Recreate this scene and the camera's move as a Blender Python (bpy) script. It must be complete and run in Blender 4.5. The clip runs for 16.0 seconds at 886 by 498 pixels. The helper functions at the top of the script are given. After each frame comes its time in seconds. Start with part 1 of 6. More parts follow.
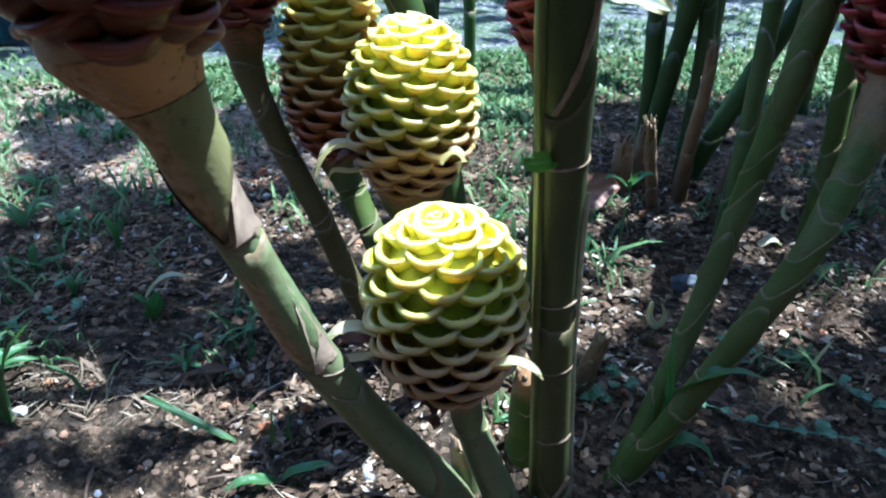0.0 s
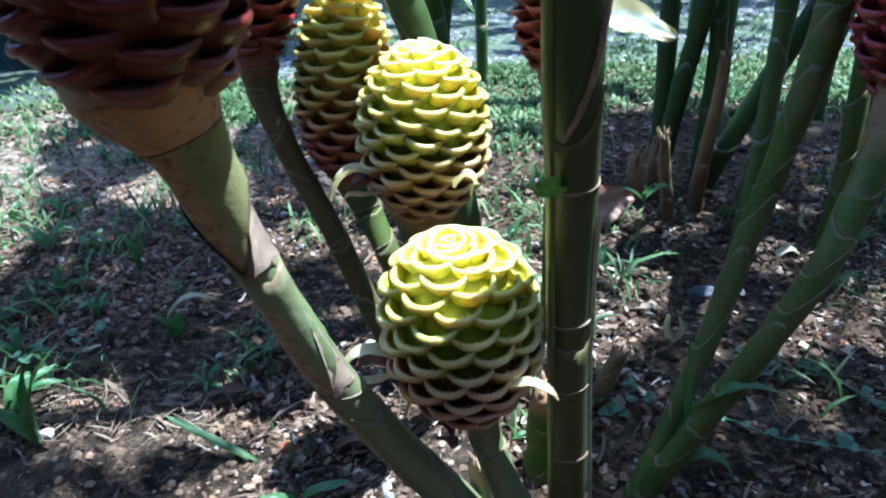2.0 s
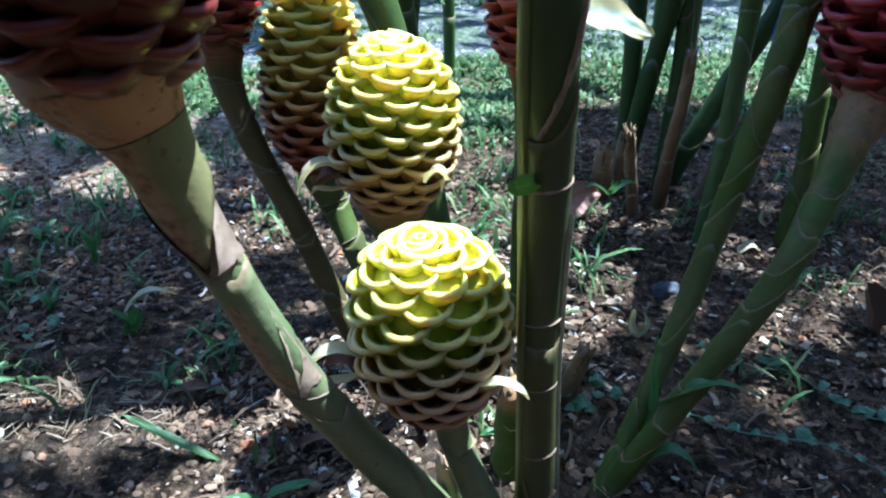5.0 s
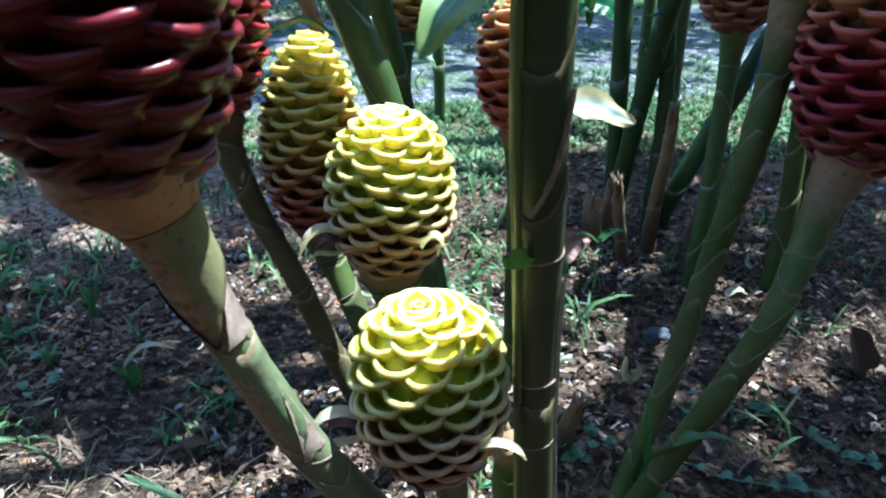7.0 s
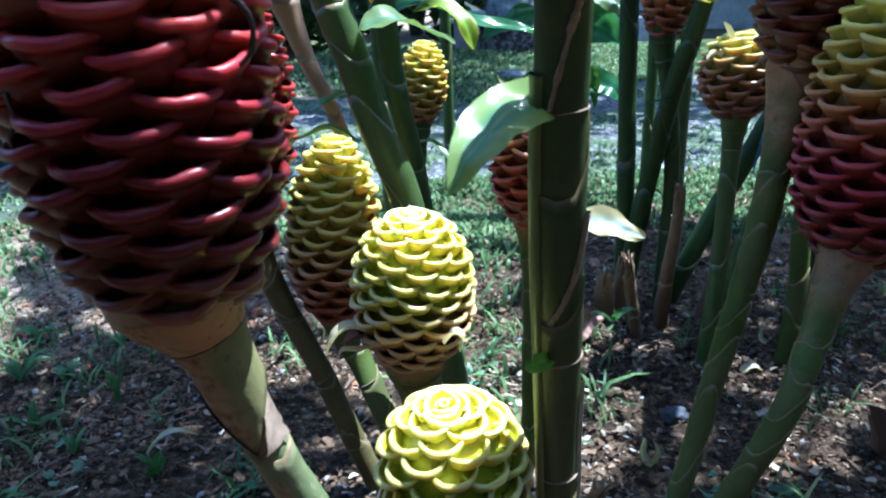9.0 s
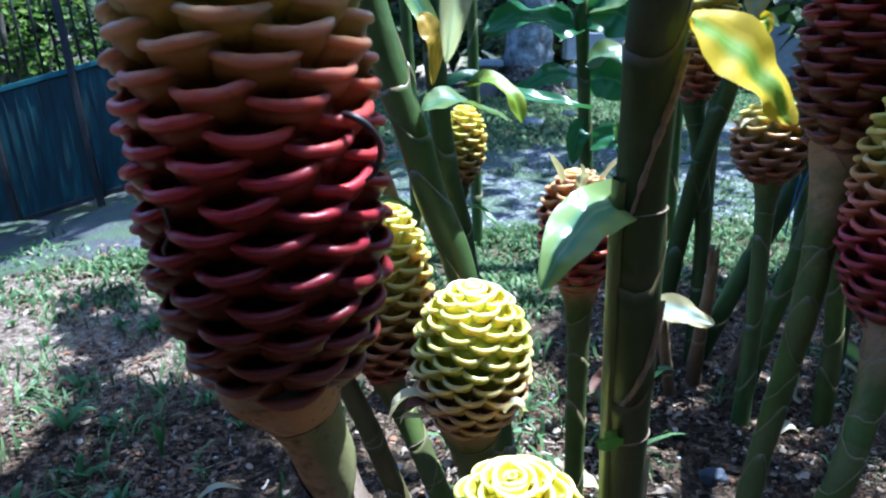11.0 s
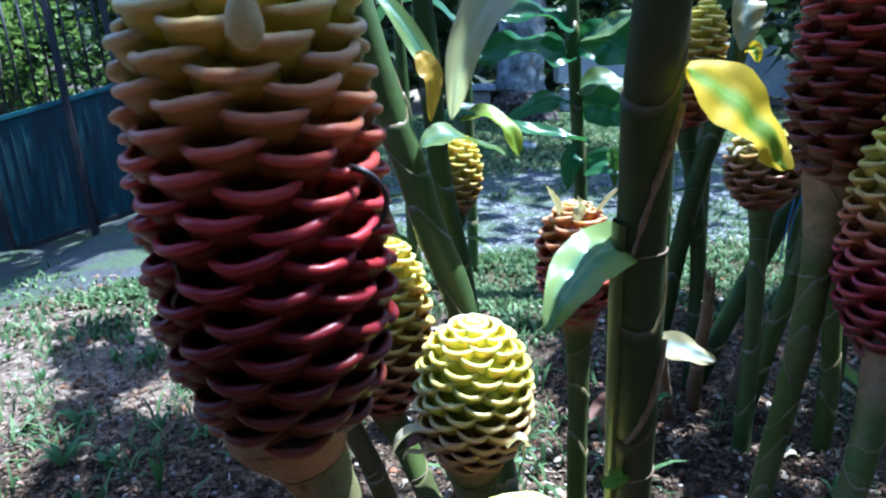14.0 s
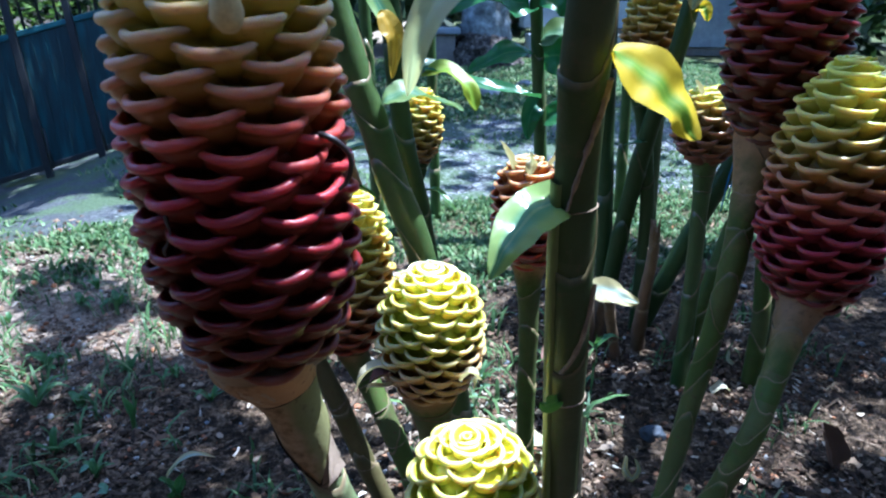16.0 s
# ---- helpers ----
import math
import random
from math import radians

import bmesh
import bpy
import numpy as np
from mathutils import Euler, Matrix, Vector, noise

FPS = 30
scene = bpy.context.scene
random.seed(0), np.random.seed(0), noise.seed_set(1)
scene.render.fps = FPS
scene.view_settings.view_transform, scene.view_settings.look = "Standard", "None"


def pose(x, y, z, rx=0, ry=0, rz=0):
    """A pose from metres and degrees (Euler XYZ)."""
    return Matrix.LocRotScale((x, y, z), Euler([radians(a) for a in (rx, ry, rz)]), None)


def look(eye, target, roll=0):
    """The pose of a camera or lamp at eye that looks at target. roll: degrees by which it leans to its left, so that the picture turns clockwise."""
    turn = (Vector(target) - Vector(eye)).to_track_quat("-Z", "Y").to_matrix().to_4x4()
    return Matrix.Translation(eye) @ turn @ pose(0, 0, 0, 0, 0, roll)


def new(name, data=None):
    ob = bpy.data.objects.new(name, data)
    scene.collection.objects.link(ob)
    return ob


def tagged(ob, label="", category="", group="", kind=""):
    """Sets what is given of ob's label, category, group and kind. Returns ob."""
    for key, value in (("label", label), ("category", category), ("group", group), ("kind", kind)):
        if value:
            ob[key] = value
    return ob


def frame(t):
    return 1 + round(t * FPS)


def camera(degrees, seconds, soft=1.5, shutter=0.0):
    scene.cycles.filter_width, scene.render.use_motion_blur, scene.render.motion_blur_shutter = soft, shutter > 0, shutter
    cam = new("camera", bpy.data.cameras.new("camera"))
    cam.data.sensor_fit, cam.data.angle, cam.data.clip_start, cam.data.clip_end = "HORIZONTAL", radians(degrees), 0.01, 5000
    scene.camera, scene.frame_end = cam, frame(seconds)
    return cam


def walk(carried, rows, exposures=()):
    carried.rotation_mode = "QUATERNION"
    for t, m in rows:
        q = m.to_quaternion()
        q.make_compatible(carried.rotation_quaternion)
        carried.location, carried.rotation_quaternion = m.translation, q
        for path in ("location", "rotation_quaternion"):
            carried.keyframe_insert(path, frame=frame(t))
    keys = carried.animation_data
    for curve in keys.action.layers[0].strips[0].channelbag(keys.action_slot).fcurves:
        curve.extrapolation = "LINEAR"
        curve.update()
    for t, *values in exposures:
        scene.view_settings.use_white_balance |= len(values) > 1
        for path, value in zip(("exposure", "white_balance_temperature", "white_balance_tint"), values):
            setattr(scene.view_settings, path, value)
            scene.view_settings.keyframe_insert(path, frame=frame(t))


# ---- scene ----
cam = camera(67.6, 16.0, soft=2.1)
cam.data.dof.use_dof, cam.data.dof.focus_distance, cam.data.dof.aperture_fstop = True, 0.57, 18.0
PATH = [
    (0, (0.032, -0.003, 0.453), (-0.043, 1.73, -0.542), 0.9),
    (0.5, (0.035, -0.004, 0.457), (-0.037, 1.736, -0.526), 1.0),
    (1, (0.035, -0.004, 0.462), (-0.049, 1.703, -0.577), 0.2),
    (1.5, (0.034, -0.005, 0.467), (-0.085, 1.728, -0.523), -0.8),
    (2, (0.034, -0.004, 0.463), (-0.093, 1.74, -0.507), -1.0),
    (2.5, (0.034, -0.003, 0.461), (-0.085, 1.748, -0.499), -0.8),
    (3, (0.037, -0.004, 0.463), (-0.05, 1.741, -0.51), -0.0),
    (3.5, (0.027, -0.005, 0.465), (-0.033, 1.735, -0.519), 0.8),
    (3.7, (0.029, -0.003, 0.464), (0.022, 1.728, -0.538), 1.6),
    (5.8, (0.03, 0.004, 0.462), (0.006, 1.744, -0.523), 0.9),
    (6, (0.028, 0.003, 0.463), (0.023, 1.741, -0.526), 1.0),
    (6.5, (0.026, 0.0, 0.475), (0.029, 1.762, -0.473), 1.1),
    (7, (0.026, -0.003, 0.488), (0.031, 1.784, -0.41), 0.7),
    (7.5, (0.023, -0.01, 0.498), (0.018, 1.787, -0.379), 0.7),
    (8, (0.024, -0.011, 0.502), (0.015, 1.811, -0.324), 0.2),
    (8.5, (0.026, -0.012, 0.509), (0.027, 1.84, -0.246), 0.2),
    (9, (0.018, -0.015, 0.519), (-0.008, 1.851, -0.201), -0.5),
    (9.5, (-0.001, -0.019, 0.527), (-0.062, 1.861, -0.152), -0.5),
    (9.7, (-0.006, -0.026, 0.532), (-0.064, 1.857, -0.14), 0.2),
    (11.8, (-0.022, -0.03, 0.551), (-0.089, 1.887, -0.014), -0.5),
    (12, (-0.023, -0.03, 0.551), (-0.051, 1.89, -0.01), 1.5),
    (12.5, (-0.022, -0.03, 0.557), (-0.061, 1.891, 0.001), 0.7),
    (13, (-0.024, -0.033, 0.56), (-0.053, 1.891, 0.013), 0.8),
    (13.5, (-0.024, -0.032, 0.56), (-0.069, 1.889, 0.005), -0.2),
    (14, (-0.023, -0.031, 0.561), (-0.071, 1.894, 0.022), -0.9),
    (14.5, (-0.018, -0.031, 0.561), (-0.082, 1.876, -0.038), -2.2),
    (15, (-0.021, -0.029, 0.551), (-0.057, 1.874, -0.065), -2.0),
    (15.5, (-0.018, -0.039, 0.566), (-0.027, 1.861, -0.057), -1.8),
    (16, (-0.019, -0.071, 0.578), (0.042, 1.803, -0.118), 0.5),
]
walk(cam, [(t, look(eye, target, roll)) for t, eye, target, roll in PATH], [(0.0, 2.12, 4850, 5), (6.5, 2.10, 4850, 5), (9.5, 2.0, 4800, 7), (12.0, 1.97, 4750, 10), (15.0, 1.96, 4750, 10), (16.0, 2.05, 4750, 10)])

# ---- world, sun ----
SUN = Vector((0.28, 0.12, 0.95)).normalized()
world = bpy.data.worlds.new("world")
scene.world = world
world.use_nodes = True
sky = world.node_tree.nodes.new("ShaderNodeTexSky")
sky.sky_type = "NISHITA"
sky.sun_disc = False
sky.sun_elevation = math.asin(SUN.z)
sky.sun_rotation = math.atan2(SUN.x, SUN.y)
bg = world.node_tree.nodes["Background"]
bg.inputs["Strength"].default_value = 0.115
world.node_tree.links.new(sky.outputs[0], bg.inputs[0])
sun = new("sun", bpy.data.lights.new("sun", "SUN"))
sun.data.energy, sun.data.angle, sun.data.color = 4.5, radians(0.5), (1.0, 0.95, 0.86)
sun.matrix_world = look(SUN * 10, (0, 0, 0))


# ---- materials ----
def mat_nodes(name):
    m = bpy.data.materials.new(name)
    m.use_nodes = True
    nt = m.node_tree
    return m, nt, nt.nodes["Principled BSDF"]


def add(nt, kind, **kw):
    n = nt.nodes.new(kind)
    for k, v in kw.items():
        n.inputs[k].default_value = v
    return n


def noise_tex(nt, scale, detail=4.0, rough=0.6, coord="Object"):
    tc = nt.nodes.new("ShaderNodeTexCoord")
    n = add(nt, "ShaderNodeTexNoise", Scale=scale, Detail=detail, Roughness=rough)
    if coord == "World":
        g = nt.nodes.new("ShaderNodeNewGeometry")
        nt.links.new(g.outputs["Position"], n.inputs["Vector"])
    else:
        nt.links.new(tc.outputs[coord], n.inputs["Vector"])
    return n.outputs["Fac"]


def ramp(nt, src, stops, mode="LINEAR"):
    r = nt.nodes.new("ShaderNodeValToRGB")
    r.color_ramp.interpolation = mode
    els = r.color_ramp.elements
    while len(els) < len(stops):
        els.new(0.5)
    for e, (p, c) in zip(els, stops):
        e.position, e.color = p, (*c, 1)
    nt.links.new(src, r.inputs[0])
    return r.outputs[0]


def mix(nt, fac, a, b, blend="MIX"):
    n = nt.nodes.new("ShaderNodeMix")
    n.data_type, n.blend_type = "RGBA", blend
    for sock, v in ((n.inputs[0], fac), (n.inputs[6], a), (n.inputs[7], b)):
        if isinstance(v, (int, float)):
            sock.default_value = v
        elif isinstance(v, tuple):
            sock.default_value = (*v, 1)
        else:
            nt.links.new(v, sock)
    return n.outputs[2]


def math_node(nt, op, a, b=0.5):
    n = nt.nodes.new("ShaderNodeMath")
    n.operation = op
    for sock, v in zip(n.inputs, (a, b)):
        if isinstance(v, (int, float)):
            sock.default_value = v
        else:
            nt.links.new(v, sock)
    return n.outputs[0]


def attr(nt, name):
    a = nt.nodes.new("ShaderNodeAttribute")
    a.attribute_name = name
    return a.outputs["Fac"]


def bump(nt, bsdf, src, strength, dist):
    b = add(nt, "ShaderNodeBump", Strength=strength, Distance=dist)
    nt.links.new(src, b.inputs["Height"])
    nt.links.new(b.outputs[0], bsdf.inputs["Normal"])


def soft(nt, src, lo, hi):
    n = add(nt, "ShaderNodeMapRange", **{"From Min": lo, "From Max": hi})
    n.interpolation_type = "SMOOTHSTEP"
    nt.links.new(src, n.inputs[0])
    return n.outputs[0]


def plain(name, stops, scale, rough=0.7, bump_d=0.0, bump_s=60.0, metal=0.0, spec=0.5):
    m, nt, b = mat_nodes(name)
    f = noise_tex(nt, scale)
    fine = noise_tex(nt, scale * 7, 3)
    c = ramp(nt, f, stops)
    c = mix(nt, 0.35, c, ramp(nt, fine, [(0.3, (0.25, 0.25, 0.25)), (0.7, (1, 1, 1))]), "MULTIPLY")
    nt.links.new(c, b.inputs["Base Color"])
    b.inputs["Roughness"].default_value = rough
    b.inputs["Metallic"].default_value = metal
    b.inputs["Specular IOR Level"].default_value = spec
    if bump_d:
        bump(nt, b, noise_tex(nt, bump_s, 5), 0.8, bump_d)
    return m


def bract_mat(name, z0, z1, lips, bowls, wax=0.28, gloss=0.4):
    """lips and bowls: colour stops from the head's foot to its tip; the bowls' stops include the shade in the hollows.
    """
    m, nt, b = mat_nodes(name)
    g = nt.nodes.new("ShaderNodeNewGeometry")
    s = nt.nodes.new("ShaderNodeSeparateXYZ")
    nt.links.new(g.outputs["Position"], s.inputs[0])
    wob = math_node(nt, "MULTIPLY", noise_tex(nt, 60, 3, coord="World"), 0.02)
    zz = math_node(nt, "ADD", s.outputs["Z"], wob)
    t = add(nt, "ShaderNodeMapRange", **{"From Min": z0 + 0.01, "From Max": z1 + 0.01})
    nt.links.new(zz, t.inputs[0])
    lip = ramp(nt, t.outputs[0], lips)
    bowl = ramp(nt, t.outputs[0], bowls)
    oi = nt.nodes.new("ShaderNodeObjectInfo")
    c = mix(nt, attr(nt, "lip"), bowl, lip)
    c = mix(nt, 0.5, c, ramp(nt, oi.outputs["Random"], [(0, (0.72, 0.72, 0.72)), (1, (1, 1, 1))]), "MULTIPLY")
    spots = soft(nt, noise_tex(nt, 210, 2, coord="World"), 0.62, 0.74)
    c = mix(nt, math_node(nt, "MULTIPLY", spots, 0.35), c, (0.12, 0.05, 0.02))
    nt.links.new(c, b.inputs["Base Color"])
    b.inputs["Roughness"].default_value = wax
    b.inputs["Coat Weight"].default_value = 0.08
    b.inputs["Specular IOR Level"].default_value = gloss
    b.inputs["Coat Roughness"].default_value = 0.16
    b.inputs["Subsurface Weight"].default_value = 0.75
    b.inputs["Subsurface Radius"].default_value = (0.008, 0.006, 0.002)
    b.inputs["Subsurface Scale"].default_value = 1.0
    bump(nt, b, noise_tex(nt, 320, 3, coord="World"), 0.25, 0.0008)
    return m


def stem_mat(name, low, high, split=0.7, blend=0.2, rough=0.45, dirt=0.5, spec=0.4, dried=1.0):
    """low: skin near the ground; high: skin under the flower; 'along' runs from foot to tip, 'rim' is 1 at a sheath's dry edge."""
    m, nt, b = mat_nodes(name)
    along, rim = attr(nt, "along"), attr(nt, "rim")
    n1 = noise_tex(nt, 28, 5, coord="World")
    n2 = noise_tex(nt, 170, 4, coord="World")
    k = math_node(nt, "ADD", along, math_node(nt, "MULTIPLY_ADD", n1, 0.3))
    fac = soft(nt, k, split - blend + 0.65, split + blend + 0.65)
    c = mix(nt, fac, low, high)
    c = mix(nt, 0.6, c, ramp(nt, n1, [(0.3, (0.5, 0.52, 0.42)), (0.65, (1, 1, 1))]), "MULTIPLY")
    oi = nt.nodes.new("ShaderNodeObjectInfo")
    dusty = soft(nt, math_node(nt, "ADD", oi.outputs["Random"], math_node(nt, "MULTIPLY", n1, 0.7)), 0.75, 1.25)
    c = mix(nt, math_node(nt, "MULTIPLY", dusty, 0.34 * dirt), c, mix(nt, n2, (0.10, 0.075, 0.045), (0.21, 0.165, 0.115)))
    stain = soft(nt, n2, 0.56, 0.72)
    c = mix(nt, math_node(nt, "MULTIPLY", stain, dirt), c, (0.09, 0.055, 0.03))
    gritty = math_node(nt, "MULTIPLY", soft(nt, math_node(nt, "ADD", attr(nt, "grit"), math_node(nt, "MULTIPLY_ADD", n1, 0.6)), 0.85, 1.25), 0.85)
    c = mix(nt, gritty, c, ramp(nt, n2, [(0.3, (0.10, 0.055, 0.03)), (0.5, (0.27, 0.165, 0.09)), (0.7, (0.36, 0.25, 0.155))]))
    dry = mix(nt, n2, (0.09, 0.055, 0.03), (0.25, 0.18, 0.11))
    edge = math_node(nt, "ADD", rim, math_node(nt, "MULTIPLY", n1, 0.25))
    c = mix(nt, math_node(nt, "MULTIPLY", soft(nt, edge, 0.93, 1.10), dried), c, dry)
    pale = soft(nt, math_node(nt, "ADD", rim, math_node(nt, "MULTIPLY", n2, 0.05)), 0.945, 0.975)
    c = mix(nt, math_node(nt, "MULTIPLY", pale, 0.32 * dried), c, (0.26, 0.22, 0.085))
    nt.links.new(c, b.inputs["Base Color"])
    b.inputs["Roughness"].default_value = rough
    b.inputs["Specular IOR Level"].default_value = spec
    bump(nt, b, n2, 0.35, 0.0012)
    return m


def leaf_mat(name, mid, edge, vein, trans=0.45, rough=0.38, blotch=0.3, blotch_col=(0.2, 0.12, 0.03)):
    m, nt, b = mat_nodes(name)
    ac = attr(nt, "across")
    n1 = noise_tex(nt, 25, 4, coord="World")
    k = math_node(nt, "ADD", ac, math_node(nt, "MULTIPLY_ADD", n1, 0.5))
    c = mix(nt, soft(nt, k, 0.85, 1.35), mid, edge)
    n2 = noise_tex(nt, 9, 4, coord="World")
    c = mix(nt, math_node(nt, "MULTIPLY", soft(nt, n2, 0.55, 0.7), blotch), c, blotch_col)
    oi = nt.nodes.new("ShaderNodeObjectInfo")
    c = mix(nt, 0.5, c, ramp(nt, oi.outputs["Random"], [(0, (0.6, 0.68, 0.62)), (1, (1, 1, 1))]), "MULTIPLY")
    c = mix(nt, math_node(nt, "MULTIPLY", soft(nt, ac, 0.09, 0.02), 0.4), c, vein)
    nt.links.new(c, b.inputs["Base Color"])
    b.inputs["Roughness"].default_value = rough
    b.inputs["Specular IOR Level"].default_value = 0.55
    w = nt.nodes.new("ShaderNodeTexWave")
    w.inputs["Scale"].default_value = 90
    w.inputs["Distortion"].default_value = 1.5
    bump(nt, b, w.outputs["Fac"], 0.12, 0.0006)
    tr = nt.nodes.new("ShaderNodeBsdfTranslucent")
    bright = mix(nt, 0.65, c, (1.0, 0.97, 0.42), "MULTIPLY")
    nt.links.new(bright, tr.inputs[0])
    ms = nt.nodes.new("ShaderNodeMixShader")
    ms.inputs[0].default_value = trans
    nt.links.new(b.outputs[0], ms.inputs[1])
    nt.links.new(tr.outputs[0], ms.inputs[2])
    nt.links.new(ms.outputs[0], nt.nodes["Material Output"].inputs[0])
    return m


def island_mat(name, stops, rough=0.8, trans=0.0, bump_d=0.0):
    m, nt, b = mat_nodes(name)
    g = nt.nodes.new("ShaderNodeNewGeometry")
    c = ramp(nt, g.outputs["Random Per Island"], stops)
    n = noise_tex(nt, 140, 4, coord="World")
    c = mix(nt, 0.6, c, ramp(nt, n, [(0.3, (0.45, 0.45, 0.45)), (0.7, (1, 1, 1))]), "MULTIPLY")
    nt.links.new(c, b.inputs["Base Color"])
    b.inputs["Roughness"].default_value = rough
    b.inputs["Specular IOR Level"].default_value = 0.2
    if bump_d:
        bump(nt, b, n, 0.6, bump_d)
    if trans:
        tr = nt.nodes.new("ShaderNodeBsdfTranslucent")
        nt.links.new(c, tr.inputs[0])
        ms = nt.nodes.new("ShaderNodeMixShader")
        ms.inputs[0].default_value = trans
        nt.links.new(b.outputs[0], ms.inputs[1])
        nt.links.new(tr.outputs[0], ms.inputs[2])
        nt.links.new(ms.outputs[0], nt.nodes["Material Output"].inputs[0])
    return m


def soil_mat():
    m, nt, b = mat_nodes("soil")
    big = noise_tex(nt, 2.2, 5, coord="World")
    mid = noise_tex(nt, 55, 7, 0.75, coord="World")
    fine = noise_tex(nt, 260, 4, 0.7, coord="World")
    c = ramp(nt, mid, [(0.38, (0.011, 0.0075, 0.0045)), (0.48, (0.050, 0.034, 0.020)), (0.56, (0.17, 0.114, 0.068)), (0.64, (0.38, 0.285, 0.20))])
    c = mix(nt, math_node(nt, "MULTIPLY", soft(nt, big, 0.48, 0.66), 0.55), c, (0.27, 0.21, 0.155))
    c = mix(nt, 0.7, c, ramp(nt, fine, [(0.32, (0.35, 0.33, 0.32)), (0.66, (1, 1, 1))]), "MULTIPLY")
    g = nt.nodes.new("ShaderNodeNewGeometry")
    s = nt.nodes.new("ShaderNodeSeparateXYZ")
    nt.links.new(g.outputs["Position"], s.inputs[0])
    turf = soft(nt, math_node(nt, "ADD", s.outputs["Y"], math_node(nt, "MULTIPLY_ADD", mid, 0.9)), 2.3, 2.9)
    far = soft(nt, s.outputs["Y"], 2.6, 3.4)
    c = mix(nt, math_node(nt, "MULTIPLY", turf, math_node(nt, "MULTIPLY_ADD", far, 0.3)), c, mix(nt, big, (0.05, 0.075, 0.022), (0.11, 0.13, 0.05)))
    # dry soil left of the clump, painted paler where the sun falls on it
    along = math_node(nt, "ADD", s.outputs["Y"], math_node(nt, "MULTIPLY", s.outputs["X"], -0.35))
    sunlit_soil = math_node(nt, "MULTIPLY", soft(nt, math_node(nt, "ADD", along, math_node(nt, "MULTIPLY", big, 0.5)), 1.2, 1.5), math_node(nt, "MULTIPLY", soft(nt, s.outputs["X"], 0.1, -0.3), soft(nt, s.outputs["X"], -2.0, -1.3)))
    c = mix(nt, math_node(nt, "MULTIPLY", sunlit_soil, 0.75), c, ramp(nt, mid, [(0.38, (0.10, 0.07, 0.048)), (0.5, (0.34, 0.26, 0.195)), (0.62, (0.56, 0.455, 0.365))]))
    nt.links.new(c, b.inputs["Base Color"])
    b.inputs["Roughness"].default_value = 0.95
    b.inputs["Specular IOR Level"].default_value = 0.2
    h = math_node(nt, "ADD", mid, math_node(nt, "MULTIPLY", fine, 0.5))
    bump(nt, b, h, 1.0, 0.016)
    return m


def gravel_mat():
    m, nt, b = mat_nodes("gravel")
    v = nt.nodes.new("ShaderNodeTexVoronoi")
    v.inputs["Scale"].default_value = 95
    g = nt.nodes.new("ShaderNodeNewGeometry")
    nt.links.new(g.outputs["Position"], v.inputs["Vector"])
    big = noise_tex(nt, 3.0, 5, coord="World")
    c = ramp(nt, v.outputs["Color"], [(0.25, (0.020, 0.022, 0.027)), (0.42, (0.055, 0.060, 0.070)), (0.58, (0.095, 0.102, 0.115)), (0.70, (0.20, 0.21, 0.225)), (0.8, (0.36, 0.37, 0.375))])
    c = mix(nt, 0.8, c, ramp(nt, big, [(0.35, (0.5, 0.5, 0.5)), (0.65, (1, 1, 1))]), "MULTIPLY")
    fine = noise_tex(nt, 300, 3, coord="World")
    c = mix(nt, 0.5, c, ramp(nt, fine, [(0.3, (0.4, 0.4, 0.4)), (0.7, (1, 1, 1))]), "MULTIPLY")
    sx = nt.nodes.new("ShaderNodeSeparateXYZ")
    nt.links.new(g.outputs["Position"], sx.inputs[0])
    # smooth tarmac end of the drive, painted darker for the tree shade on it
    shaded_tar = math_node(nt, "SUBTRACT", 1.0, soft(nt, math_node(nt, "ADD", sx.outputs["X"], math_node(nt, "MULTIPLY", big, 0.5)), -0.8, -0.35))
    c = mix(nt, math_node(nt, "MULTIPLY", shaded_tar, 0.88), c, mix(nt, fine, (0.020, 0.022, 0.025), (0.055, 0.058, 0.062)))
    moss = soft(nt, noise_tex(nt, 4.3, 6, 0.7, coord="World"), 0.44, 0.55)
    c = mix(nt, math_node(nt, "MULTIPLY", moss, 0.75), c, (0.045, 0.075, 0.024))
    nt.links.new(c, b.inputs["Base Color"])
    b.inputs["Roughness"].default_value = 0.9
    bump(nt, b, v.outputs["Distance"], 0.7, 0.006)
    return m


# ---- mesh helpers ----
def mesh_from(name, verts, faces, mat=None, smooth=True, attrs=None):
    me = bpy.data.meshes.new(name)
    me.from_pydata(verts, [], faces)
    if smooth:
        me.polygons.foreach_set("use_smooth", [True] * len(me.polygons))
    for k, vals in (attrs or {}).items():
        me.attributes.new(k, "FLOAT", "POINT").data.foreach_set("value", vals)
    if mat:
        me.materials.append(mat)
    me.update()
    return me


def part(name, me, parent, label=""):
    ob = new(name, me)
    ob.parent = parent
    return tagged(ob, label)


def thing(name, loc, label, category, group="", kind=""):
    ob = new(name)
    ob.empty_display_size = 0.02
    ob.location = loc
    return tagged(ob, label, category, group, kind)


def part_at(name, me, parent, origin, label=""):
    """A part whose mesh is written in world metres; parent stands unturned at origin."""
    ob = part(name, me, parent, label)
    ob.location = -Vector(origin)
    return ob


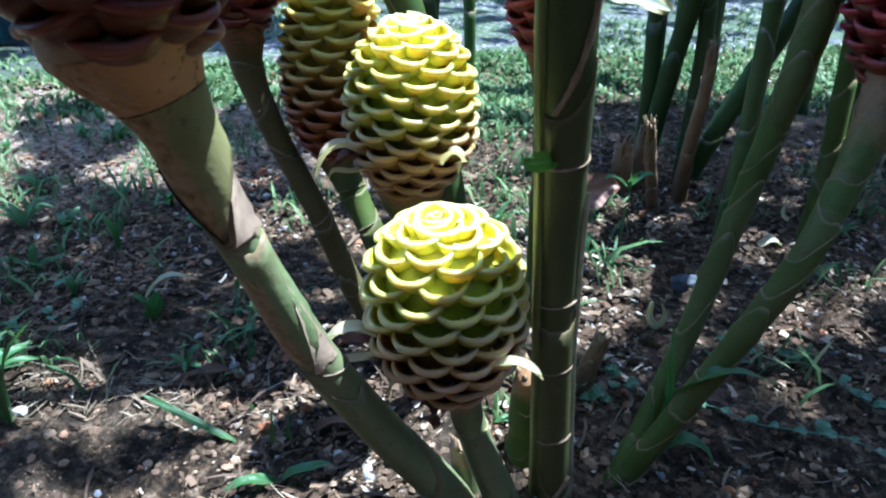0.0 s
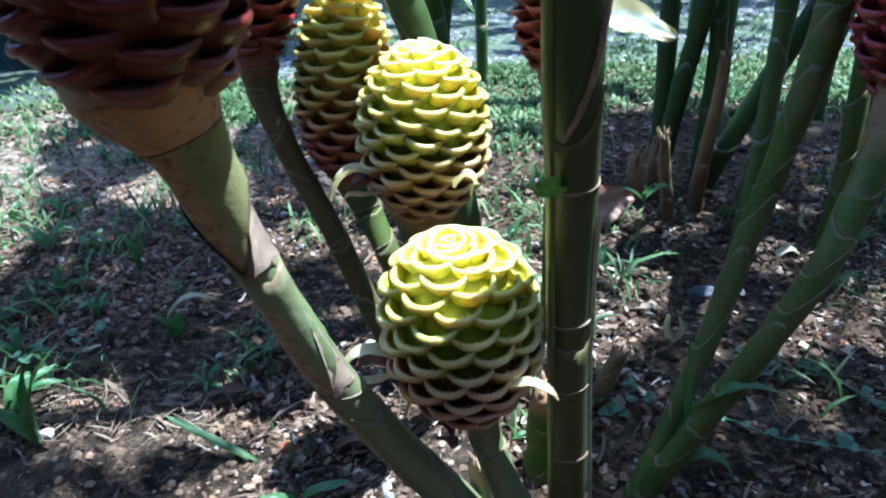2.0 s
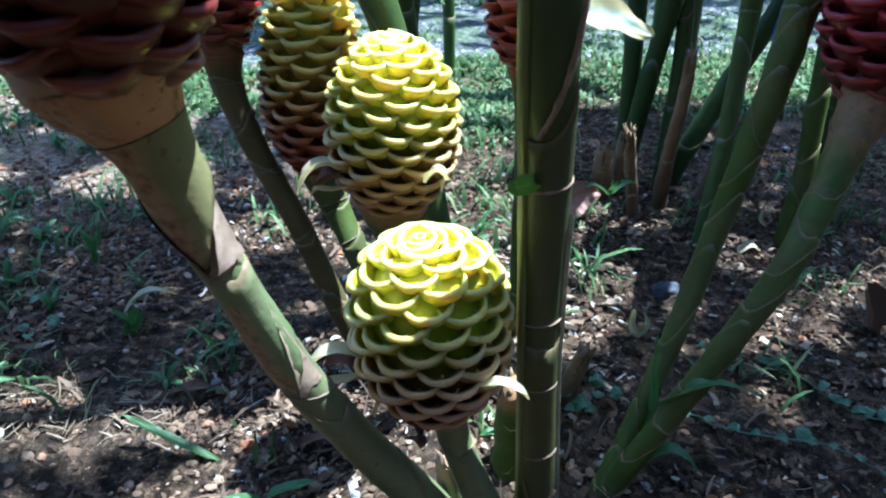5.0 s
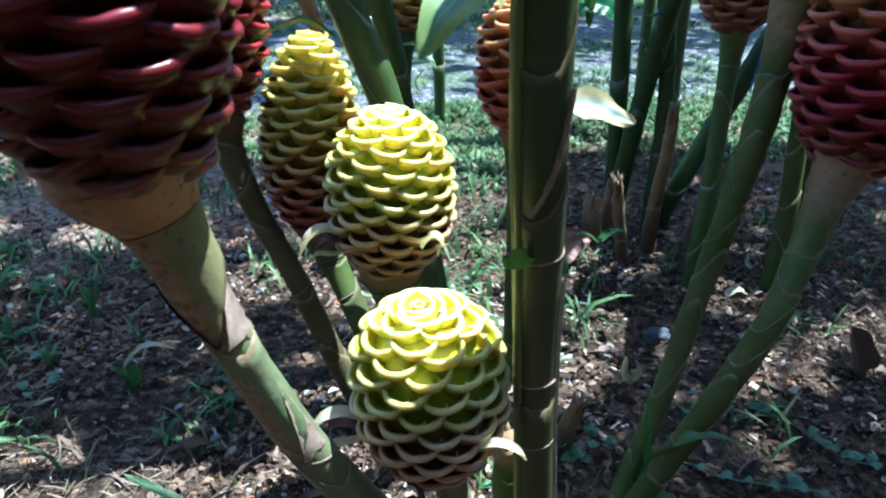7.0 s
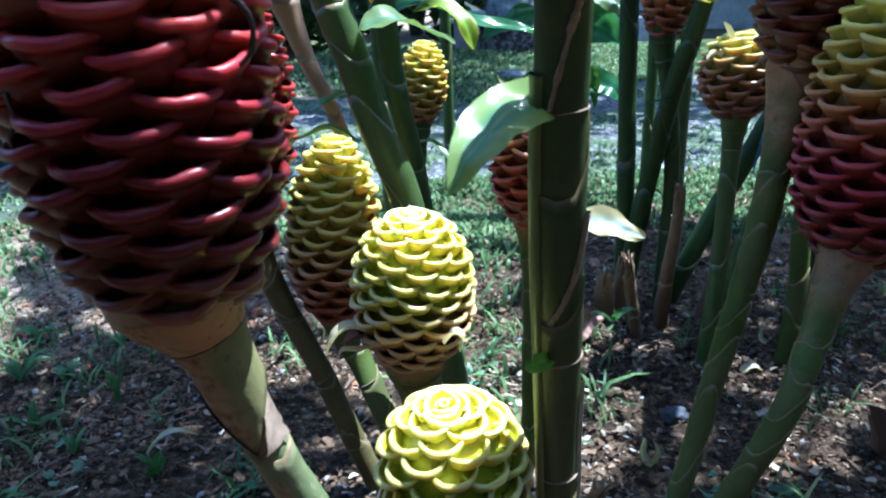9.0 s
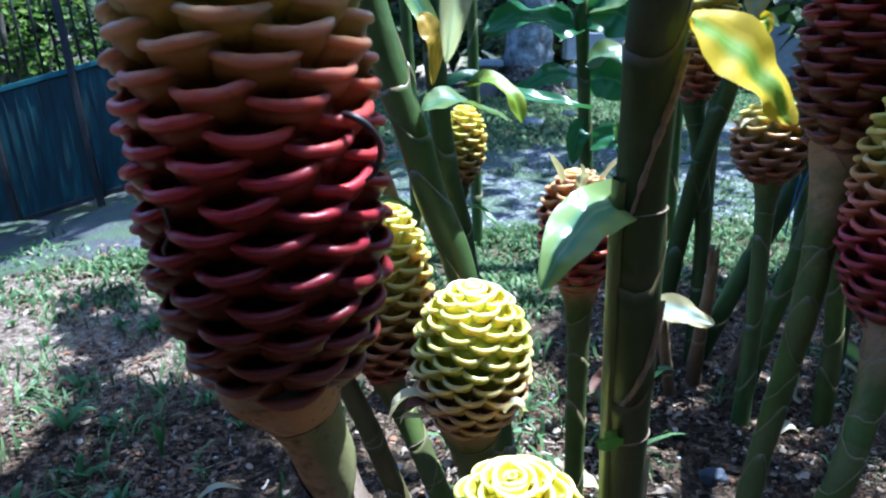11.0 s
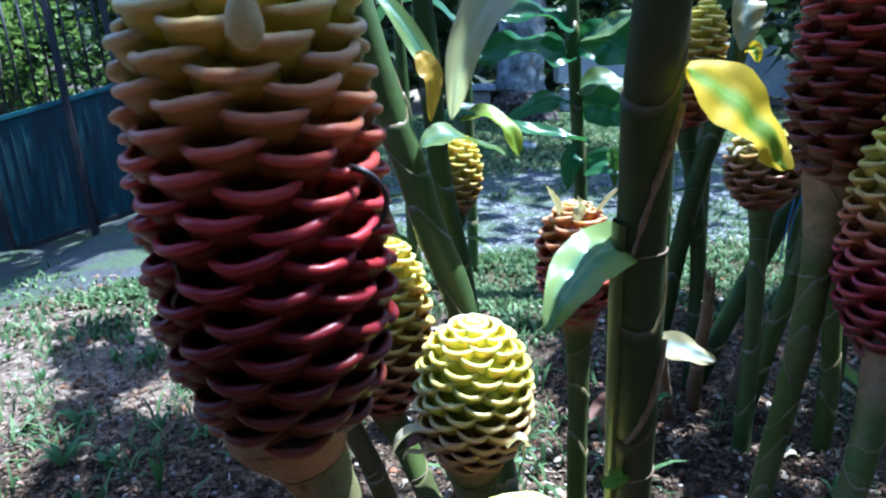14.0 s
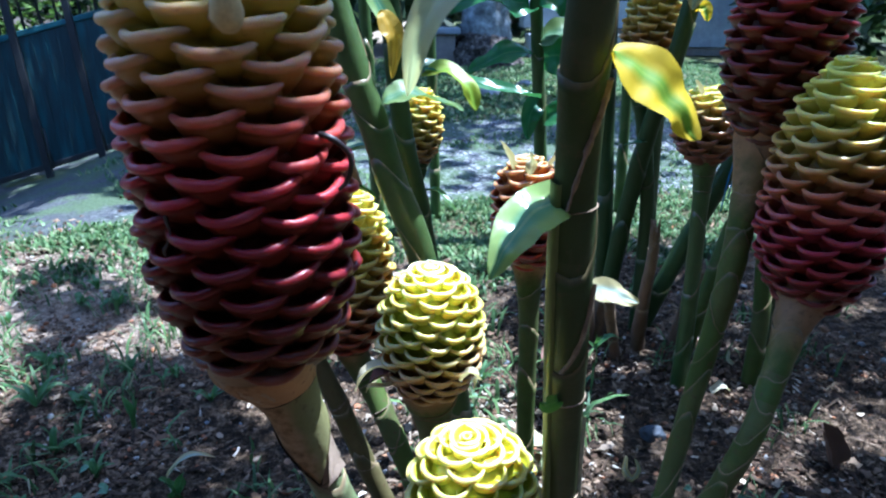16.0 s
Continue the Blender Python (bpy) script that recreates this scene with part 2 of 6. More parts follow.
def spline(pts, n):
    """Smooth curve through rows of any width."""
    p = np.array(pts, float)
    if len(p) == 2:
        return [p[0] + (p[1] - p[0]) * i / (n - 1) for i in range(n)]
    out = []
    m = len(p) - 1
    for i in range(n):
        u = i / (n - 1) * m
        k = min(int(u), m - 1)
        f = u - k
        a, b, c, d = p[max(k - 1, 0)], p[k], p[k + 1], p[min(k + 2, m)]
        out.append(0.5 * (2 * b + (c - a) * f + (2 * a - 5 * b + 4 * c - d) * f * f + (3 * b - a - 3 * c + d) * f ** 3))
    return out


def frames_along(path):
    """Side vectors along a path of points."""
    res = []
    for i, p in enumerate(path):
        a, b = path[max(i - 1, 0)], path[min(i + 1, len(path) - 1)]
        t = (Vector(b[:3]) - Vector(a[:3])).normalized()
        u = t.cross(Vector((0.1, 1, 0.05))).normalized()
        res.append((t, u, t.cross(u).normalized()))
    return res


def tube(name, path, mat, seg=16, cap=True, along=(0.0, 1.0), wob=0.0, bare=False):
    """path: rows x, y, z, radius."""
    verts, faces, al = [], [], []
    fr = frames_along(path)
    n = len(path)
    for i, (p, (t, u, v)) in enumerate(zip(path, fr)):
        for j in range(seg):
            a = 2 * math.pi * j / seg
            r = float(p[3]) * (1 + wob * noise.noise(Vector((p[0] * 40 + 3 * math.cos(a), p[2] * 40, 3 * math.sin(a)))))
            q = Vector(p[:3]) + r * (math.cos(a) * u + math.sin(a) * v)
            verts.append(q[:])
            al.append(along[0] + (along[1] - along[0]) * i / (n - 1))
    for i in range(n - 1):
        for j in range(seg):
            k = (j + 1) % seg
            faces.append((i * seg + j, i * seg + k, (i + 1) * seg + k, (i + 1) * seg + j))
    if cap:
        faces.append(tuple(range(seg))[::-1])
        faces.append(tuple((n - 1) * seg + j for j in range(seg)))
    return mesh_from(name, verts, faces, mat, True, {"along": al, "rim": [0.0] * len(verts)})


def sheath_mesh(path, s0, s1, mat, rng, slant=0.35, seg=18, over=0.0006, phi=None):
    """A leaf sheath that wraps the stem from s0 to s1 (0..1 along path), its dry upper edge cut aslant."""
    n = len(path)
    fr = frames_along(path)

    def at(s):
        u = min(max(s, 0), 1) * (n - 1)
        k = min(int(u), n - 2)
        f = u - k
        p = path[k] * (1 - f) + path[k + 1] * f
        return p, fr[k]

    length = sum((Vector(path[i + 1][:3]) - Vector(path[i][:3])).length for i in range(n - 1))
    phi = rng.uniform(0, 6.28) if phi is None else phi
    verts, faces, al, rm = [], [], [], []
    rows = 9
    for i in range(rows + 3):
        f = min(i / rows, 1.0)
        for j in range(seg):
            a = 2 * math.pi * j / seg
            mean_r = at(s1)[0][3]
            rise = slant * 2.4 * mean_r / length * (math.cos(a - phi) + 0.35 * math.cos(2 * (a - phi)))
            rag = 0.006 / length * 0.4 * noise.noise(Vector((3 * math.cos(a), 3 * math.sin(a), s1 * 50)))
            s = s0 + (s1 + rise + rag - s0) * f
            p, (t, u, v) = at(s)
            r = float(p[3]) + over * (0.15 + 0.85 * f ** 0.6) + (0.0004 * max(0, f - 0.85) / 0.15)
            if i == rows + 1:
                r -= 0.0007
            if i == rows + 2:
                r -= 0.0019
            verts.append((Vector(p[:3]) + r * (math.cos(a) * u + math.sin(a) * v))[:])
            al.append(s)
            rm.append(f ** 2.6 * 0.97 if i <= rows else 1.0)
    for i in range(rows + 2):
        for j in range(seg):
            k = (j + 1) % seg
            faces.append((i * seg + j, i * seg + k, (i + 1) * seg + k, (i + 1) * seg + j))
    return mesh_from("sheath", verts, faces, mat, True, {"along": al, "rim": rm})


def ribbon_on(path, s0, a0, s1, a1, width, mat, lift=0.0012, n=26, rag=0.0, seed=0):
    """A narrow raised strip that runs over a stem's skin from (s0, a0) to (s1, a1); a: degrees from its -x side towards its -y side."""
    rng = random.Random(seed)
    fr = frames_along(path)
    m = len(path) - 1
    verts, faces = [], []
    for i in range(n):
        f = i / (n - 1)
        u = (s0 + (s1 - s0) * f) * m
        k = min(int(u), m - 1)
        p = path[k] * (1 - (u - k)) + path[k + 1] * (u - k)
        t, su, sv = fr[k]
        r = float(p[3])
        a = radians(a0 + (a1 - a0) * f)
        half = width * 0.5 * (1 + rag * rng.uniform(-1, 1)) / r
        for j, (e, h) in enumerate(((-1, -0.6), (-0.8, 1), (-0.27, 1.1), (0.27, 1.1), (0.8, 1), (1, -0.6))):
            b = a + e * half
            verts.append((Vector(p[:3]) + (r + lift * h) * (math.cos(b) * su + math.sin(b) * sv))[:])
    for i in range(n - 1):
        for j in range(5):
            faces.append((i * 6 + j, i * 6 + j + 1, i * 6 + j + 7, i * 6 + j + 6))
    return mesh_from("strip", verts, faces, mat, True, {"along": [0.3] * len(verts), "rim": [0.0] * len(verts)})


def ring_on(path, s, width, mat, tilt=0.0, phi=0.0, lift=0.0008, seg=40, rag=0.3, seed=0):
    """A narrow scar that runs round a stem at s, tilted."""
    rng = random.Random(seed)
    m = len(path) - 1
    fr = frames_along(path)
    length = sum((Vector(path[i + 1][:3]) - Vector(path[i][:3])).length for i in range(m))
    verts, faces = [], []
    for j in range(seg):
        a = 2 * math.pi * j / seg
        w = width * (1 + rag * rng.uniform(-1, 1))
        for e, h in ((-0.5, -0.5), (-0.2, 1), (0.2, 1), (0.5, -0.5)):
            u = (s + (tilt * math.cos(a - phi) + e * w) / length) * m
            k = min(max(int(u), 0), m - 1)
            p = path[k] * (1 - (u - k)) + path[k + 1] * (u - k)
            t, su, sv = fr[k]
            verts.append((Vector(p[:3]) + (float(p[3]) + lift * h) * (math.cos(a) * su + math.sin(a) * sv))[:])
    for j in range(seg):
        k = (j + 1) % seg
        for i in range(3):
            faces.append((j * 4 + i, k * 4 + i, k * 4 + i + 1, j * 4 + i + 1))
    return mesh_from("scar", verts, faces, mat, True)


def collar_mesh(path, top, edge, mat, over=0.002, seg=48, rows=12):
    """A sheath that hangs round a stem from s = top down to edge(angle), its lower border loose and ragged; grit lies on its -x side."""
    m = len(path) - 1
    fr = frames_along(path)
    verts, faces, al, rm, gr = [], [], [], [], []
    for j in range(seg):
        a = 2 * math.pi * j / seg
        low = edge(math.degrees(a)) + 0.004 * noise.noise(Vector((5 * math.cos(a), 5 * math.sin(a), 3)))
        for i in range(rows + 2):
            f = min(i / rows, 1.0)
            u = (top + (low - top) * f) * m
            k = min(max(int(u), 0), m - 1)
            p = path[k] * (1 - (u - k)) + path[k + 1] * (u - k)
            t, su, sv = fr[k]
            r = float(p[3]) + over * (0.25 + 0.75 * f) + 0.0004 * noise.noise(Vector((p[0] * 300 + 4 * math.cos(a), p[2] * 300, 4 * math.sin(a))))
            if i > rows:
                r -= over * 1.3
            verts.append((Vector(p[:3]) + r * (math.cos(a) * su + math.sin(a) * sv))[:])
            al.append(0.3)
            rm.append(f ** 14 * 0.95)
            gr.append(0.25 + 0.6 * math.cos(a - 0.3))
    n = rows + 2
    for j in range(seg):
        k = (j + 1) % seg
        for i in range(n - 1):
            faces.append((j * n + i, j * n + i + 1, k * n + i + 1, k * n + i))
    return mesh_from("collar", verts, faces, mat, True, {"along": al, "rim": rm, "grit": gr})


def crack_on(path, edge, a0, a1, width, mat, lift, n=40, seed=1):
    """A raised dark ragged strip, painting a shadowed gap, that follows a collar's border between two angles."""
    rng = random.Random(seed)
    m = len(path) - 1
    fr = frames_along(path)
    length = sum((Vector(path[i + 1][:3]) - Vector(path[i][:3])).length for i in range(m))
    verts, faces = [], []
    for j in range(n):
        a = a0 + (a1 - a0) * j / (n - 1)
        w = width * rng.uniform(0.3, 1.5) * math.sin(math.pi * (j + 0.5) / n) ** 0.4
        s = edge(a % 360)
        for e, h in ((-1.0, -0.3), (-0.5, 1), (0.4, 1.2)):
            u = (s + e * w / length) * m
            k = min(max(int(u), 0), m - 1)
            p = path[k] * (1 - (u - k)) + path[k + 1] * (u - k)
            t, su, sv = fr[k]
            b = radians(a)
            verts.append((Vector(p[:3]) + (float(p[3]) + lift * h) * (math.cos(b) * su + math.sin(b) * sv))[:])
    for j in range(n - 1):
        for i in range(2):
            faces.append((j * 3 + i, j * 3 + 3 + i, j * 3 + 4 + i, j * 3 + 1 + i))
    return mesh_from("crack", verts, faces, mat, True)


def flap_on(path, s0, a0, a1, s1, a2, mat, lift=0.002, n=14, m=7, seed=1):
    """A dry triangular flap of sheath on a stem: its foot at s0 spans the angles a0 to a1, its point lies at (s1, a2); the rim stands loose and ragged."""
    rng = random.Random(seed)
    k = len(path) - 1
    fr = frames_along(path)
    verts, faces, rm = [], [], []
    for i in range(n + 1):
        f = i / n
        for j in range(m + 1):
            e = j / m
            lo, hi = a0 + (a2 - a0) * f ** 0.8, a1 + (a2 - a1) * f ** 1.3
            a = radians(lo + (hi - lo) * e)
            u = min(max(s0 + (s1 - s0) * f + 0.004 * noise.noise(Vector((f * 9, e * 3, seed))), 0), 1) * k
            q = min(int(u), k - 1)
            p = path[q] * (1 - (u - q)) + path[q + 1] * (u - q)
            t, su, sv = fr[q]
            loose = lift * (0.35 + 0.65 * abs(2 * e - 1) ** 2 * (1 - f)) * (1 + 0.5 * noise.noise(Vector((f * 12, e * 6, seed + 4))))
            verts.append((Vector(p[:3]) + (float(p[3]) + loose) * (math.cos(a) * su + math.sin(a) * sv))[:])
            rm.append(0.95 if j in (0, m) else 0.3)
    c = m + 1
    for i in range(n):
        for j in range(m):
            faces.append((i * c + j, i * c + j + 1, (i + 1) * c + j + 1, (i + 1) * c + j))
    return mesh_from("flap", verts, faces, mat, True, {"along": [0.3] * len(verts), "rim": rm})


def bract_mesh(name, mat, seed, lip_size):
    """A cupped bract of half-width 1 and reach 0.86: a round lip that thins towards its ends, a wall that runs in below it, a deep hollow behind it; outward is +y."""
    rng = random.Random(seed)
    cols = 19
    skew, lop = rng.uniform(-0.07, 0.07), rng.uniform(-0.05, 0.05)
    verts, faces, lip = [], [], []
    for i in range(cols):
        th = radians(-104 + 208 * i / (cols - 1))
        c, sn = math.cos(th), math.sin(th)
        t = 0.03 + lip_size * max(0.0, math.cos(th * 0.86)) ** 0.8 * (1 + 0.22 * noise.noise(Vector((th * 2.6, seed * 3.1, 7))))
        wave = 0.035 * noise.noise(Vector((th * 2.2, seed, 0)))
        out = Vector((sn, 0.9 * c, 0)).normalized()
        rim = Vector((0.93 * sn, 0.70 * c + 0.03 - 0.16 * sn ** 4, 0.30 * (1 - c) - 0.16 + skew * sn + lop * math.sin(2 * th) + wave))
        low = Vector((0.42 * sn, 0.10 * c - 0.22, -1.0))
        deep = Vector((0.52 * sn, 0.16 * c - 0.20, -0.62 + 0.2 * (1 - c)))
        under = rim - out * t * 0.25 + Vector((0, 0, -t * 0.95))
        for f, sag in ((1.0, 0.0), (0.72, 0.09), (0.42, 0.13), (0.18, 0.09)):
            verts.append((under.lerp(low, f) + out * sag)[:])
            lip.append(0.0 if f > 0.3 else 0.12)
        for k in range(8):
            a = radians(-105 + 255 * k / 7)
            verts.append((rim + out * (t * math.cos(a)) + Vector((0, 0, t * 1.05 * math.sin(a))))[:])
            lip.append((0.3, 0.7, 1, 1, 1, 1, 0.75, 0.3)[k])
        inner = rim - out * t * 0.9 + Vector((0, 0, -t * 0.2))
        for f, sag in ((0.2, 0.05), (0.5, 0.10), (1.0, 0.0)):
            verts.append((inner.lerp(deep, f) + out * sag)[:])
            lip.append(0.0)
    m = 15
    for i in range(cols - 1):
        for j in range(m - 1):
            faces.append((i * m + j, (i + 1) * m + j, (i + 1) * m + j + 1, i * m + j + 1))
    return mesh_from(name, verts, faces, mat, True, {"lip": lip})


def env(s, shape):
    """Outline of a flower head: radius (0..1) at height s."""
    foot, belly, power = shape
    if s < belly:
        f = s / belly
        return foot + (1 - foot) * math.sin(f * math.pi / 2) ** 0.8
    f = (s - belly) / (1 - belly)
    return max(0.0, 1 - f ** power) ** 0.5


def leaf_mesh(name, rib, width, mat, fold=0.25, wave=0.06, up=(0, 0, 1), tip=0.75, twist=0.0, seed=0, solid=0.0):
    """A pointed blade round a midrib of points; width is its full breadth."""
    n, m = 24, 5
    path = spline(rib, n)
    rng = random.Random(seed)
    ph = rng.uniform(0, 6)
    verts, faces, ac = [], [], []
    for i, p in enumerate(path):
        s = i / (n - 1)
        a, b = path[max(i - 1, 0)], path[min(i + 1, n - 1)]
        t = (Vector(b) - Vector(a)).normalized()
        side = t.cross(Vector(up)).normalized()
        nor = side.cross(t).normalized()
        if twist:
            q = Matrix.Rotation(twist * s, 3, t)
            side, nor = q @ side, q @ nor
        w = width * 0.5 * (math.sin(math.pi * s ** tip) ** 0.75 if 0 < s < 1 else 0.03)
        w = max(w, width * 0.02)
        for j in range(-m, m + 1):
            f = j / m
            off = fold * abs(f) * w + wave * width * math.sin(s * 11 + ph + (2 if j < 0 else 0)) * f * f
            off += 0.09 * width * noise.noise(Vector((s * 7 + ph, f * 1.6, seed)))
            verts.append((Vector(p) + side * (w * f) + nor * off)[:])
            ac.append(abs(f))
    c = 2 * m + 1
    for i in range(n - 1):
        for j in range(c - 1):
            faces.append((i * c + j, i * c + j + 1, (i + 1) * c + j + 1, (i + 1) * c + j))
    return mesh_from(name, verts, faces, mat, True, {"across": ac})


def sm(x):
    x = min(max(x, 0.0), 1.0)
    return x * x * (3 - 2 * x)


def H(x, y):
    """Height of the ground."""
    base = -0.39 * sm((-x - 1.0) / 1.35)
    d = math.hypot(x, y - 0.8)
    k = 1.0 if d < 3 else max(0.0, 1 - (d - 3) / 2)
    if k:
        base += k * (0.010 * noise.noise(Vector((x * 4, y * 4, 0))) + 0.006 * noise.noise(Vector((x * 13, y * 13, 3))) + 0.003 * noise.noise(Vector((x * 37, y * 37, 7))))
    return base


SHADED = [  # outlines of the shade that the added crown is laid out to cast on the soil, and how dense it is
    ([(-0.94, 1.33), (-0.80, 1.41), (-0.64, 1.22), (-0.50, 1.12), (-0.47, 1.42), (-0.30, 1.28), (-0.24, 0.97), (-0.10, 0.92), (-0.09, 0.59), (-0.17, 0.60), (-0.26, 0.54), (-0.42, 0.53), (-0.62, 0.515), (-0.62, 0.76), (-0.73, 1.02)], 0.9),
    ([(-0.42, 0.06), (-0.226, 0.06), (-0.222, 0.22), (-0.230, 0.30), (-0.42, 0.33)], 0.90),
    ([(-0.60, 0.41), (-0.40, 0.43), (-0.36, 0.42), (-0.19, 0.43), (-0.19, 0.39), (-0.55, 0.33)], 0.78),
    ([(0.11, 0.25), (0.09, 0.54), (0.14, 0.58), (0.14, 1.12), (0.30, 1.22), (0.80, 1.25), (0.85, 0.25)], 0.82),
    ([(0.30, 0.25), (0.22, 0.56), (0.60, 0.60), (0.80, 0.25)], 0.9),
    ([(0.19, 1.0), (0.20, 1.44), (0.50, 1.50), (1.05, 1.56), (1.05, 0.98)], 0.86),
]
POOLS = [(0.27, 0.835, 0.06, 0.06), (0.23, 0.745, 0.05, 0.05), (0.19, 0.67, 0.05, 0.05), (-0.50, 1.03, 0.14, 0.09), (-0.69, 0.87, 0.07, 0.05), (-0.25, 0.83, 0.075, 0.065), (-0.13, 0.80, 0.06, 0.055), (0.20, 0.88, 0.07, 0.06), (0.30, 0.90, 0.075, 0.065), (0.44, 0.84, 0.06, 0.05), (0.44, 0.64, 0.055, 0.05), (0.165, 0.64, 0.055, 0.07), (0.165, 0.49, 0.05, 0.06), (0.50, 0.95, 0.05, 0.05), (0.29, 0.72, 0.04, 0.04), (0.55, 0.72, 0.045, 0.045), (0.36, 0.50, 0.035, 0.03), (-0.15, 0.89, 0.06, 0.05), (-0.205, 0.555, 0.06, 0.05), (0.25, 0.82, 0.05, 0.05), (-0.095, 0.62, 0.07, 0.06), (0.63, 0.72, 0.09, 0.07), (0.70, 0.86, 0.08, 0.07), (0.66, 0.56, 0.06, 0.05)]


def shade(x, y):
    """How much of the sun the crowns overhead keep off the ground at (x, y)."""
    x, y = x + 0.025 * noise.noise(Vector((x * 14, y * 14, 2))), y + 0.025 * noise.noise(Vector((x * 14, y * 14, 6)))
    for px, py, rx, ry in POOLS:
        if ((x - px) / rx) ** 2 + ((y - py) / ry) ** 2 < 1:
            return 0.0
    best = 0.0
    for ring, dense in SHADED:
        odd = False
        for (ax, ay), (bx, by) in zip(ring, ring[1:] + ring[:1]):
            if (ay > y) != (by > y) and x < ax + (bx - ax) * (y - ay) / (by - ay):
                odd = not odd
        if odd:
            best = max(best, dense)
    return best


def shadow_of(p):
    """Where the shadow of p falls on level ground."""
    return p[0] - SUN.x / SUN.z * p[2], p[1] - SUN.y / SUN.z * p[2]


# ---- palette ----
# bowl stops: the bracts' own tint, darkened for the shade inside the hollows
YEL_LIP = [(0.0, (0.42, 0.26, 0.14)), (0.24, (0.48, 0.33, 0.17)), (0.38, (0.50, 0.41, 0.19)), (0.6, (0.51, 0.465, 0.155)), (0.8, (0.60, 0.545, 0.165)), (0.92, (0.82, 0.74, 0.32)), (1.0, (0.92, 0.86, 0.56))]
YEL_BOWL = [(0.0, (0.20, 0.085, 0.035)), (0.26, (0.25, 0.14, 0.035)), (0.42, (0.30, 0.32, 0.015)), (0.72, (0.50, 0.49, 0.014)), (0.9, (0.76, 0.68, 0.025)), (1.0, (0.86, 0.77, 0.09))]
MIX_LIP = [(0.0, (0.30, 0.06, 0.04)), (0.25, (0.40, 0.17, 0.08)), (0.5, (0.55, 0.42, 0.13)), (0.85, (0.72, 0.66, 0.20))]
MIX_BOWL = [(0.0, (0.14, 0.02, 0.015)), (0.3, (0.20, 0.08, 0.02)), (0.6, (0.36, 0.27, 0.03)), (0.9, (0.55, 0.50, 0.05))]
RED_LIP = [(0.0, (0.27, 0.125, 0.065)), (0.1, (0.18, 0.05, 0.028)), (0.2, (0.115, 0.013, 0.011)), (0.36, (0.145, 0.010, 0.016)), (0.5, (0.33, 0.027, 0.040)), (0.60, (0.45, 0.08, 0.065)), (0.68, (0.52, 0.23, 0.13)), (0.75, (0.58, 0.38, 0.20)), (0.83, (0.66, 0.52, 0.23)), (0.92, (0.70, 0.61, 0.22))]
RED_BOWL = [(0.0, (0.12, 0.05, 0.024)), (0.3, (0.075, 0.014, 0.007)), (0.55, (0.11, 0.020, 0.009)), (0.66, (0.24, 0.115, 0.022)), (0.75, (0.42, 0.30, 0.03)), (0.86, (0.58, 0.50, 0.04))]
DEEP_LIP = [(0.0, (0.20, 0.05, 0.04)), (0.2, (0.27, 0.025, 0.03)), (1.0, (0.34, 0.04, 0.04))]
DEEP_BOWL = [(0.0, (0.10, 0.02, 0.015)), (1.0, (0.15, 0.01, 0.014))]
TAN_LIP = [(0.0, (0.30, 0.12, 0.08)), (0.5, (0.42, 0.21, 0.125)), (0.70, (0.52, 0.36, 0.16)), (0.88, (0.68, 0.62, 0.20))]
TAN_BOWL = [(0.0, (0.13, 0.05, 0.03)), (0.5, (0.20, 0.11, 0.04)), (0.75, (0.36, 0.30, 0.05)), (1.0, (0.50, 0.48, 0.06))]

skin_tan = stem_mat("stem_skin_tan", (0.17, 0.21, 0.095), (0.31, 0.205, 0.125), 0.62, 0.05, 0.5, 0.6)
skin_olive = stem_mat("stem_skin_olive", (0.078, 0.114, 0.026), (0.34, 0.19, 0.095), 0.80, 0.1, 0.55, 0.7, 0.2)
skin_green = stem_mat("stem_skin_green", (0.055, 0.10, 0.026), (0.075, 0.135, 0.034), 0.8, 0.3, 0.35, 0.25)
skin_dark = stem_mat("stem_skin_dark", (0.034, 0.066, 0.020), (0.034, 0.072, 0.020), 0.6, 0.3, 0.42, 0.12, 0.25, 0.4)
skin_upright = stem_mat("stem_skin_upright", (0.074, 0.086, 0.028), (0.038, 0.060, 0.018), 0.3, 0.25, 0.5, 0.45, 0.25, 0.6)
skin_rust = stem_mat("stem_skin_rust", (0.115, 0.098, 0.04), (0.24, 0.085, 0.05), 0.80, 0.12, 0.55, 0.8, 0.2)
skin_pink = stem_mat("stem_skin_pink", (0.24, 0.15, 0.08), (0.40, 0.25, 0.16), 0.5, 0.3, 0.5, 0.4)
petal_mat = leaf_mat("pale_petal", (0.70, 0.66, 0.50), (0.62, 0.55, 0.36), (0.5, 0.42, 0.25), 0.3, 0.5, 0.5, (0.25, 0.14, 0.08))
withered = plain("withered_petal", [(0.3, (0.05, 0.015, 0.012)), (0.7, (0.17, 0.05, 0.035))], 90, 0.6, 0.001, 200)
leaf_dark = leaf_mat("leaf_dark_green", (0.055, 0.165, 0.08), (0.055, 0.15, 0.07), (0.14, 0.22, 0.10), 0.35, 0.3, 0.1)
leaf_broad = leaf_mat("leaf_broad_green", (0.045, 0.17, 0.075), (0.06, 0.19, 0.07), (0.16, 0.30, 0.14), 0.45, 0.24, 0.15, (0.16, 0.30, 0.05))
leaf_lime = leaf_mat("leaf_lime", (0.26, 0.40, 0.03), (0.34, 0.42, 0.03), (0.36, 0.46, 0.08), 0.5, 0.4, 0.2, (0.45, 0.34, 0.04))
leaf_gloss = leaf_mat("leaf_glossy_green", (0.10, 0.20, 0.10), (0.16, 0.24, 0.08), (0.20, 0.30, 0.15), 0.4, 0.42, 0.2, (0.26, 0.30, 0.05))
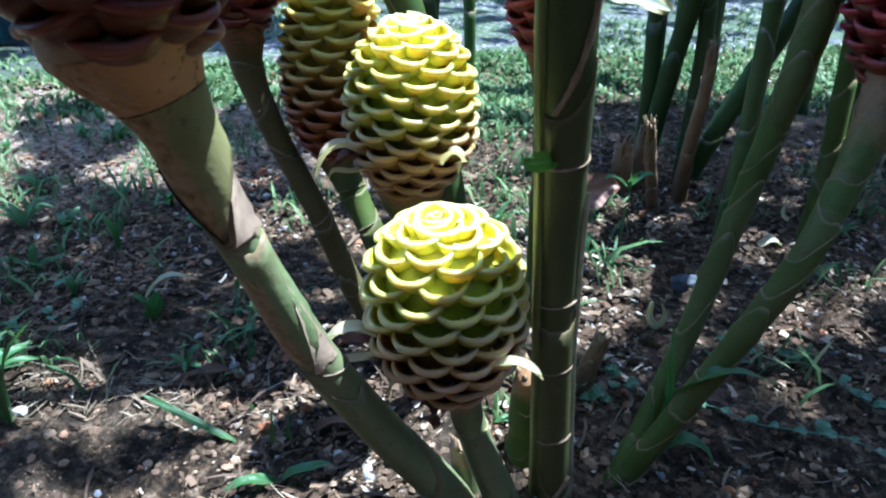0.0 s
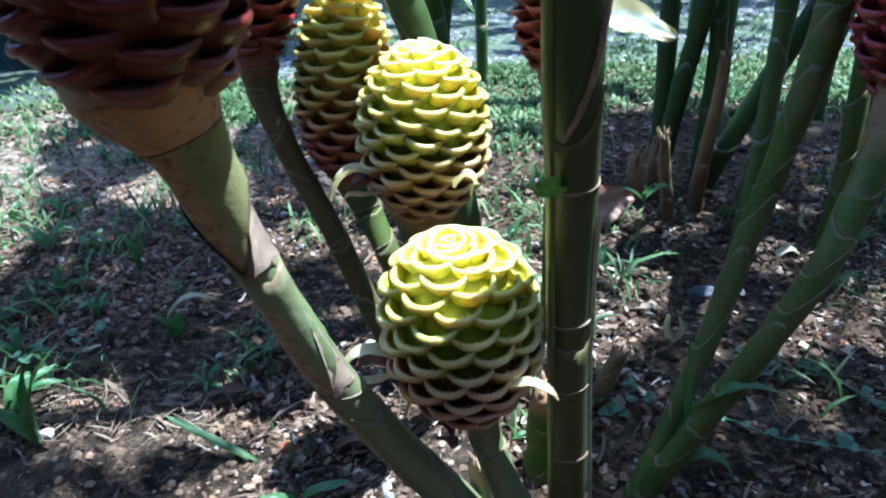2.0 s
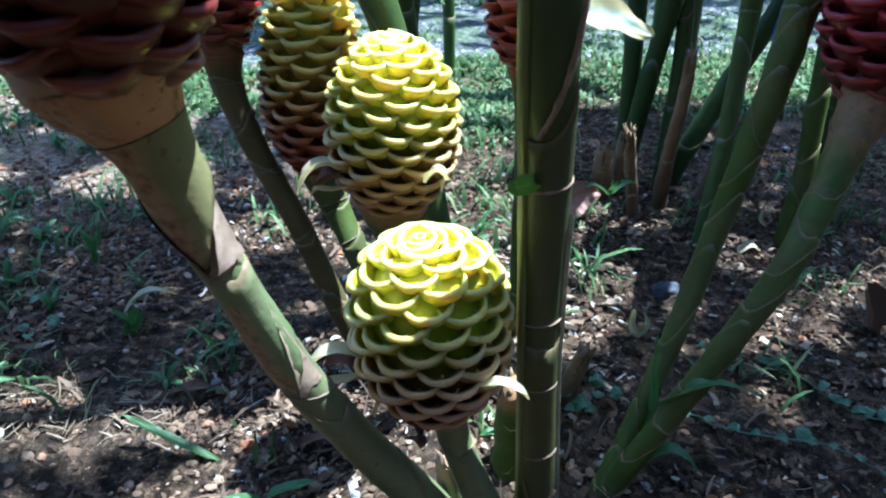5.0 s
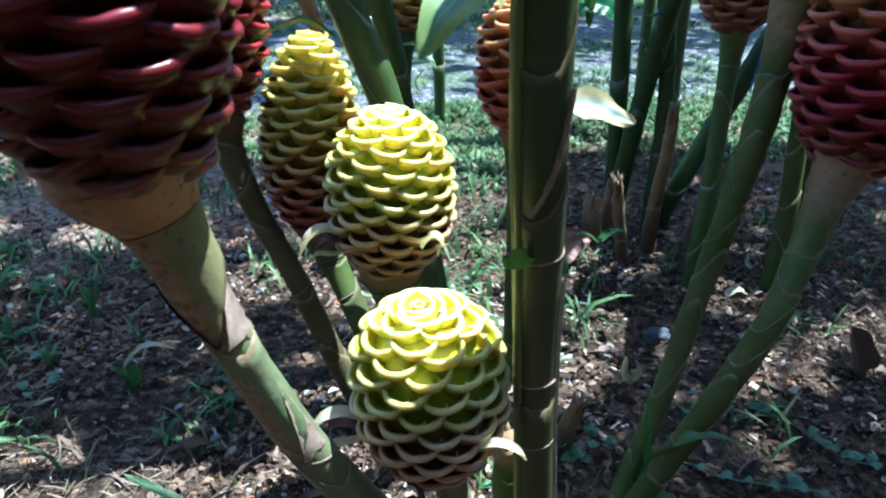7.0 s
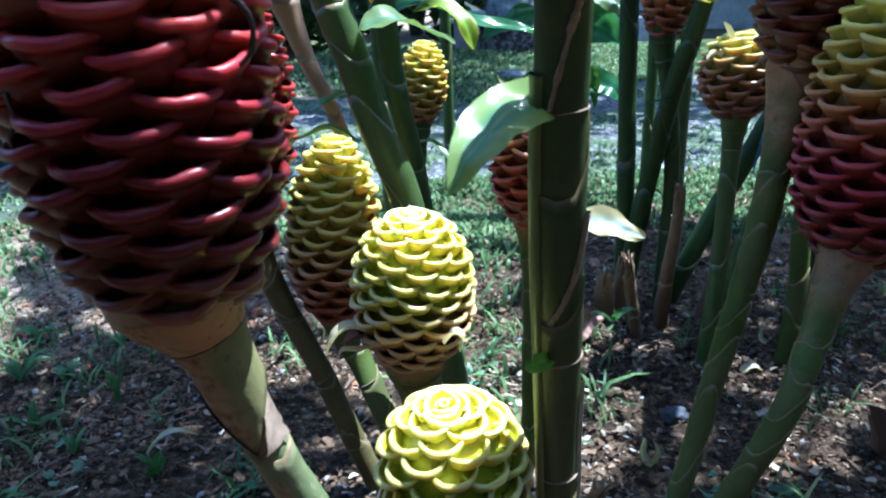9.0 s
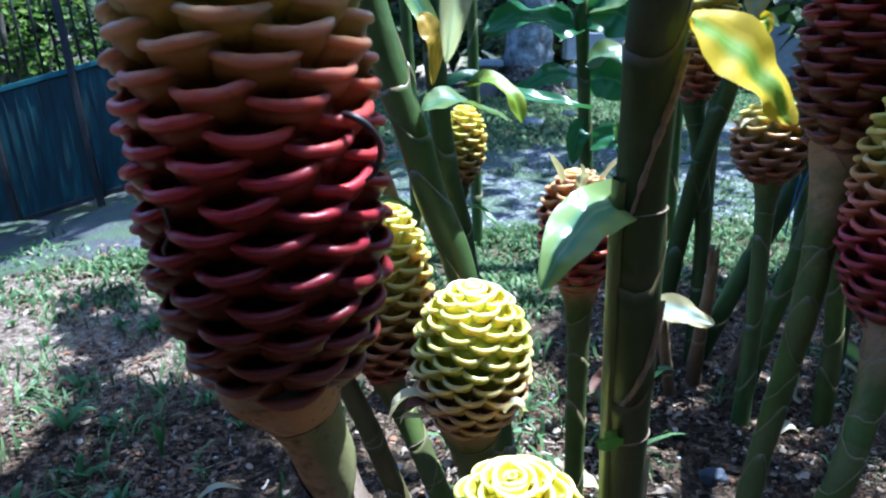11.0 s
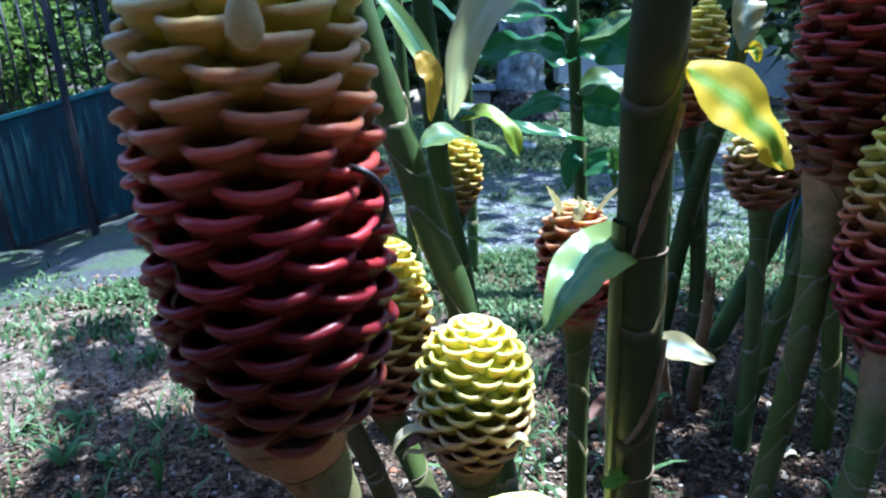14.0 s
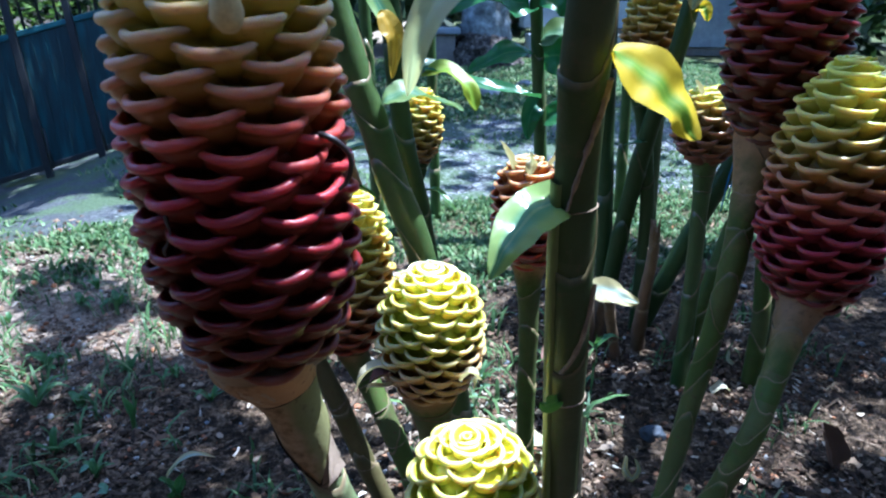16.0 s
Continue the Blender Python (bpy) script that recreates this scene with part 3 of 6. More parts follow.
leaf_faded = leaf_mat("leaf_faded", (0.66, 0.74, 0.56), (0.70, 0.72, 0.50), (0.66, 0.72, 0.52), 0.5, 0.35, 0.4, (0.40, 0.30, 0.17))
leaf_fresh = leaf_mat("leaf_fresh_green", (0.07, 0.17, 0.04), (0.08, 0.17, 0.03), (0.2, 0.28, 0.09), 0.45, 0.28, 0.15)
leaf_pale = leaf_mat("leaf_pale", (0.15, 0.33, 0.19), (0.30, 0.42, 0.14), (0.40, 0.52, 0.26), 0.45, 0.2, 0.35, (0.34, 0.36, 0.05))
leaf_yellow = leaf_mat("leaf_yellow", (0.20, 0.36, 0.015), (0.80, 0.58, 0.008), (0.30, 0.42, 0.03), 0.5, 0.6, 0.6, (0.80, 0.36, 0.01))
leaf_amber = leaf_mat("leaf_amber", (0.70, 0.42, 0.03), (0.62, 0.40, 0.05), (0.62, 0.44, 0.08), 0.5, 0.45, 0.4, (0.50, 0.50, 0.12))
leaf_russet = leaf_mat("leaf_dry_russet", (0.36, 0.20, 0.15), (0.28, 0.14, 0.10), (0.42, 0.26, 0.18), 0.25, 0.6, 0.5, (0.42, 0.18, 0.06))
leaf_dry = leaf_mat("leaf_dry_brown", (0.15, 0.082, 0.048), (0.11, 0.058, 0.036), (0.22, 0.14, 0.08), 0.15, 0.75, 0.5, (0.05, 0.026, 0.018))
leaf_bleached = leaf_mat("leaf_bleached", (0.42, 0.50, 0.42), (0.52, 0.46, 0.24), (0.5, 0.5, 0.36), 0.35, 0.35, 0.6, (0.36, 0.22, 0.10))

soil = soil_mat()
gravel = gravel_mat()

# ---- the ground, one sheet ----
def axis(lo, hi, fine_lo, fine_hi, step, grow):
    vals = [fine_lo + step * i for i in range(int(round((fine_hi - fine_lo) / step)) + 1)]
    d = step
    while vals[-1] < hi:
        d *= grow
        vals.append(min(vals[-1] + d, hi))
    d = step
    while vals[0] > lo:
        d *= grow
        vals.insert(0, max(vals[0] - d, lo))
    return vals


gx, gy = axis(-300, 300, -0.8, 0.9, 0.0065, 1.18), axis(-200, 500, 0.28, 1.25, 0.0065, 1.18)
gv = [(x, y, H(x, y) + (0.0045 * noise.noise(Vector((x * 70, y * 70, 11))) + 0.0035 * noise.noise(Vector((x * 160, y * 160, 5))) if -1.4 < x < 1.6 and 0.1 < y < 2.1 else 0)) for y in gy for x in gx]
nx = len(gx)
gf = [(j * nx + i, j * nx + i + 1, (j + 1) * nx + i + 1, (j + 1) * nx + i) for j in range(len(gy) - 1) for i in range(nx - 1)]
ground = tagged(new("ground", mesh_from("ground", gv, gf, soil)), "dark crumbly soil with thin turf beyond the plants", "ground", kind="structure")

near_edge = [(-5, -0.6), (-2.4, 0.8), (-1.14, 1.46), (-0.88, 1.61), (0, 1.86), (1, 2.02), (3, 2.4), (9, 3.6)]
far_edge = [(-2.5, 6.4), (-2.35, 5.2), (-2.0, 4.6), (-1.5, 3.9), (0, 3.35), (1, 4.05), (3, 5.4), (9, 9)]
na, nb = spline(near_edge, 120), spline(far_edge, 120)
rv, rf = [], []
for i in range(120):
    for j in range(25):
        f = j / 24
        x, y = na[i] * (1 - f) + nb[i] * f
        if j in (0, 24):
            x, y = x + 0.05 * noise.noise(Vector((x * 5, y * 5, 1))), y + 0.05 * noise.noise(Vector((x * 5, y * 5, 2)))
        rv.append((x, y, H(x, y) + (0.008 if 0 < j < 24 else -0.004)))
for i in range(119):
    for j in range(24):
        rf.append((i * 25 + j, (i + 1) * 25 + j, (i + 1) * 25 + j + 1, i * 25 + j + 1))
road = tagged(new("road", mesh_from("road", rv, rf, gravel)), "grey worn gravel drive with mossy patches", "road", kind="structure")


def in_road(x, y):
    if not -5 < x < 9:
        return False
    ny = np.interp(x, [p[0] for p in near_edge], [p[1] for p in near_edge])
    fy = np.interp(x, [p[0] for p in far_edge], [p[1] for p in far_edge])
    return ny < y < fy


# ---- flower heads and stalks ----
def flower_head(parent, origin, base, top, radius, count, mat, shape=(0.5, 0.36, 2.6), width=0.0195, seed=1, petals=(), label="", lip_size=0.114):
    """Overlapping cupped bracts set in a spiral round a core."""
    rng = random.Random(seed)
    base, top = Vector(base), Vector(top)
    ax = (top - base)
    length = ax.length
    rot = ax.to_track_quat("Z", "Y")
    reach = 0.86 * width
    prof = []
    for i in range(15):
        s = i / 14
        prof.append((*(base + ax * (s * 0.97))[:], max(radius * env(s, shape) - reach * 0.92, 0.002)))
    head = part_at("flower_head", tube("flower_core", [np.array(p) for p in prof], mat, 18), parent, origin, label)
    steps = 600

    def fit(e):
        """Half-width of a bract: towards the tip the bracts close round the axis."""
        return min(width, max(radius * e / 0.86, 0.24 * width))

    cum = [0.0]
    for i in range(steps):
        f = (i + 0.5) / steps
        e0, e1 = env(i / steps, shape) * radius, env((i + 1) / steps, shape) * radius
        e = env(f, shape)
        run = math.hypot(length / steps, e1 - e0)
        cum.append(cum[-1] + e * run / fit(e) ** 2)
    meshes = [bract_mesh("bract", mat, seed * 10 + k, lip_size) for k in range(6)]
    turn = math.pi * (3 - math.sqrt(5))
    spin = rng.uniform(0, 6.28)
    for k in range(count):
        target = (k + 0.5) / count * cum[-1]
        i = int(np.searchsorted(cum, target))
        f = i / steps
        e = env(f, shape)
        ang = spin + k * turn
        size = fit(e) * rng.uniform(0.96, 1.05)
        rc = max(radius * e - 0.86 * size, 0.0)
        d = Vector((math.cos(ang), math.sin(ang), 0))
        tip = max(0.0, (f - 0.6) / 0.4)
        droop = -14 * max(0.0, 1 - f / 0.14) + 10 * tip
        m = Matrix.Translation(base - Vector(origin)) @ rot.to_matrix().to_4x4() @ Matrix.Translation(d * rc + Vector((0, 0, f * length))) \
            @ Matrix.Rotation(ang - math.pi / 2, 4, "Z") @ Matrix.Rotation(radians(droop + rng.uniform(-3, 3)), 4, "X") \
            @ Matrix.Rotation(radians(rng.uniform(-4, 4)), 4, "Y") @ Matrix.Diagonal((size, size, size * rng.uniform(0.94, 1.06), 1))
        ob = new("bract", meshes[rng.randrange(6)])
        ob.parent = head
        ob.matrix_basis = Matrix.Translation(Vector(origin)) @ m
    for rib, w, pm in petals:
        part_at("petal", leaf_mesh("petal", rib, w, pm, fold=0.9, wave=0.03, seed=seed), head, (0, 0, 0), "faded curled flower petal")
    return head


def stalk(name, rows, mat, label, nodes=6, seed=1, slant=0.35, seg=18, category="ginger stalk", group="ginger stalks", s_from=0.03, s_to=0.9, swell=0.06, rings=False):
    """rows: x, y, z, radius from foot to tip. A jointed stem wrapped in sheaths."""
    rng = random.Random(seed)
    path = [np.array(p) for p in spline(rows, 44)]
    cuts = [s_from + (s_to - s_from) * ((i + rng.uniform(-0.12, 0.12)) / nodes) for i in range(nodes + 1)]
    origin = Vector((rows[0][0], rows[0][1], max(rows[0][2], H(rows[0][0], rows[0][1]))))
    th = thing(name, origin, label, category, group)
    for i, p in enumerate(path):
        s = i / 43
        p[3] *= 1 + swell * max(math.exp(-((s - c) / 0.012) ** 2) for c in cuts) + 0.012 * math.sin(s * 40)
    part_at("stem", tube("stem", path, mat, seg, wob=0.06), th, origin)
    for a, b in zip(cuts[:-1], cuts[1:]):
        part_at("sheath", sheath_mesh(path, a, b + 0.008, mat, rng, slant, seg, 0.0009), th, origin)
    if rings:
        for k, c in enumerate(cuts):
            part_at("leaf_scar", ring_on(path, c + 0.006, 0.0016, node_rim, 0.0022, rng.uniform(0, 6.28), 0.0011, 28, 0.7, seed * 10 + k), th, origin)
    return th, origin, path


node_rim = plain("node_scar", [(0.3, (0.10, 0.07, 0.045)), (0.55, (0.22, 0.165, 0.11)), (0.75, (0.28, 0.23, 0.16))], 160, 0.8)


def flower_stalk(rows, head, mat, label, nodes=6, seed=1, **kw):
    global last_path
    th, o, path = stalk("ginger_flower_stalk", rows, mat, label, nodes, seed, category="flower stalk", group="beehive ginger flowers", **kw)
    flower_head(th, o, seed=seed, **head)
    last_path = path
    return th, o


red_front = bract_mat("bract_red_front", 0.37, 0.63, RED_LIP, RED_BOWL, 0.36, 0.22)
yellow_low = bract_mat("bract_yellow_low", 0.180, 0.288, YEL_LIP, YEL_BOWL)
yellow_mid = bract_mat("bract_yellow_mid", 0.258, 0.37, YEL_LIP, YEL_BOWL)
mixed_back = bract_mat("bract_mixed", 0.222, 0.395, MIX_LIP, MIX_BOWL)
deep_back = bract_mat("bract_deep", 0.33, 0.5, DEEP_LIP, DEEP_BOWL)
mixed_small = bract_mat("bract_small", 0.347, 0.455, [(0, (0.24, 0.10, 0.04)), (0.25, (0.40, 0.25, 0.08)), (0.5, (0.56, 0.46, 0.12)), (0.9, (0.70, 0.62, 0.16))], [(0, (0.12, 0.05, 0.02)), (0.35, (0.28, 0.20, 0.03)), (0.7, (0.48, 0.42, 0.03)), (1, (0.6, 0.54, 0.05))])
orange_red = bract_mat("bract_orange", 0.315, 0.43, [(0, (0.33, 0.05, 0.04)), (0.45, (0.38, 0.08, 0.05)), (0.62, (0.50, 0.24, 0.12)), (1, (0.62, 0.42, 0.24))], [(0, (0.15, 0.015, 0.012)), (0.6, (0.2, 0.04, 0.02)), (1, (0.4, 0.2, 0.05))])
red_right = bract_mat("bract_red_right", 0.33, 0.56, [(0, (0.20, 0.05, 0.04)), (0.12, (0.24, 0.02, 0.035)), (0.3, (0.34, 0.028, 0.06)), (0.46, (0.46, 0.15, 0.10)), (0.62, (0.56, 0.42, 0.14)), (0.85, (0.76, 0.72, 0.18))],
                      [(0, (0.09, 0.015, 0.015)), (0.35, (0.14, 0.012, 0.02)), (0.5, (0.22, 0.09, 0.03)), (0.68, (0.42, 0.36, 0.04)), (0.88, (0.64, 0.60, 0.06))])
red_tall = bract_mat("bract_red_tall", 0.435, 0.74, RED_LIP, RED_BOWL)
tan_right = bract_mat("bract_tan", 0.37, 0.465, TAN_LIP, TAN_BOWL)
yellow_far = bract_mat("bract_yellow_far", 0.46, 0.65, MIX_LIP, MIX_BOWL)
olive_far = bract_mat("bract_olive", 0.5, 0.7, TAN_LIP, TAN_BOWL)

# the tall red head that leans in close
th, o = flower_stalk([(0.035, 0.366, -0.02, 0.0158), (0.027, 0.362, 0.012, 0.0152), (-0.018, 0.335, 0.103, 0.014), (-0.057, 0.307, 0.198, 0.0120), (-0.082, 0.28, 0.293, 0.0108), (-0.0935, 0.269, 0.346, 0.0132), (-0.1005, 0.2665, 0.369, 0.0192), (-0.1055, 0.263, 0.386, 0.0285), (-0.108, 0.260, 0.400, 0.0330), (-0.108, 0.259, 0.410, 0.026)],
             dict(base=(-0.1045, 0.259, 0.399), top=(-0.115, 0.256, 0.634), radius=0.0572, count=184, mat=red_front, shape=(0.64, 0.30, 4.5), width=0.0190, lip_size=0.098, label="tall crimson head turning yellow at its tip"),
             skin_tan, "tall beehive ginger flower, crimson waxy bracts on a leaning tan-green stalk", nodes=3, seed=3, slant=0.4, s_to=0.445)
scar_mat = plain("dark_stem_scar", [(0.3, (0.012, 0.008, 0.006)), (0.7, (0.05, 0.03, 0.02))], 150, 0.9)
dry_sheath = stem_mat("dry_torn_sheath", (0.27, 0.19, 0.13), (0.30, 0.21, 0.14), 0.5, 0.3, 0.8, 0.9)
collar_skin = stem_mat("collar_skin", (0.24, 0.235, 0.095), (0.24, 0.235, 0.095), 0.5, 0.3, 0.65, 0.55, 0.15)
lit_rim = plain("lit_sheath_edge", [(0.3, (0.32, 0.33, 0.22)), (0.7, (0.5, 0.5, 0.36))], 150, 0.6)


def collar_edge(a):
    """Height of the collar's loose border, which dips to a point at the front."""
    left, right = 0.547, 0.528
    d = min(abs(a - 100), 90) / 90
    side = left if a < 100 or a > 280 else right
    return 0.457 + (side - 0.457) * d


part_at("scar", ring_on(last_path, 0.660, 0.0024, scar_mat, 0.0012, math.pi, 0.0008, 48, 0.6, 1), th, o, "dark scar round the stem")
part_at("torn_sheath", sheath_mesh(last_path, 0.445, 0.57, dry_sheath, random.Random(7), 0.1, 26, 0.0007, phi=0.3), th, o, "torn dry brown sheath")
part_at("collar", collar_mesh(last_path, 0.66, collar_edge, collar_skin, 0.0036), th, o, "olive sheath gritty with brown dirt")
funnel_skin = stem_mat("funnel_skin", (0.46, 0.255, 0.13), (0.46, 0.255, 0.13), 0.5, 0.3, 0.7, 0.85, 0.15)
part_at("funnel", collar_mesh(last_path, 0.87, lambda a: 0.664, funnel_skin, 0.0007), th, o, "tan funnel speckled with brown dirt")
# the shadow under the collar's torn edge, laid on as a dark strip
part_at("crack", crack_on(last_path, collar_edge, -25, 112, 0.0022, scar_mat, 0.0040), th, o, "dark strip for the shadowed gap under the torn sheath")
part_at("node_ring", ring_on(last_path, 0.450, 0.0011, node_rim, 0.0022, math.pi, 0.0009, 40, 0.8, 2), th, o, "pale ragged node ring")
lower_skin = stem_mat("lower_sheath_skin", (0.18, 0.23, 0.105), (0.18, 0.23, 0.105), 0.5, 0.3, 0.45, 0.5)
part_at("lower_sheath", collar_mesh(last_path, 0.447, lambda a: 0.335 + 0.035 * min(abs(a - 100), 100) / 100, lower_skin, 0.0014), th, o, "green sheath dusted brown on one side")
part_at("node_ring", ring_on(last_path, 0.325, 0.0011, node_rim, 0.005, 0.6, 0.0012, 40, 0.8, 3), th, o, "pale ragged node ring")
flap_skin = stem_mat("dry_flap_skin", (0.48, 0.36, 0.27), (0.48, 0.36, 0.27), 0.5, 0.3, 0.7, 0.6)
part_at("dry_flap", flap_on(last_path, 0.452, 112, 186, 0.548, 184, flap_skin, 0.0040, seed=1), th, o, "pinkish dry flap of a split sheath")
part_at("dry_flap", flap_on(last_path, 0.333, 100, 180, 0.412, 176, flap_skin, 0.0024, seed=2), th, o, "pinkish dry flap of a split sheath")
black_rot = plain("blackened_petal", [(0.3, (0.006, 0.005, 0.006)), (0.7, (0.03, 0.02, 0.022))], 80, 0.45)
bud_mat = plain("cream_bud", [(0.3, (0.55, 0.42, 0.18)), (0.7, (0.66, 0.56, 0.28))], 60, 0.45)
part_at("withered_flower", tube("withered_flower", [np.array(q) for q in spline([(-0.070, 0.235, 0.521, 0.001), (-0.063, 0.226, 0.522, 0.0016), (-0.056, 0.226, 0.518, 0.0015), (-0.052, 0.230, 0.510, 0.0012), (-0.054, 0.232, 0.500, 0.0012), (-0.059, 0.232, 0.495, 0.0008)], 18)], black_rot, 8, wob=0.4), th, o, "blackened curled flower remnant")
part_at("withered_flower", tube("withered_flower", [np.array(q) for q in spline([(-0.128, 0.216, 0.497, 0.0005), (-0.132, 0.211, 0.490, 0.0011), (-0.131, 0.210, 0.480, 0.0006), (-0.135, 0.211, 0.472, 0.0010), (-0.132, 0.215, 0.464, 0.0005)], 18)], black_rot, 8, wob=0.4), th, o, "blackened curled flower remnant")
part_at("bud", tube("bud", [np.array(q) for q in spline([(-0.094, 0.206, 0.5685, 0.003), (-0.0936, 0.200, 0.5725, 0.0064), (-0.093, 0.197, 0.5790, 0.0054), (-0.0922, 0.196, 0.5850, 0.003), (-0.092, 0.196, 0.5900, 0.0008)], 16)], bud_mat, 14, wob=0.08), th, o, "cream flower bud")
# the low yellow head in front
flower_stalk([(0.072, 0.362, -0.02, 0.014), (0.068, 0.36, 0.011, 0.0135), (0.047, 0.352, 0.076, 0.0115), (0.034, 0.345, 0.128, 0.0112), (0.029, 0.342, 0.150, 0.0165), (0.026, 0.341, 0.170, 0.028)],
             dict(base=(0.0255, 0.341, 0.160), top=(0.013, 0.335, 0.281), radius=0.0525, count=112, mat=yellow_low, shape=(0.56, 0.42, 3.6), width=0.0150,
                  petals=[([(-0.0176, 0.325, 0.1956), (-0.0314, 0.323, 0.2045), (-0.0447, 0.322, 0.2031), (-0.0533, 0.322, 0.1952), (-0.056, 0.322, 0.1896)], 0.0105, petal_mat), ([(-0.0193, 0.322, 0.1898), (-0.034, 0.320, 0.1838), (-0.0466, 0.319, 0.1851), (-0.054, 0.320, 0.1915)], 0.0075, petal_mat),
                          ([(-0.0182, 0.330, 0.1886), (-0.0345, 0.329, 0.1917), (-0.0480, 0.328, 0.1897)], 0.016, withered), ([(0.0476, 0.300, 0.2005), (0.0606, 0.298, 0.2044), (0.0713, 0.297, 0.2014), (0.079, 0.298, 0.194)], 0.0085, petal_mat),
                          ([(-0.0005, 0.312, 0.1808), (-0.0094, 0.309, 0.1786), (-0.0138, 0.309, 0.1663)], 0.0075, petal_mat), ([(0.0183, 0.322, 0.170), (0.0146, 0.316, 0.1513), (0.012, 0.317, 0.1361), (0.014, 0.320, 0.128)], 0.015, withered), ([(0.038, 0.318, 0.166), (0.030, 0.312, 0.160), (0.019, 0.314, 0.150)], 0.014, withered)]),
             skin_tan, "short beehive ginger flower with plump yellow-green waxy bracts", nodes=3, seed=5, s_to=0.75)
# the second yellow head
flower_stalk([(0.0, 0.50, -0.02, 0.0135), (-0.004, 0.48, 0.1, 0.0125), (-0.009, 0.46, 0.2, 0.0150), (-0.012, 0.456, 0.235, 0.024), (-0.013, 0.455, 0.25, 0.028)],
             dict(base=(-0.013, 0.455, 0.250), top=(-0.011, 0.452, 0.368), radius=0.0500, count=124, mat=yellow_mid, shape=(0.56, 0.38, 3.0), width=0.0138,
                  petals=[([(-0.0425, 0.430, 0.2768), (-0.0569, 0.427, 0.2844), (-0.0697, 0.425, 0.2777), (-0.0773, 0.425, 0.2622)], 0.0115, petal_mat), ([(-0.0391, 0.433, 0.2716), (-0.0532, 0.431, 0.2736), (-0.0661, 0.430, 0.2668)], 0.016, withered),
                          ([(-0.0399, 0.428, 0.269), (-0.0531, 0.426, 0.2657), (-0.0645, 0.425, 0.2664), (-0.0683, 0.425, 0.261)], 0.006, petal_mat), ([(0.0127, 0.410, 0.2807), (0.0196, 0.407, 0.2902), (0.0257, 0.406, 0.2862), (0.0242, 0.407, 0.2758)], 0.0085, petal_mat)]),
             skin_olive, "beehive ginger flower, yellow waxy bracts browning at the foot", nodes=4, seed=8, s_to=0.75)
# behind it, yellow over rust
flower_stalk([(-0.010, 0.545, -0.02, 0.011), (-0.03, 0.55, 0.06, 0.011), (-0.055, 0.56, 0.125, 0.0115), (-0.078, 0.58, 0.17, 0.0125), (-0.098, 0.59, 0.21, 0.017), (-0.1, 0.59, 0.235, 0.024)],
             dict(base=(-0.101, 0.59, 0.222), top=(-0.09, 0.59, 0.398), radius=0.0490, count=112, mat=mixed_back, shape=(0.5, 0.36, 2.4), width=0.0160),
             skin_olive, "beehive ginger flower shading from yellow tip to rusty red foot", nodes=5, seed=11, s_to=0.8, rings=True)
flower_stalk([(-0.055, 0.58, -0.02, 0.012), (-0.085, 0.58, 0.06, 0.0115), (-0.12, 0.58, 0.159, 0.0108), (-0.151, 0.58, 0.234, 0.0108), (-0.168, 0.58, 0.287, 0.0125), (-0.172, 0.582, 0.32, 0.0175), (-0.172, 0.585, 0.345, 0.026)],
             dict(base=(-0.172, 0.585, 0.335), top=(-0.165, 0.59, 0.52), radius=0.0475, count=96, mat=deep_back, shape=(0.5, 0.4, 3.0), width=0.0165),
             skin_rust, "dark red beehive ginger flower on a slender leaning stalk", nodes=6, seed=13, s_to=0.85, rings=True)
flower_stalk([(-0.02, 0.74, -0.02, 0.009), (-0.055, 0.72, 0.2, 0.008), (-0.101, 0.70, 0.379, 0.0075), (-0.132, 0.7, 0.455, 0.0085), (-0.15, 0.7, 0.51, 0.014), (-0.158, 0.7, 0.535, 0.02)],
             dict(base=(-0.157, 0.7, 0.525), top=(-0.185, 0.7, 0.66), radius=0.038, count=64, mat=deep_back, shape=(0.5, 0.4, 3.0), width=0.015),
             skin_pink, "faded beehive ginger flower on a thin pinkish-brown stalk", nodes=4, seed=17, s_to=0.8)
flower_stalk([(-0.03, 0.95, -0.02, 0.010), (-0.031, 0.95, 0.2, 0.0095), (-0.03, 0.95, 0.30, 0.011), (-0.026, 0.95, 0.345, 0.017)],
             dict(base=(-0.024, 0.95, 0.350), top=(-0.018, 0.95, 0.458), radius=0.0365, count=70, mat=mixed_small, shape=(0.5, 0.4, 3.0), width=0.0135),
             skin_dark, "small tan and yellow beehive ginger flower further back", nodes=5, seed=19, s_to=0.85)
flower_stalk([(0.112, 0.62, -0.02, 0.011), (0.106, 0.612, 0.09, 0.0102), (0.103, 0.61, 0.22, 0.0105), (0.100, 0.61, 0.285, 0.014), (0.099, 0.61, 0.325, 0.026)],
             dict(base=(0.099, 0.61, 0.312), top=(0.091, 0.61, 0.428), radius=0.0425, count=72, mat=orange_red, shape=(0.5, 0.42, 3.2), width=0.0155,
                  petals=[([(0.075, 0.60, 0.415), (0.068, 0.597, 0.432), (0.060, 0.595, 0.448)], 0.011, petal_mat), ([(0.110, 0.60, 0.415), (0.121, 0.597, 0.432), (0.132, 0.595, 0.446)], 0.010, petal_mat), ([(0.090, 0.58, 0.415), (0.089, 0.575, 0.428), (0.087, 0.575, 0.441)], 0.012, petal_mat)]),
             skin_olive, "red beehive ginger flower with an open orange crown", nodes=5, seed=23, s_to=0.85)
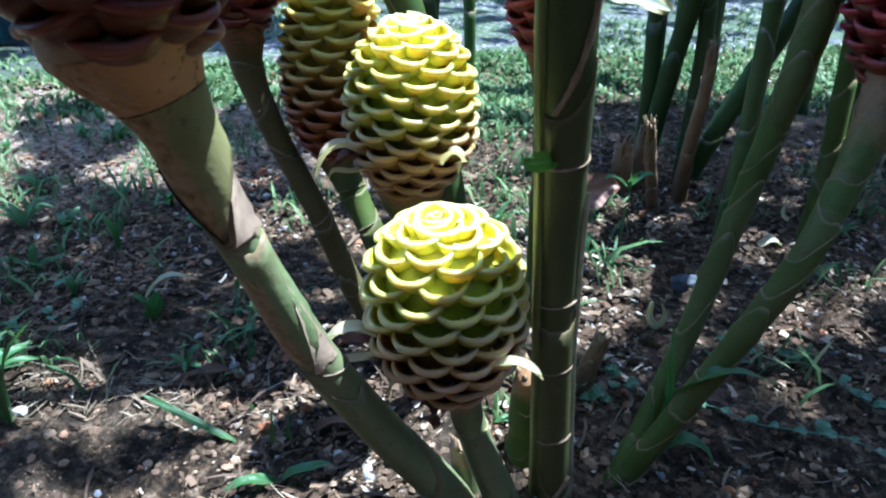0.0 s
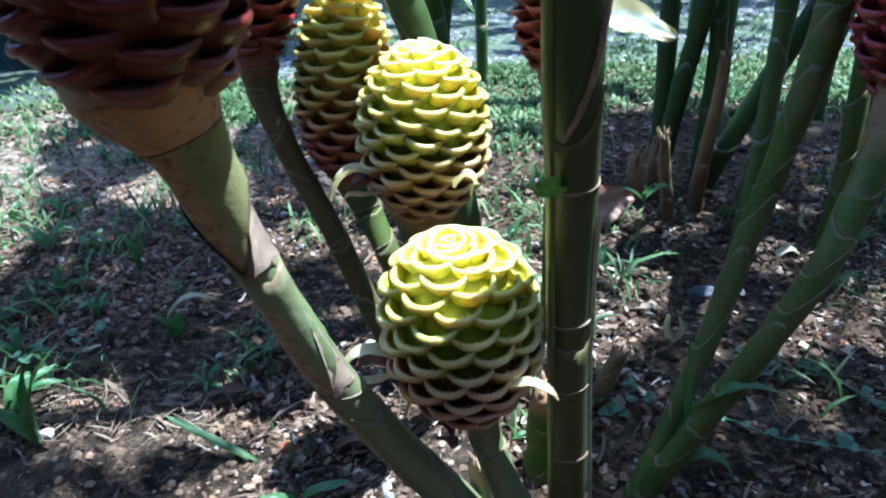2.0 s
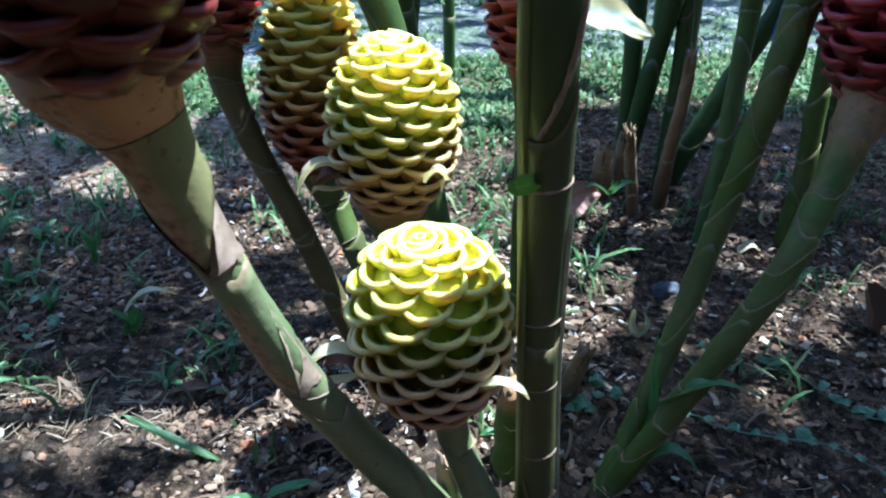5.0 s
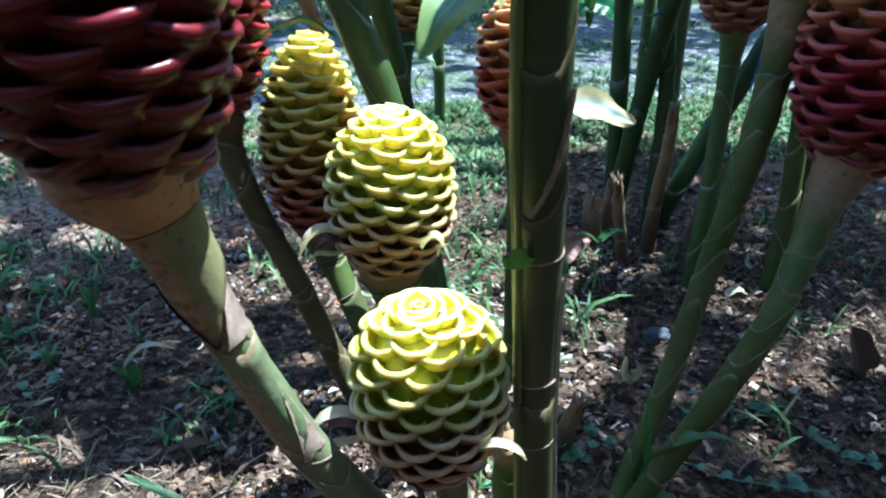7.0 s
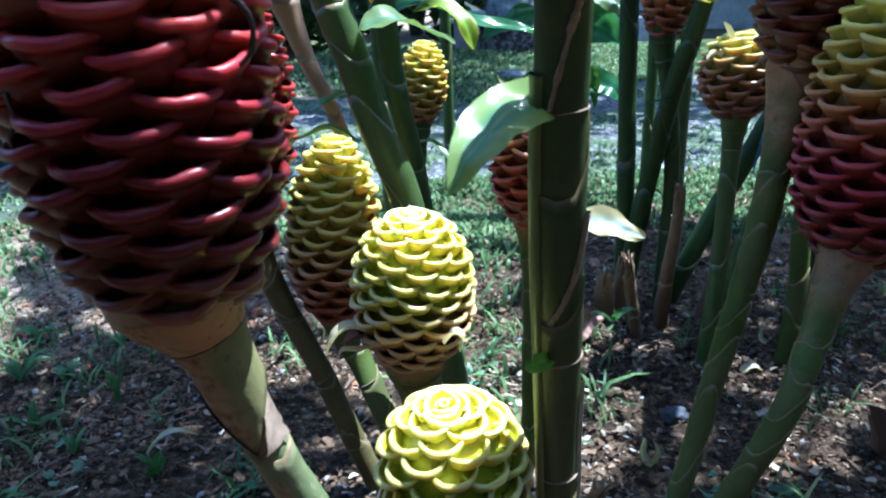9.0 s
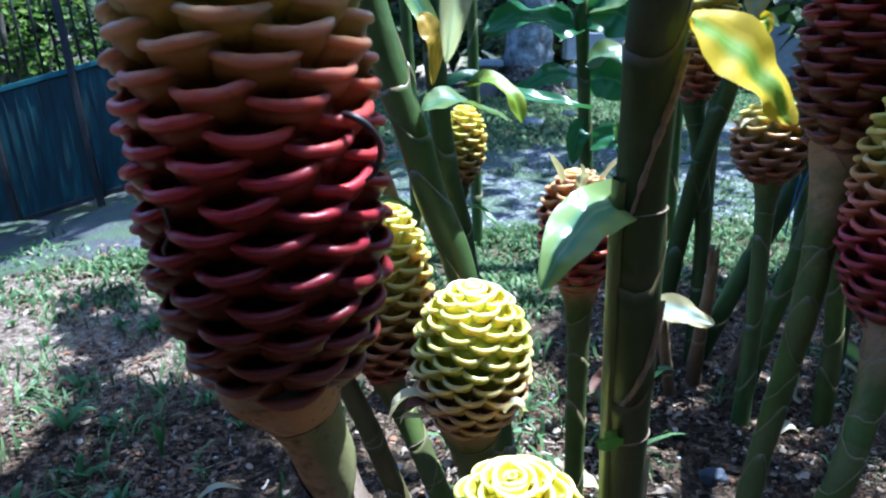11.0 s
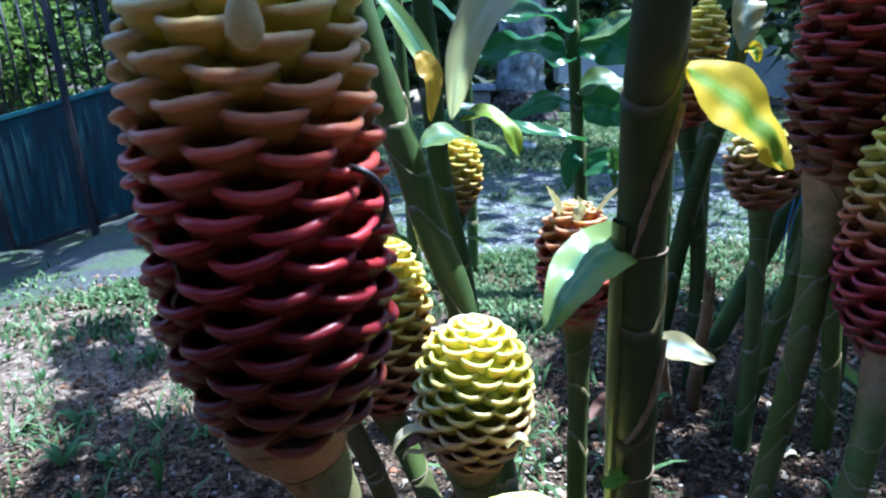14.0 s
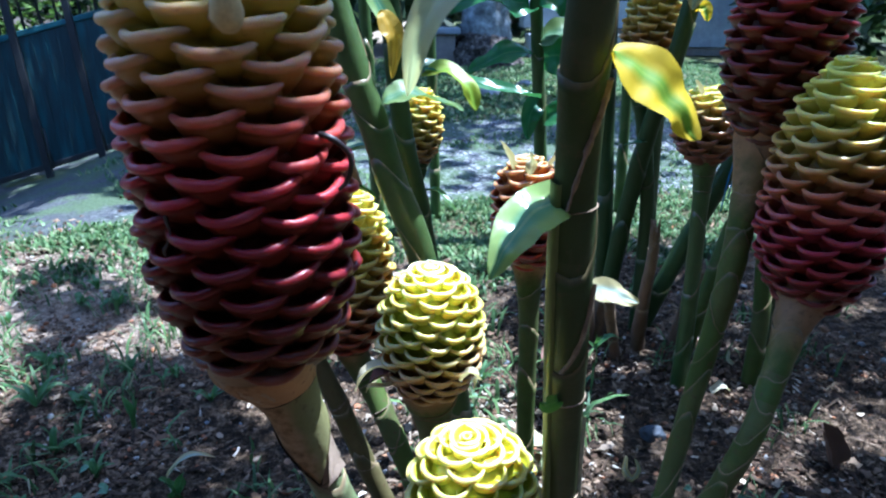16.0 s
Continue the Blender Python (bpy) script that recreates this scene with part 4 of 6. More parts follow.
flower_stalk([(0.165, 0.40, -0.02, 0.0098), (0.172, 0.4, 0.0, 0.0096), (0.205, 0.4, 0.079, 0.0092), (0.236, 0.4, 0.154, 0.0092), (0.266, 0.405, 0.225, 0.0096), (0.29, 0.427, 0.277, 0.0106), (0.308, 0.447, 0.312, 0.015), (0.330, 0.466, 0.343, 0.03)],
             dict(base=(0.333, 0.470, 0.332), top=(0.326, 0.466, 0.541), radius=0.0570, count=140, mat=red_right, shape=(0.55, 0.32, 2.6), width=0.0185, lip_size=0.088),
             skin_olive, "large beehive ginger flower, crimson foot, yellow tip, slanting stalk", nodes=12, seed=29, slant=0.6, s_to=0.85)
flower_stalk([(0.160, 0.398, -0.02, 0.0086), (0.166, 0.401, 0.0, 0.0084), (0.194, 0.43, 0.05, 0.0082), (0.223, 0.46, 0.125, 0.0087), (0.248, 0.487, 0.21, 0.0092), (0.264, 0.5, 0.275, 0.0098), (0.274, 0.506, 0.33, 0.0106), (0.287, 0.522, 0.40, 0.0135), (0.300, 0.54, 0.45, 0.023), (0.307, 0.547, 0.475, 0.034)],
             dict(base=(0.307, 0.547, 0.462), top=(0.320, 0.547, 0.69), radius=0.0560, count=146, mat=red_tall, shape=(0.55, 0.34, 3.2), width=0.0185, lip_size=0.088),
             skin_olive, "tall crimson beehive ginger flower above a long green-brown stalk", nodes=14, seed=31, slant=0.6, s_to=0.88)
flower_stalk([(0.395, 0.85, -0.02, 0.0125), (0.399, 0.86, 0.124, 0.0118), (0.399, 0.875, 0.292, 0.0115), (0.399, 0.88, 0.35, 0.0165), (0.399, 0.88, 0.385, 0.03)],
             dict(base=(0.399, 0.88, 0.372), top=(0.390, 0.88, 0.470), radius=0.0540, count=72, mat=tan_right, shape=(0.58, 0.45, 3.0), width=0.0175,
                  petals=[([(0.355, 0.845, 0.442), (0.345, 0.84, 0.447), (0.335, 0.838, 0.440)], 0.011, petal_mat), ([(0.365, 0.845, 0.462), (0.356, 0.84, 0.474), (0.350, 0.838, 0.484)], 0.010, petal_mat)]),
             skin_green, "tan beehive ginger flower with a yellow-green crown", nodes=6, seed=37, s_to=0.85)
flower_stalk([(0.386, 1.05, -0.02, 0.0135), (0.387, 1.052, 0.072, 0.013), (0.384, 1.06, 0.242, 0.0122), (0.362, 1.06, 0.383, 0.0128), (0.348, 1.06, 0.44, 0.017), (0.345, 1.06, 0.475, 0.026)],
             dict(base=(0.345, 1.06, 0.461), top=(0.366, 1.06, 0.65), radius=0.0480, count=92, mat=yellow_far, shape=(0.5, 0.35, 2.6), width=0.0165),
             skin_dark, "yellow and rust beehive ginger flower above the back stalks", nodes=6, seed=41, s_to=0.85)
flower_stalk([(0.512, 0.85, -0.02, 0.013), (0.515, 0.855, 0.1, 0.0125), (0.505, 0.86, 0.222, 0.012), (0.495, 0.86, 0.35, 0.012), (0.50, 0.85, 0.47, 0.017), (0.505, 0.85, 0.51, 0.03)],
             dict(base=(0.505, 0.85, 0.5), top=(0.515, 0.85, 0.70), radius=0.05, count=84, mat=olive_far, shape=(0.5, 0.38, 2.8), width=0.018),
             skin_olive, "olive-yellow beehive ginger flower at the back of the clump", nodes=7, seed=43, s_to=0.85)


# ---- leafy stalks ----
def leaf_set(th, o, blades):
    for rib, w, m, kw in blades:
        part_at("leaf", leaf_mesh("leaf", rib, w, m, **kw), th, o)


def crown_leaves(th, o, foot, tip, n, seed, mat, length=0.36, width=0.085, spread=0.0, near=True):
    """Long alternate blades on the upper part of a leafy stalk."""
    rng = random.Random(seed)
    foot, tip = Vector(foot), Vector(tip)
    a0 = rng.uniform(0, 6.28) if not spread else spread
    for i in range(n):
        p = foot + (tip - foot) * (i / max(n - 1, 1))
        a = a0 + math.pi * i + rng.uniform(-0.4, 0.4)
        d = Vector((math.cos(a), math.sin(a), 0))
        L = length * rng.uniform(0.8, 1.15)
        rib = [p[:], (p + d * L * 0.3 + Vector((0, 0, L * 0.22)))[:], (p + d * L * 0.68 + Vector((0, 0, L * 0.2)))[:], (p + d * L + Vector((0, 0, -L * rng.uniform(0.02, 0.25))))[:]]
        spots_under = [shadow_of(q) for q in rib[1:]]
        if near and any(-1.1 < u < 0.75 and 0.2 < v < 1.45 and shade(u, v) < 0.5 for u, v in spots_under):
            continue
        part_at("leaf", leaf_mesh("leaf", rib, width * rng.uniform(0.85, 1.15), mat, 0.2, 0.05, seed=seed + i), th, o)


th, o, p = stalk("leafy_ginger_stalk", [(0.110, 0.384, -0.02, 0.0165), (0.108, 0.38, 0.004, 0.0150), (0.091, 0.35, 0.185, 0.0120), (0.080, 0.324, 0.325, 0.0127), (0.073, 0.303, 0.395, 0.0126), (0.066, 0.284, 0.509, 0.0119), (0.0615, 0.256, 0.60, 0.0115), (0.078, 0.235, 0.85, 0.010), (0.085, 0.20, 1.3, 0.007)],
                 skin_upright, "thick upright leafy ginger stalk with dark olive-green sheaths", nodes=7, seed=51, slant=1.1, s_from=0.01, s_to=0.97, group="leafy stalks")
# left margin of the upright stalk, its lit strip put into the colour
lit_margin = stem_mat("sheath_margin", (0.11, 0.14, 0.03), (0.07, 0.11, 0.022), 0.6, 0.3, 0.45, 0.15)
bark_scar = plain("torn_sheath_edge", [(0.3, (0.17, 0.115, 0.075)), (0.7, (0.34, 0.25, 0.165))], 120, 0.9, 0.001, 300)
part_at("sheath_margin", ribbon_on(p, 0.03, 18, 0.60, 22, 0.0105, lit_margin, 0.0026, 50, 0.05), th, o, "sheath margin painted lighter green for the light on it")
part_at("torn_edge", ribbon_on(p, 0.43, 70, 0.53, 158, 0.0022, bark_scar, 0.0030, 40, 0.45, 2), th, o, "torn brown sheath edge")
part_at("torn_edge", ribbon_on(p, 0.158, 150, 0.128, 60, 0.0022, bark_scar, 0.0030, 40, 0.45, 3), th, o, "torn brown sheath edge")
part_at("torn_edge", ribbon_on(p, 0.585, 66, 0.685, 156, 0.0024, bark_scar, 0.0030, 40, 0.5, 4), th, o, "torn brown sheath edge")
for z, tilt in ((0.325, 0.003), (0.218, 0.004), (0.15, 0.004), (0.10, 0.004), (0.075, 0.003), (0.47, 0.003)):
    at = min(range(len(p)), key=lambda i: abs(p[i][2] - z)) / (len(p) - 1)
    part_at("leaf_scar", ring_on(p, at, 0.0042 if z == 0.325 else 0.0012, bark_scar, tilt, 2.2, 0.0013, 44, 0.6, int(z * 1000)), th, o, "brown leaf scar round the stalk")
for s0, a0, s1, a1 in ((0.082, 165, 0.055, 80), (0.045, 60, 0.07, 150), (0.03, 150, 0.045, 70)):
    part_at("torn_edge", ribbon_on(p, s0, a0, s1, a1, 0.0016, bark_scar, 0.0030, 30, 0.45, int(s0 * 1000)), th, o, "torn brown sheath edge")
# thin pale strip paints the light along the stalk's right rim
part_at("sheath_rim", ribbon_on(p, 0.10, 177, 0.35, 174, 0.0010, lit_rim, 0.0028, 40, 0.3, 5), th, o, "pale strip painted for the light on the sheath edge")
leaf_set(th, o, [
    ([(0.068, 0.294, 0.472), (0.059, 0.291, 0.473), (0.047, 0.282, 0.471), (0.037, 0.274, 0.466), (0.03, 0.267, 0.459), (0.024, 0.261, 0.452), (0.017, 0.256, 0.439)], 0.032, leaf_pale, dict(fold=0.14, wave=0.05, up=(-0.3, -0.7, 0.8), seed=2)),
    ([(0.0824, 0.308, 0.4098), (0.0913, 0.308, 0.4095), (0.1004, 0.308, 0.4077), (0.11, 0.308, 0.403), (0.1184, 0.308, 0.4002)], 0.0165, leaf_bleached, dict(fold=0.25, wave=0.06, up=(0.1, -0.7, 0.7), tip=0.7, seed=3)),
    ([(0.0704, 0.252, 0.5569), (0.0837, 0.252, 0.5503), (0.0971, 0.252, 0.5399), (0.108, 0.252, 0.5285), (0.1162, 0.252, 0.5151)], 0.0325, leaf_yellow, dict(fold=0.04, wave=0.06, up=(0.1, -0.75, 0.65), tip=0.72, seed=4)),
    ([(0.05, 0.25, 0.62), (0.02, 0.215, 0.605), (-0.008, 0.2, 0.585), (-0.02, 0.2, 0.566), (-0.025, 0.208, 0.542)], 0.0185, leaf_faded, dict(fold=0.3, wave=0.04, up=(0.15, -0.6, 0.8), seed=5)),
    ([(0.075, 0.313, 0.326), (0.062, 0.304, 0.327), (0.058, 0.302, 0.331)], 0.0105, leaf_fresh, dict(fold=0.6, wave=0.03, up=(0, -0.8, 0.6), seed=6)),
])
crown_leaves(th, o, (0.073, 0.231, 0.9), (0.08, 0.20, 1.3), 6, 61, leaf_dark, 0.42, 0.1, 2.85)

th, o, p = stalk("leafy_ginger_stalk", [(0.03, 0.56, -0.02, 0.015), (0.02, 0.56, 0.15, 0.014), (-0.020, 0.56, 0.335, 0.0140), (-0.047, 0.56, 0.409, 0.0142), (-0.066, 0.56, 0.474, 0.0142), (-0.088, 0.56, 0.542, 0.014), (-0.15, 0.56, 0.8, 0.011), (-0.2, 0.56, 1.2, 0.007)],
                 skin_green, "leaning leafy ginger stalk with torn green sheaths", nodes=7, seed=53, slant=1.6, s_from=0.02, s_to=0.97, group="leafy stalks")
leaf_set(th, o, [
    ([(-0.055, 0.542, 0.492), (-0.035, 0.55, 0.501), (-0.008, 0.565, 0.493), (0.022, 0.60, 0.478)], 0.036, leaf_gloss, dict(fold=0.2, wave=0.06, up=(0, -0.3, 1), seed=7)),
    ([(-0.098, 0.60, 0.63), (-0.072, 0.585, 0.598), (-0.052, 0.572, 0.566), (-0.045, 0.568, 0.548), (-0.046, 0.565, 0.535)], 0.019, leaf_pale, dict(fold=0.2, wave=0.05, up=(0.25, -1, 0.25), seed=8)),
    ([(-0.056, 0.571, 0.572), (-0.049, 0.566, 0.558), (-0.044, 0.564, 0.546), (-0.047, 0.562, 0.512)], 0.021, leaf_amber, dict(fold=0.2, wave=0.05, up=(0.25, -1, 0.25), seed=8)),
    ([(-0.06, 0.545, 0.40), (-0.085, 0.545, 0.412), (-0.115, 0.55, 0.402), (-0.13, 0.55, 0.396)], 0.016, leaf_fresh, dict(fold=0.4, wave=0.05, seed=9)),
])
crown_leaves(th, o, (-0.15, 0.56, 0.85), (-0.2, 0.56, 1.2), 6, 62, leaf_dark, 0.38, 0.09, 2.5)
th, o, p = stalk("leafy_ginger_stalk", [(0.02, 0.69, -0.02, 0.012), (0.0, 0.685, 0.2, 0.0115), (-0.023, 0.68, 0.353, 0.0112), (-0.040, 0.68, 0.433, 0.0110), (-0.051, 0.68, 0.544, 0.0107), (-0.08, 0.68, 0.9, 0.008), (-0.1, 0.68, 1.25, 0.006)],
                 skin_dark, "slim dark leafy ginger stalk behind the yellow flowers", nodes=6, seed=55, slant=1.2, s_to=0.97, group="leafy stalks")
leaf_set(th, o, [
    ([(-0.045, 0.69, 0.502), (-0.01, 0.70, 0.510), (0.05, 0.70, 0.492), (0.115, 0.685, 0.480)], 0.030, leaf_broad, dict(fold=0.2, wave=0.06, up=(0, -0.3, 1), seed=10)),
    ([(-0.02, 0.69, 0.503), (0.005, 0.685, 0.507), (0.03, 0.675, 0.494), (0.040, 0.67, 0.466)], 0.032, leaf_lime, dict(fold=0.3, wave=0.08, up=(0, -0.3, 1), seed=11)),
    ([(-0.02, 0.685, 0.37), (0.0, 0.675, 0.372), (0.02, 0.66, 0.352)], 0.012, leaf_fresh, dict(fold=0.4, wave=0.05, seed=12)),
    ([(-0.045, 0.675, 0.415), (-0.085, 0.67, 0.424), (-0.12, 0.67, 0.412), (-0.15, 0.67, 0.408)], 0.030, leaf_dark, dict(fold=0.3, wave=0.05, seed=13)),
])
crown_leaves(th, o, (-0.08, 0.68, 0.8), (-0.1, 0.68, 1.25), 6, 63, leaf_dark, 0.36, 0.085, 1.9)
BACK = [
    ([(0.324, 1.07, -0.02, 0.016), (0.345, 1.07, 0.189, 0.0148), (0.363, 1.03, 0.387, 0.0145), (0.379, 1.0, 0.497, 0.0135), (0.42, 0.98, 0.8, 0.011), (0.46, 0.96, 1.3, 0.007)], 6, 71, "dark leaning ginger stalk at the back of the clump", -1.35),
    ([(0.33, 1.11, -0.02, 0.015), (0.327, 1.1, 0.11, 0.0145), (0.305, 1.12, 0.507, 0.0140), (0.29, 1.12, 0.9, 0.01), (0.27, 1.12, 1.4, 0.007)], 6, 72, "straight dark ginger stalk at the back of the clump", 3.0),
    ([(0.405, 1.08, -0.02, 0.0165), (0.433, 1.08, 0.06, 0.016), (0.492, 1.1, 0.182, 0.016), (0.547, 1.1, 0.312, 0.0150), (0.64, 1.1, 0.56, 0.013), (0.74, 1.1, 0.95, 0.008)], 5, 73, "dark ginger stalk slanting away from the clump", -0.4),
    ([(0.425, 0.93, -0.02, 0.0135), (0.448, 0.93, 0.09, 0.013), (0.485, 0.945, 0.22, 0.013), (0.505, 0.95, 0.30, 0.0125), (0.54, 0.96, 0.6, 0.011), (0.56, 0.96, 1.2, 0.008)], 6, 74, "shaded olive ginger stalk among the others", -1.6),
    ([(0.56, 0.93, -0.02, 0.016), (0.57, 0.94, 0.2, 0.015), (0.60, 0.95, 0.5, 0.013), (0.62, 0.95, 1.1, 0.008)], 6, 75, "shaded ginger stalk at the clump's edge", -1.5),
]
HANG = {71: [([(0.385, 0.985, 0.645), (0.378, 0.95, 0.638), (0.375, 0.94, 0.605), (0.373, 0.94, 0.572)], 0.048, leaf_bleached, dict(fold=0.25, wave=0.04, up=(0, -1, 0.1), seed=33)), ([(0.40, 0.985, 0.575), (0.404, 0.97, 0.572), (0.408, 0.965, 0.555)], 0.022, leaf_yellow, dict(fold=0.5, wave=0.04, up=(0, -1, 0.1), seed=34)), ([(0.364, 1.03, 0.36), (0.345, 1.02, 0.362), (0.312, 1.0, 0.361)], 0.014, leaf_dark, dict(fold=0.4, seed=35))]}
for rows, n, sd, lab, turn_to in BACK:
    th, o, p = stalk("leafy_ginger_stalk", rows, skin_dark if sd != 74 else skin_olive, lab, n, sd, slant=0.8, s_to=0.95, seg=14, group="leafy stalks")
    leaf_set(th, o, HANG.get(sd, []))
    crown_leaves(th, o, rows[-2][:3], rows[-1][:3], {71: 1, 72: 1, 74: 2, 75: 3}.get(sd, 5), sd + 5, leaf_dark, 0.38, 0.046, turn_to)

# stalks added right of the view, only to keep sun and sky off the clump
for x, y, sd in ((0.80, 0.24, 79), (0.70, 0.40, 80), (0.97, 0.53, 76), (0.92, 0.98, 77), (1.15, 0.85, 78)):
    th, o, p = stalk("leafy_ginger_stalk", [(x, y, -0.02, 0.016), (x, y, 0.4, 0.014), (x + 0.02, y, 0.85, 0.011), (x + 0.03, y, 1.35, 0.007)], skin_dark, "unseen leafy ginger stalk added to shade the clump", 6, sd, slant=0.8, s_to=0.95, seg=12, group="leafy stalks")
    crown_leaves(th, o, (x + 0.02, y, 0.75), (x + 0.03, y, 1.35), 14 if sd > 78 else 9, sd + 5, leaf_dark, 0.42, 0.10 if sd > 78 else 0.060, 3.1)


# ---- leafy plants beyond the clump ----
th, o, p = stalk("leafy_ginger_stalk", [(0.30, 1.6, -0.02, 0.017), (0.281, 1.6, 0.25, 0.016), (0.262, 1.6, 0.47, 0.015), (0.244, 1.6, 0.70, 0.014), (0.22, 1.6, 1.2, 0.008)],
                 skin_green, "tall leafy ginger stalk with broad glossy blades", nodes=6, seed=81, slant=0.9, s_to=0.97, group="leafy stalks")
leaf_set(th, o, [
    ([(0.245, 1.6, 0.565), (0.185, 1.57, 0.588), (0.11, 1.55, 0.594), (0.02, 1.53, 0.570)], 0.105, leaf_broad, dict(fold=0.2, wave=0.16, up=(0.1, -0.6, 0.8), seed=20)),
    ([(0.25, 1.6, 0.635), (0.187, 1.57, 0.662), (0.12, 1.55, 0.670), (0.05, 1.53, 0.652)], 0.085, leaf_broad, dict(fold=0.2, wave=0.16, up=(0, -0.55, 0.8), seed=21)),
    ([(0.261, 1.6, 0.61), (0.308, 1.58, 0.628), (0.355, 1.56, 0.652), (0.42, 1.54, 0.685)], 0.060, leaf_gloss, dict(fold=0.2, wave=0.1, up=(-0.3, -0.6, 0.7), seed=22)),
    ([(0.25, 1.6, 0.60), (0.31, 1.57, 0.608), (0.36, 1.55, 0.582), (0.40, 1.54, 0.54)], 0.115, leaf_broad, dict(fold=0.15, wave=0.16, up=(0, -0.9, 0.35), seed=23)),
    ([(0.255, 1.6, 0.467), (0.19, 1.57, 0.470), (0.147, 1.55, 0.454), (0.090, 1.53, 0.428)], 0.068, leaf_broad, dict(fold=0.2, wave=0.12, up=(0, -0.6, 0.8), seed=24)),
    ([(0.26, 1.6, 0.495), (0.303, 1.58, 0.514), (0.353, 1.56, 0.508), (0.415, 1.54, 0.478)], 0.078, leaf_gloss, dict(fold=0.2, wave=0.14, up=(0, -0.55, 0.8), seed=25)),
    ([(0.265, 1.6, 0.455), (0.31, 1.58, 0.462), (0.36, 1.57, 0.445), (0.405, 1.56, 0.41)], 0.10, leaf_broad, dict(fold=0.2, wave=0.12, up=(0, -0.95, 0.2), seed=26)),
    ([(0.275, 1.6, 0.335), (0.26, 1.58, 0.345), (0.245, 1.57, 0.31), (0.245, 1.57, 0.26)], 0.055, leaf_broad, dict(fold=0.4, wave=0.03, up=(0, -1, 0.2), seed=27)),
    ([(0.28, 1.6, 0.30), (0.33, 1.58, 0.325), (0.39, 1.56, 0.31), (0.42, 1.55, 0.285)], 0.07, leaf_broad, dict(fold=0.3, wave=0.05, up=(0, -0.8, 0.6), seed=28)),
    ([(0.34, 1.57, 0.36), (0.347, 1.565, 0.34), (0.35, 1.56, 0.31), (0.355, 1.56, 0.265)], 0.03, leaf_fresh, dict(fold=0.5, wave=0.03, up=(0, -1, 0.2), seed=29)),
])
rng = random.Random(83)
for x, y, h, sd in ((-0.12, 1.45, 0.95, 91), (0.02, 1.75, 1.1, 92), (0.55, 1.75, 1.2, 93), (0.75, 1.45, 1.2, 94), (0.50, 1.35, 1.1, 95)):
    th, o, p = stalk("leafy_ginger_stalk", [(x, y, -0.02, 0.015), (x - 0.02, y, h * 0.5, 0.013), (x - 0.04, y, h, 0.007)], skin_green, "leafy ginger stalk standing beyond the flowers", nodes=6, seed=sd, slant=0.8, s_to=0.97, seg=12, group="leafy stalks")
    crown_leaves(th, o, (x - 0.02, y, h * 0.58), (x - 0.04, y, h), {91: 0, 93: 1, 95: 1, 92: 2}.get(sd, 3), sd, leaf_dark, 0.34, 0.085, near=False)

tw = thing("blue_twine", (0.455, 0.94, 0.25), "frayed blue plastic twine tied to a stalk", "twine")
twine_mat = plain("blue_twine", [(0.3, (0.03, 0.16, 0.42)), (0.7, (0.06, 0.28, 0.6))], 80, 0.5)
for rib in ([(0.488, 0.95, 0.413), (0.484, 0.935, 0.38), (0.472, 0.93, 0.345), (0.466, 0.93, 0.29)], [(0.486, 0.95, 0.40), (0.480, 0.935, 0.37), (0.490, 0.935, 0.33), (0.505, 0.945, 0.30)], [(0.470, 0.935, 0.36), (0.462, 0.93, 0.32), (0.458, 0.93, 0.27)]):
    part_at("strand", tube("strand", [np.array((*q, 0.0012)) for q in spline(rib, 14)], twine_mat, 6), tw, (0.455, 0.94, 0.25))

# ---- stubs of cut and dead stalks ----
dead = stem_mat("dead_stalk", (0.16, 0.10, 0.06), (0.27, 0.18, 0.105), 0.5, 0.3, 0.85, 0.8)


def stub(rows, seed, label, mat=dead):
    rng = random.Random(seed)
    path = [np.array(p) for p in spline(rows, 20)]
    origin = Vector((rows[0][0], rows[0][1], H(rows[0][0], rows[0][1])))
    th = thing("dead_stalk_stub", origin, label, "plant stub", "dead stalk stubs")
    me = tube("stub", path, mat, 12, wob=0.35)
    for v in me.vertices:
        if v.index >= 19 * 12:
            v.co.z += rng.choice((-0.008, 0.0, 0.004, 0.014)) * rng.uniform(0.6, 1.2)
        elif v.index >= 17 * 12:
            v.co.z += rng.uniform(-0.002, 0.004)
    part_at("stub", me, th, origin)
    tip, r = Vector(path[-1][:3]), float(path[-1][3])
    up = (Vector(path[-1][:3]) - Vector(path[-3][:3])).normalized()
    for k in range(6):
        a = k * 1.05 + rng.uniform(-0.3, 0.3)
        q = tip + Vector((math.cos(a), math.sin(a), 0)) * r * 0.8
        n = rng.uniform(0.006, 0.022)
        part_at("splinter", tube("splinter", [np.array((*(q - up * 0.02)[:], r * 0.3)), np.array((*(q + up * n * 0.5)[:], r * 0.22)), np.array((*(q + up * n + Vector((math.cos(a), math.sin(a), 0)) * 0.002)[:], 0.0004))], dead, 6), th, origin)
    for s0, s1 in ((0.08, 0.4), (0.45, 0.8)):
        part_at("sheath", sheath_mesh(path, s0, s1, mat, rng, 0.9, 12), th, origin)


stub([(0.367, 0.98, -0.015, 0.013), (0.356, 0.945, 0.09, 0.0105), (0.351, 0.915, 0.19, 0.0088), (0.345, 0.901, 0.25, 0.0075)], 1, "tall dry brown stub of a dead ginger stalk")
stub([(0.319, 0.936, -0.015, 0.009), (0.296, 0.918, 0.08, 0.0085), (0.281, 0.902, 0.142, 0.008)], 2, "thin brown stub of a dead ginger stalk")
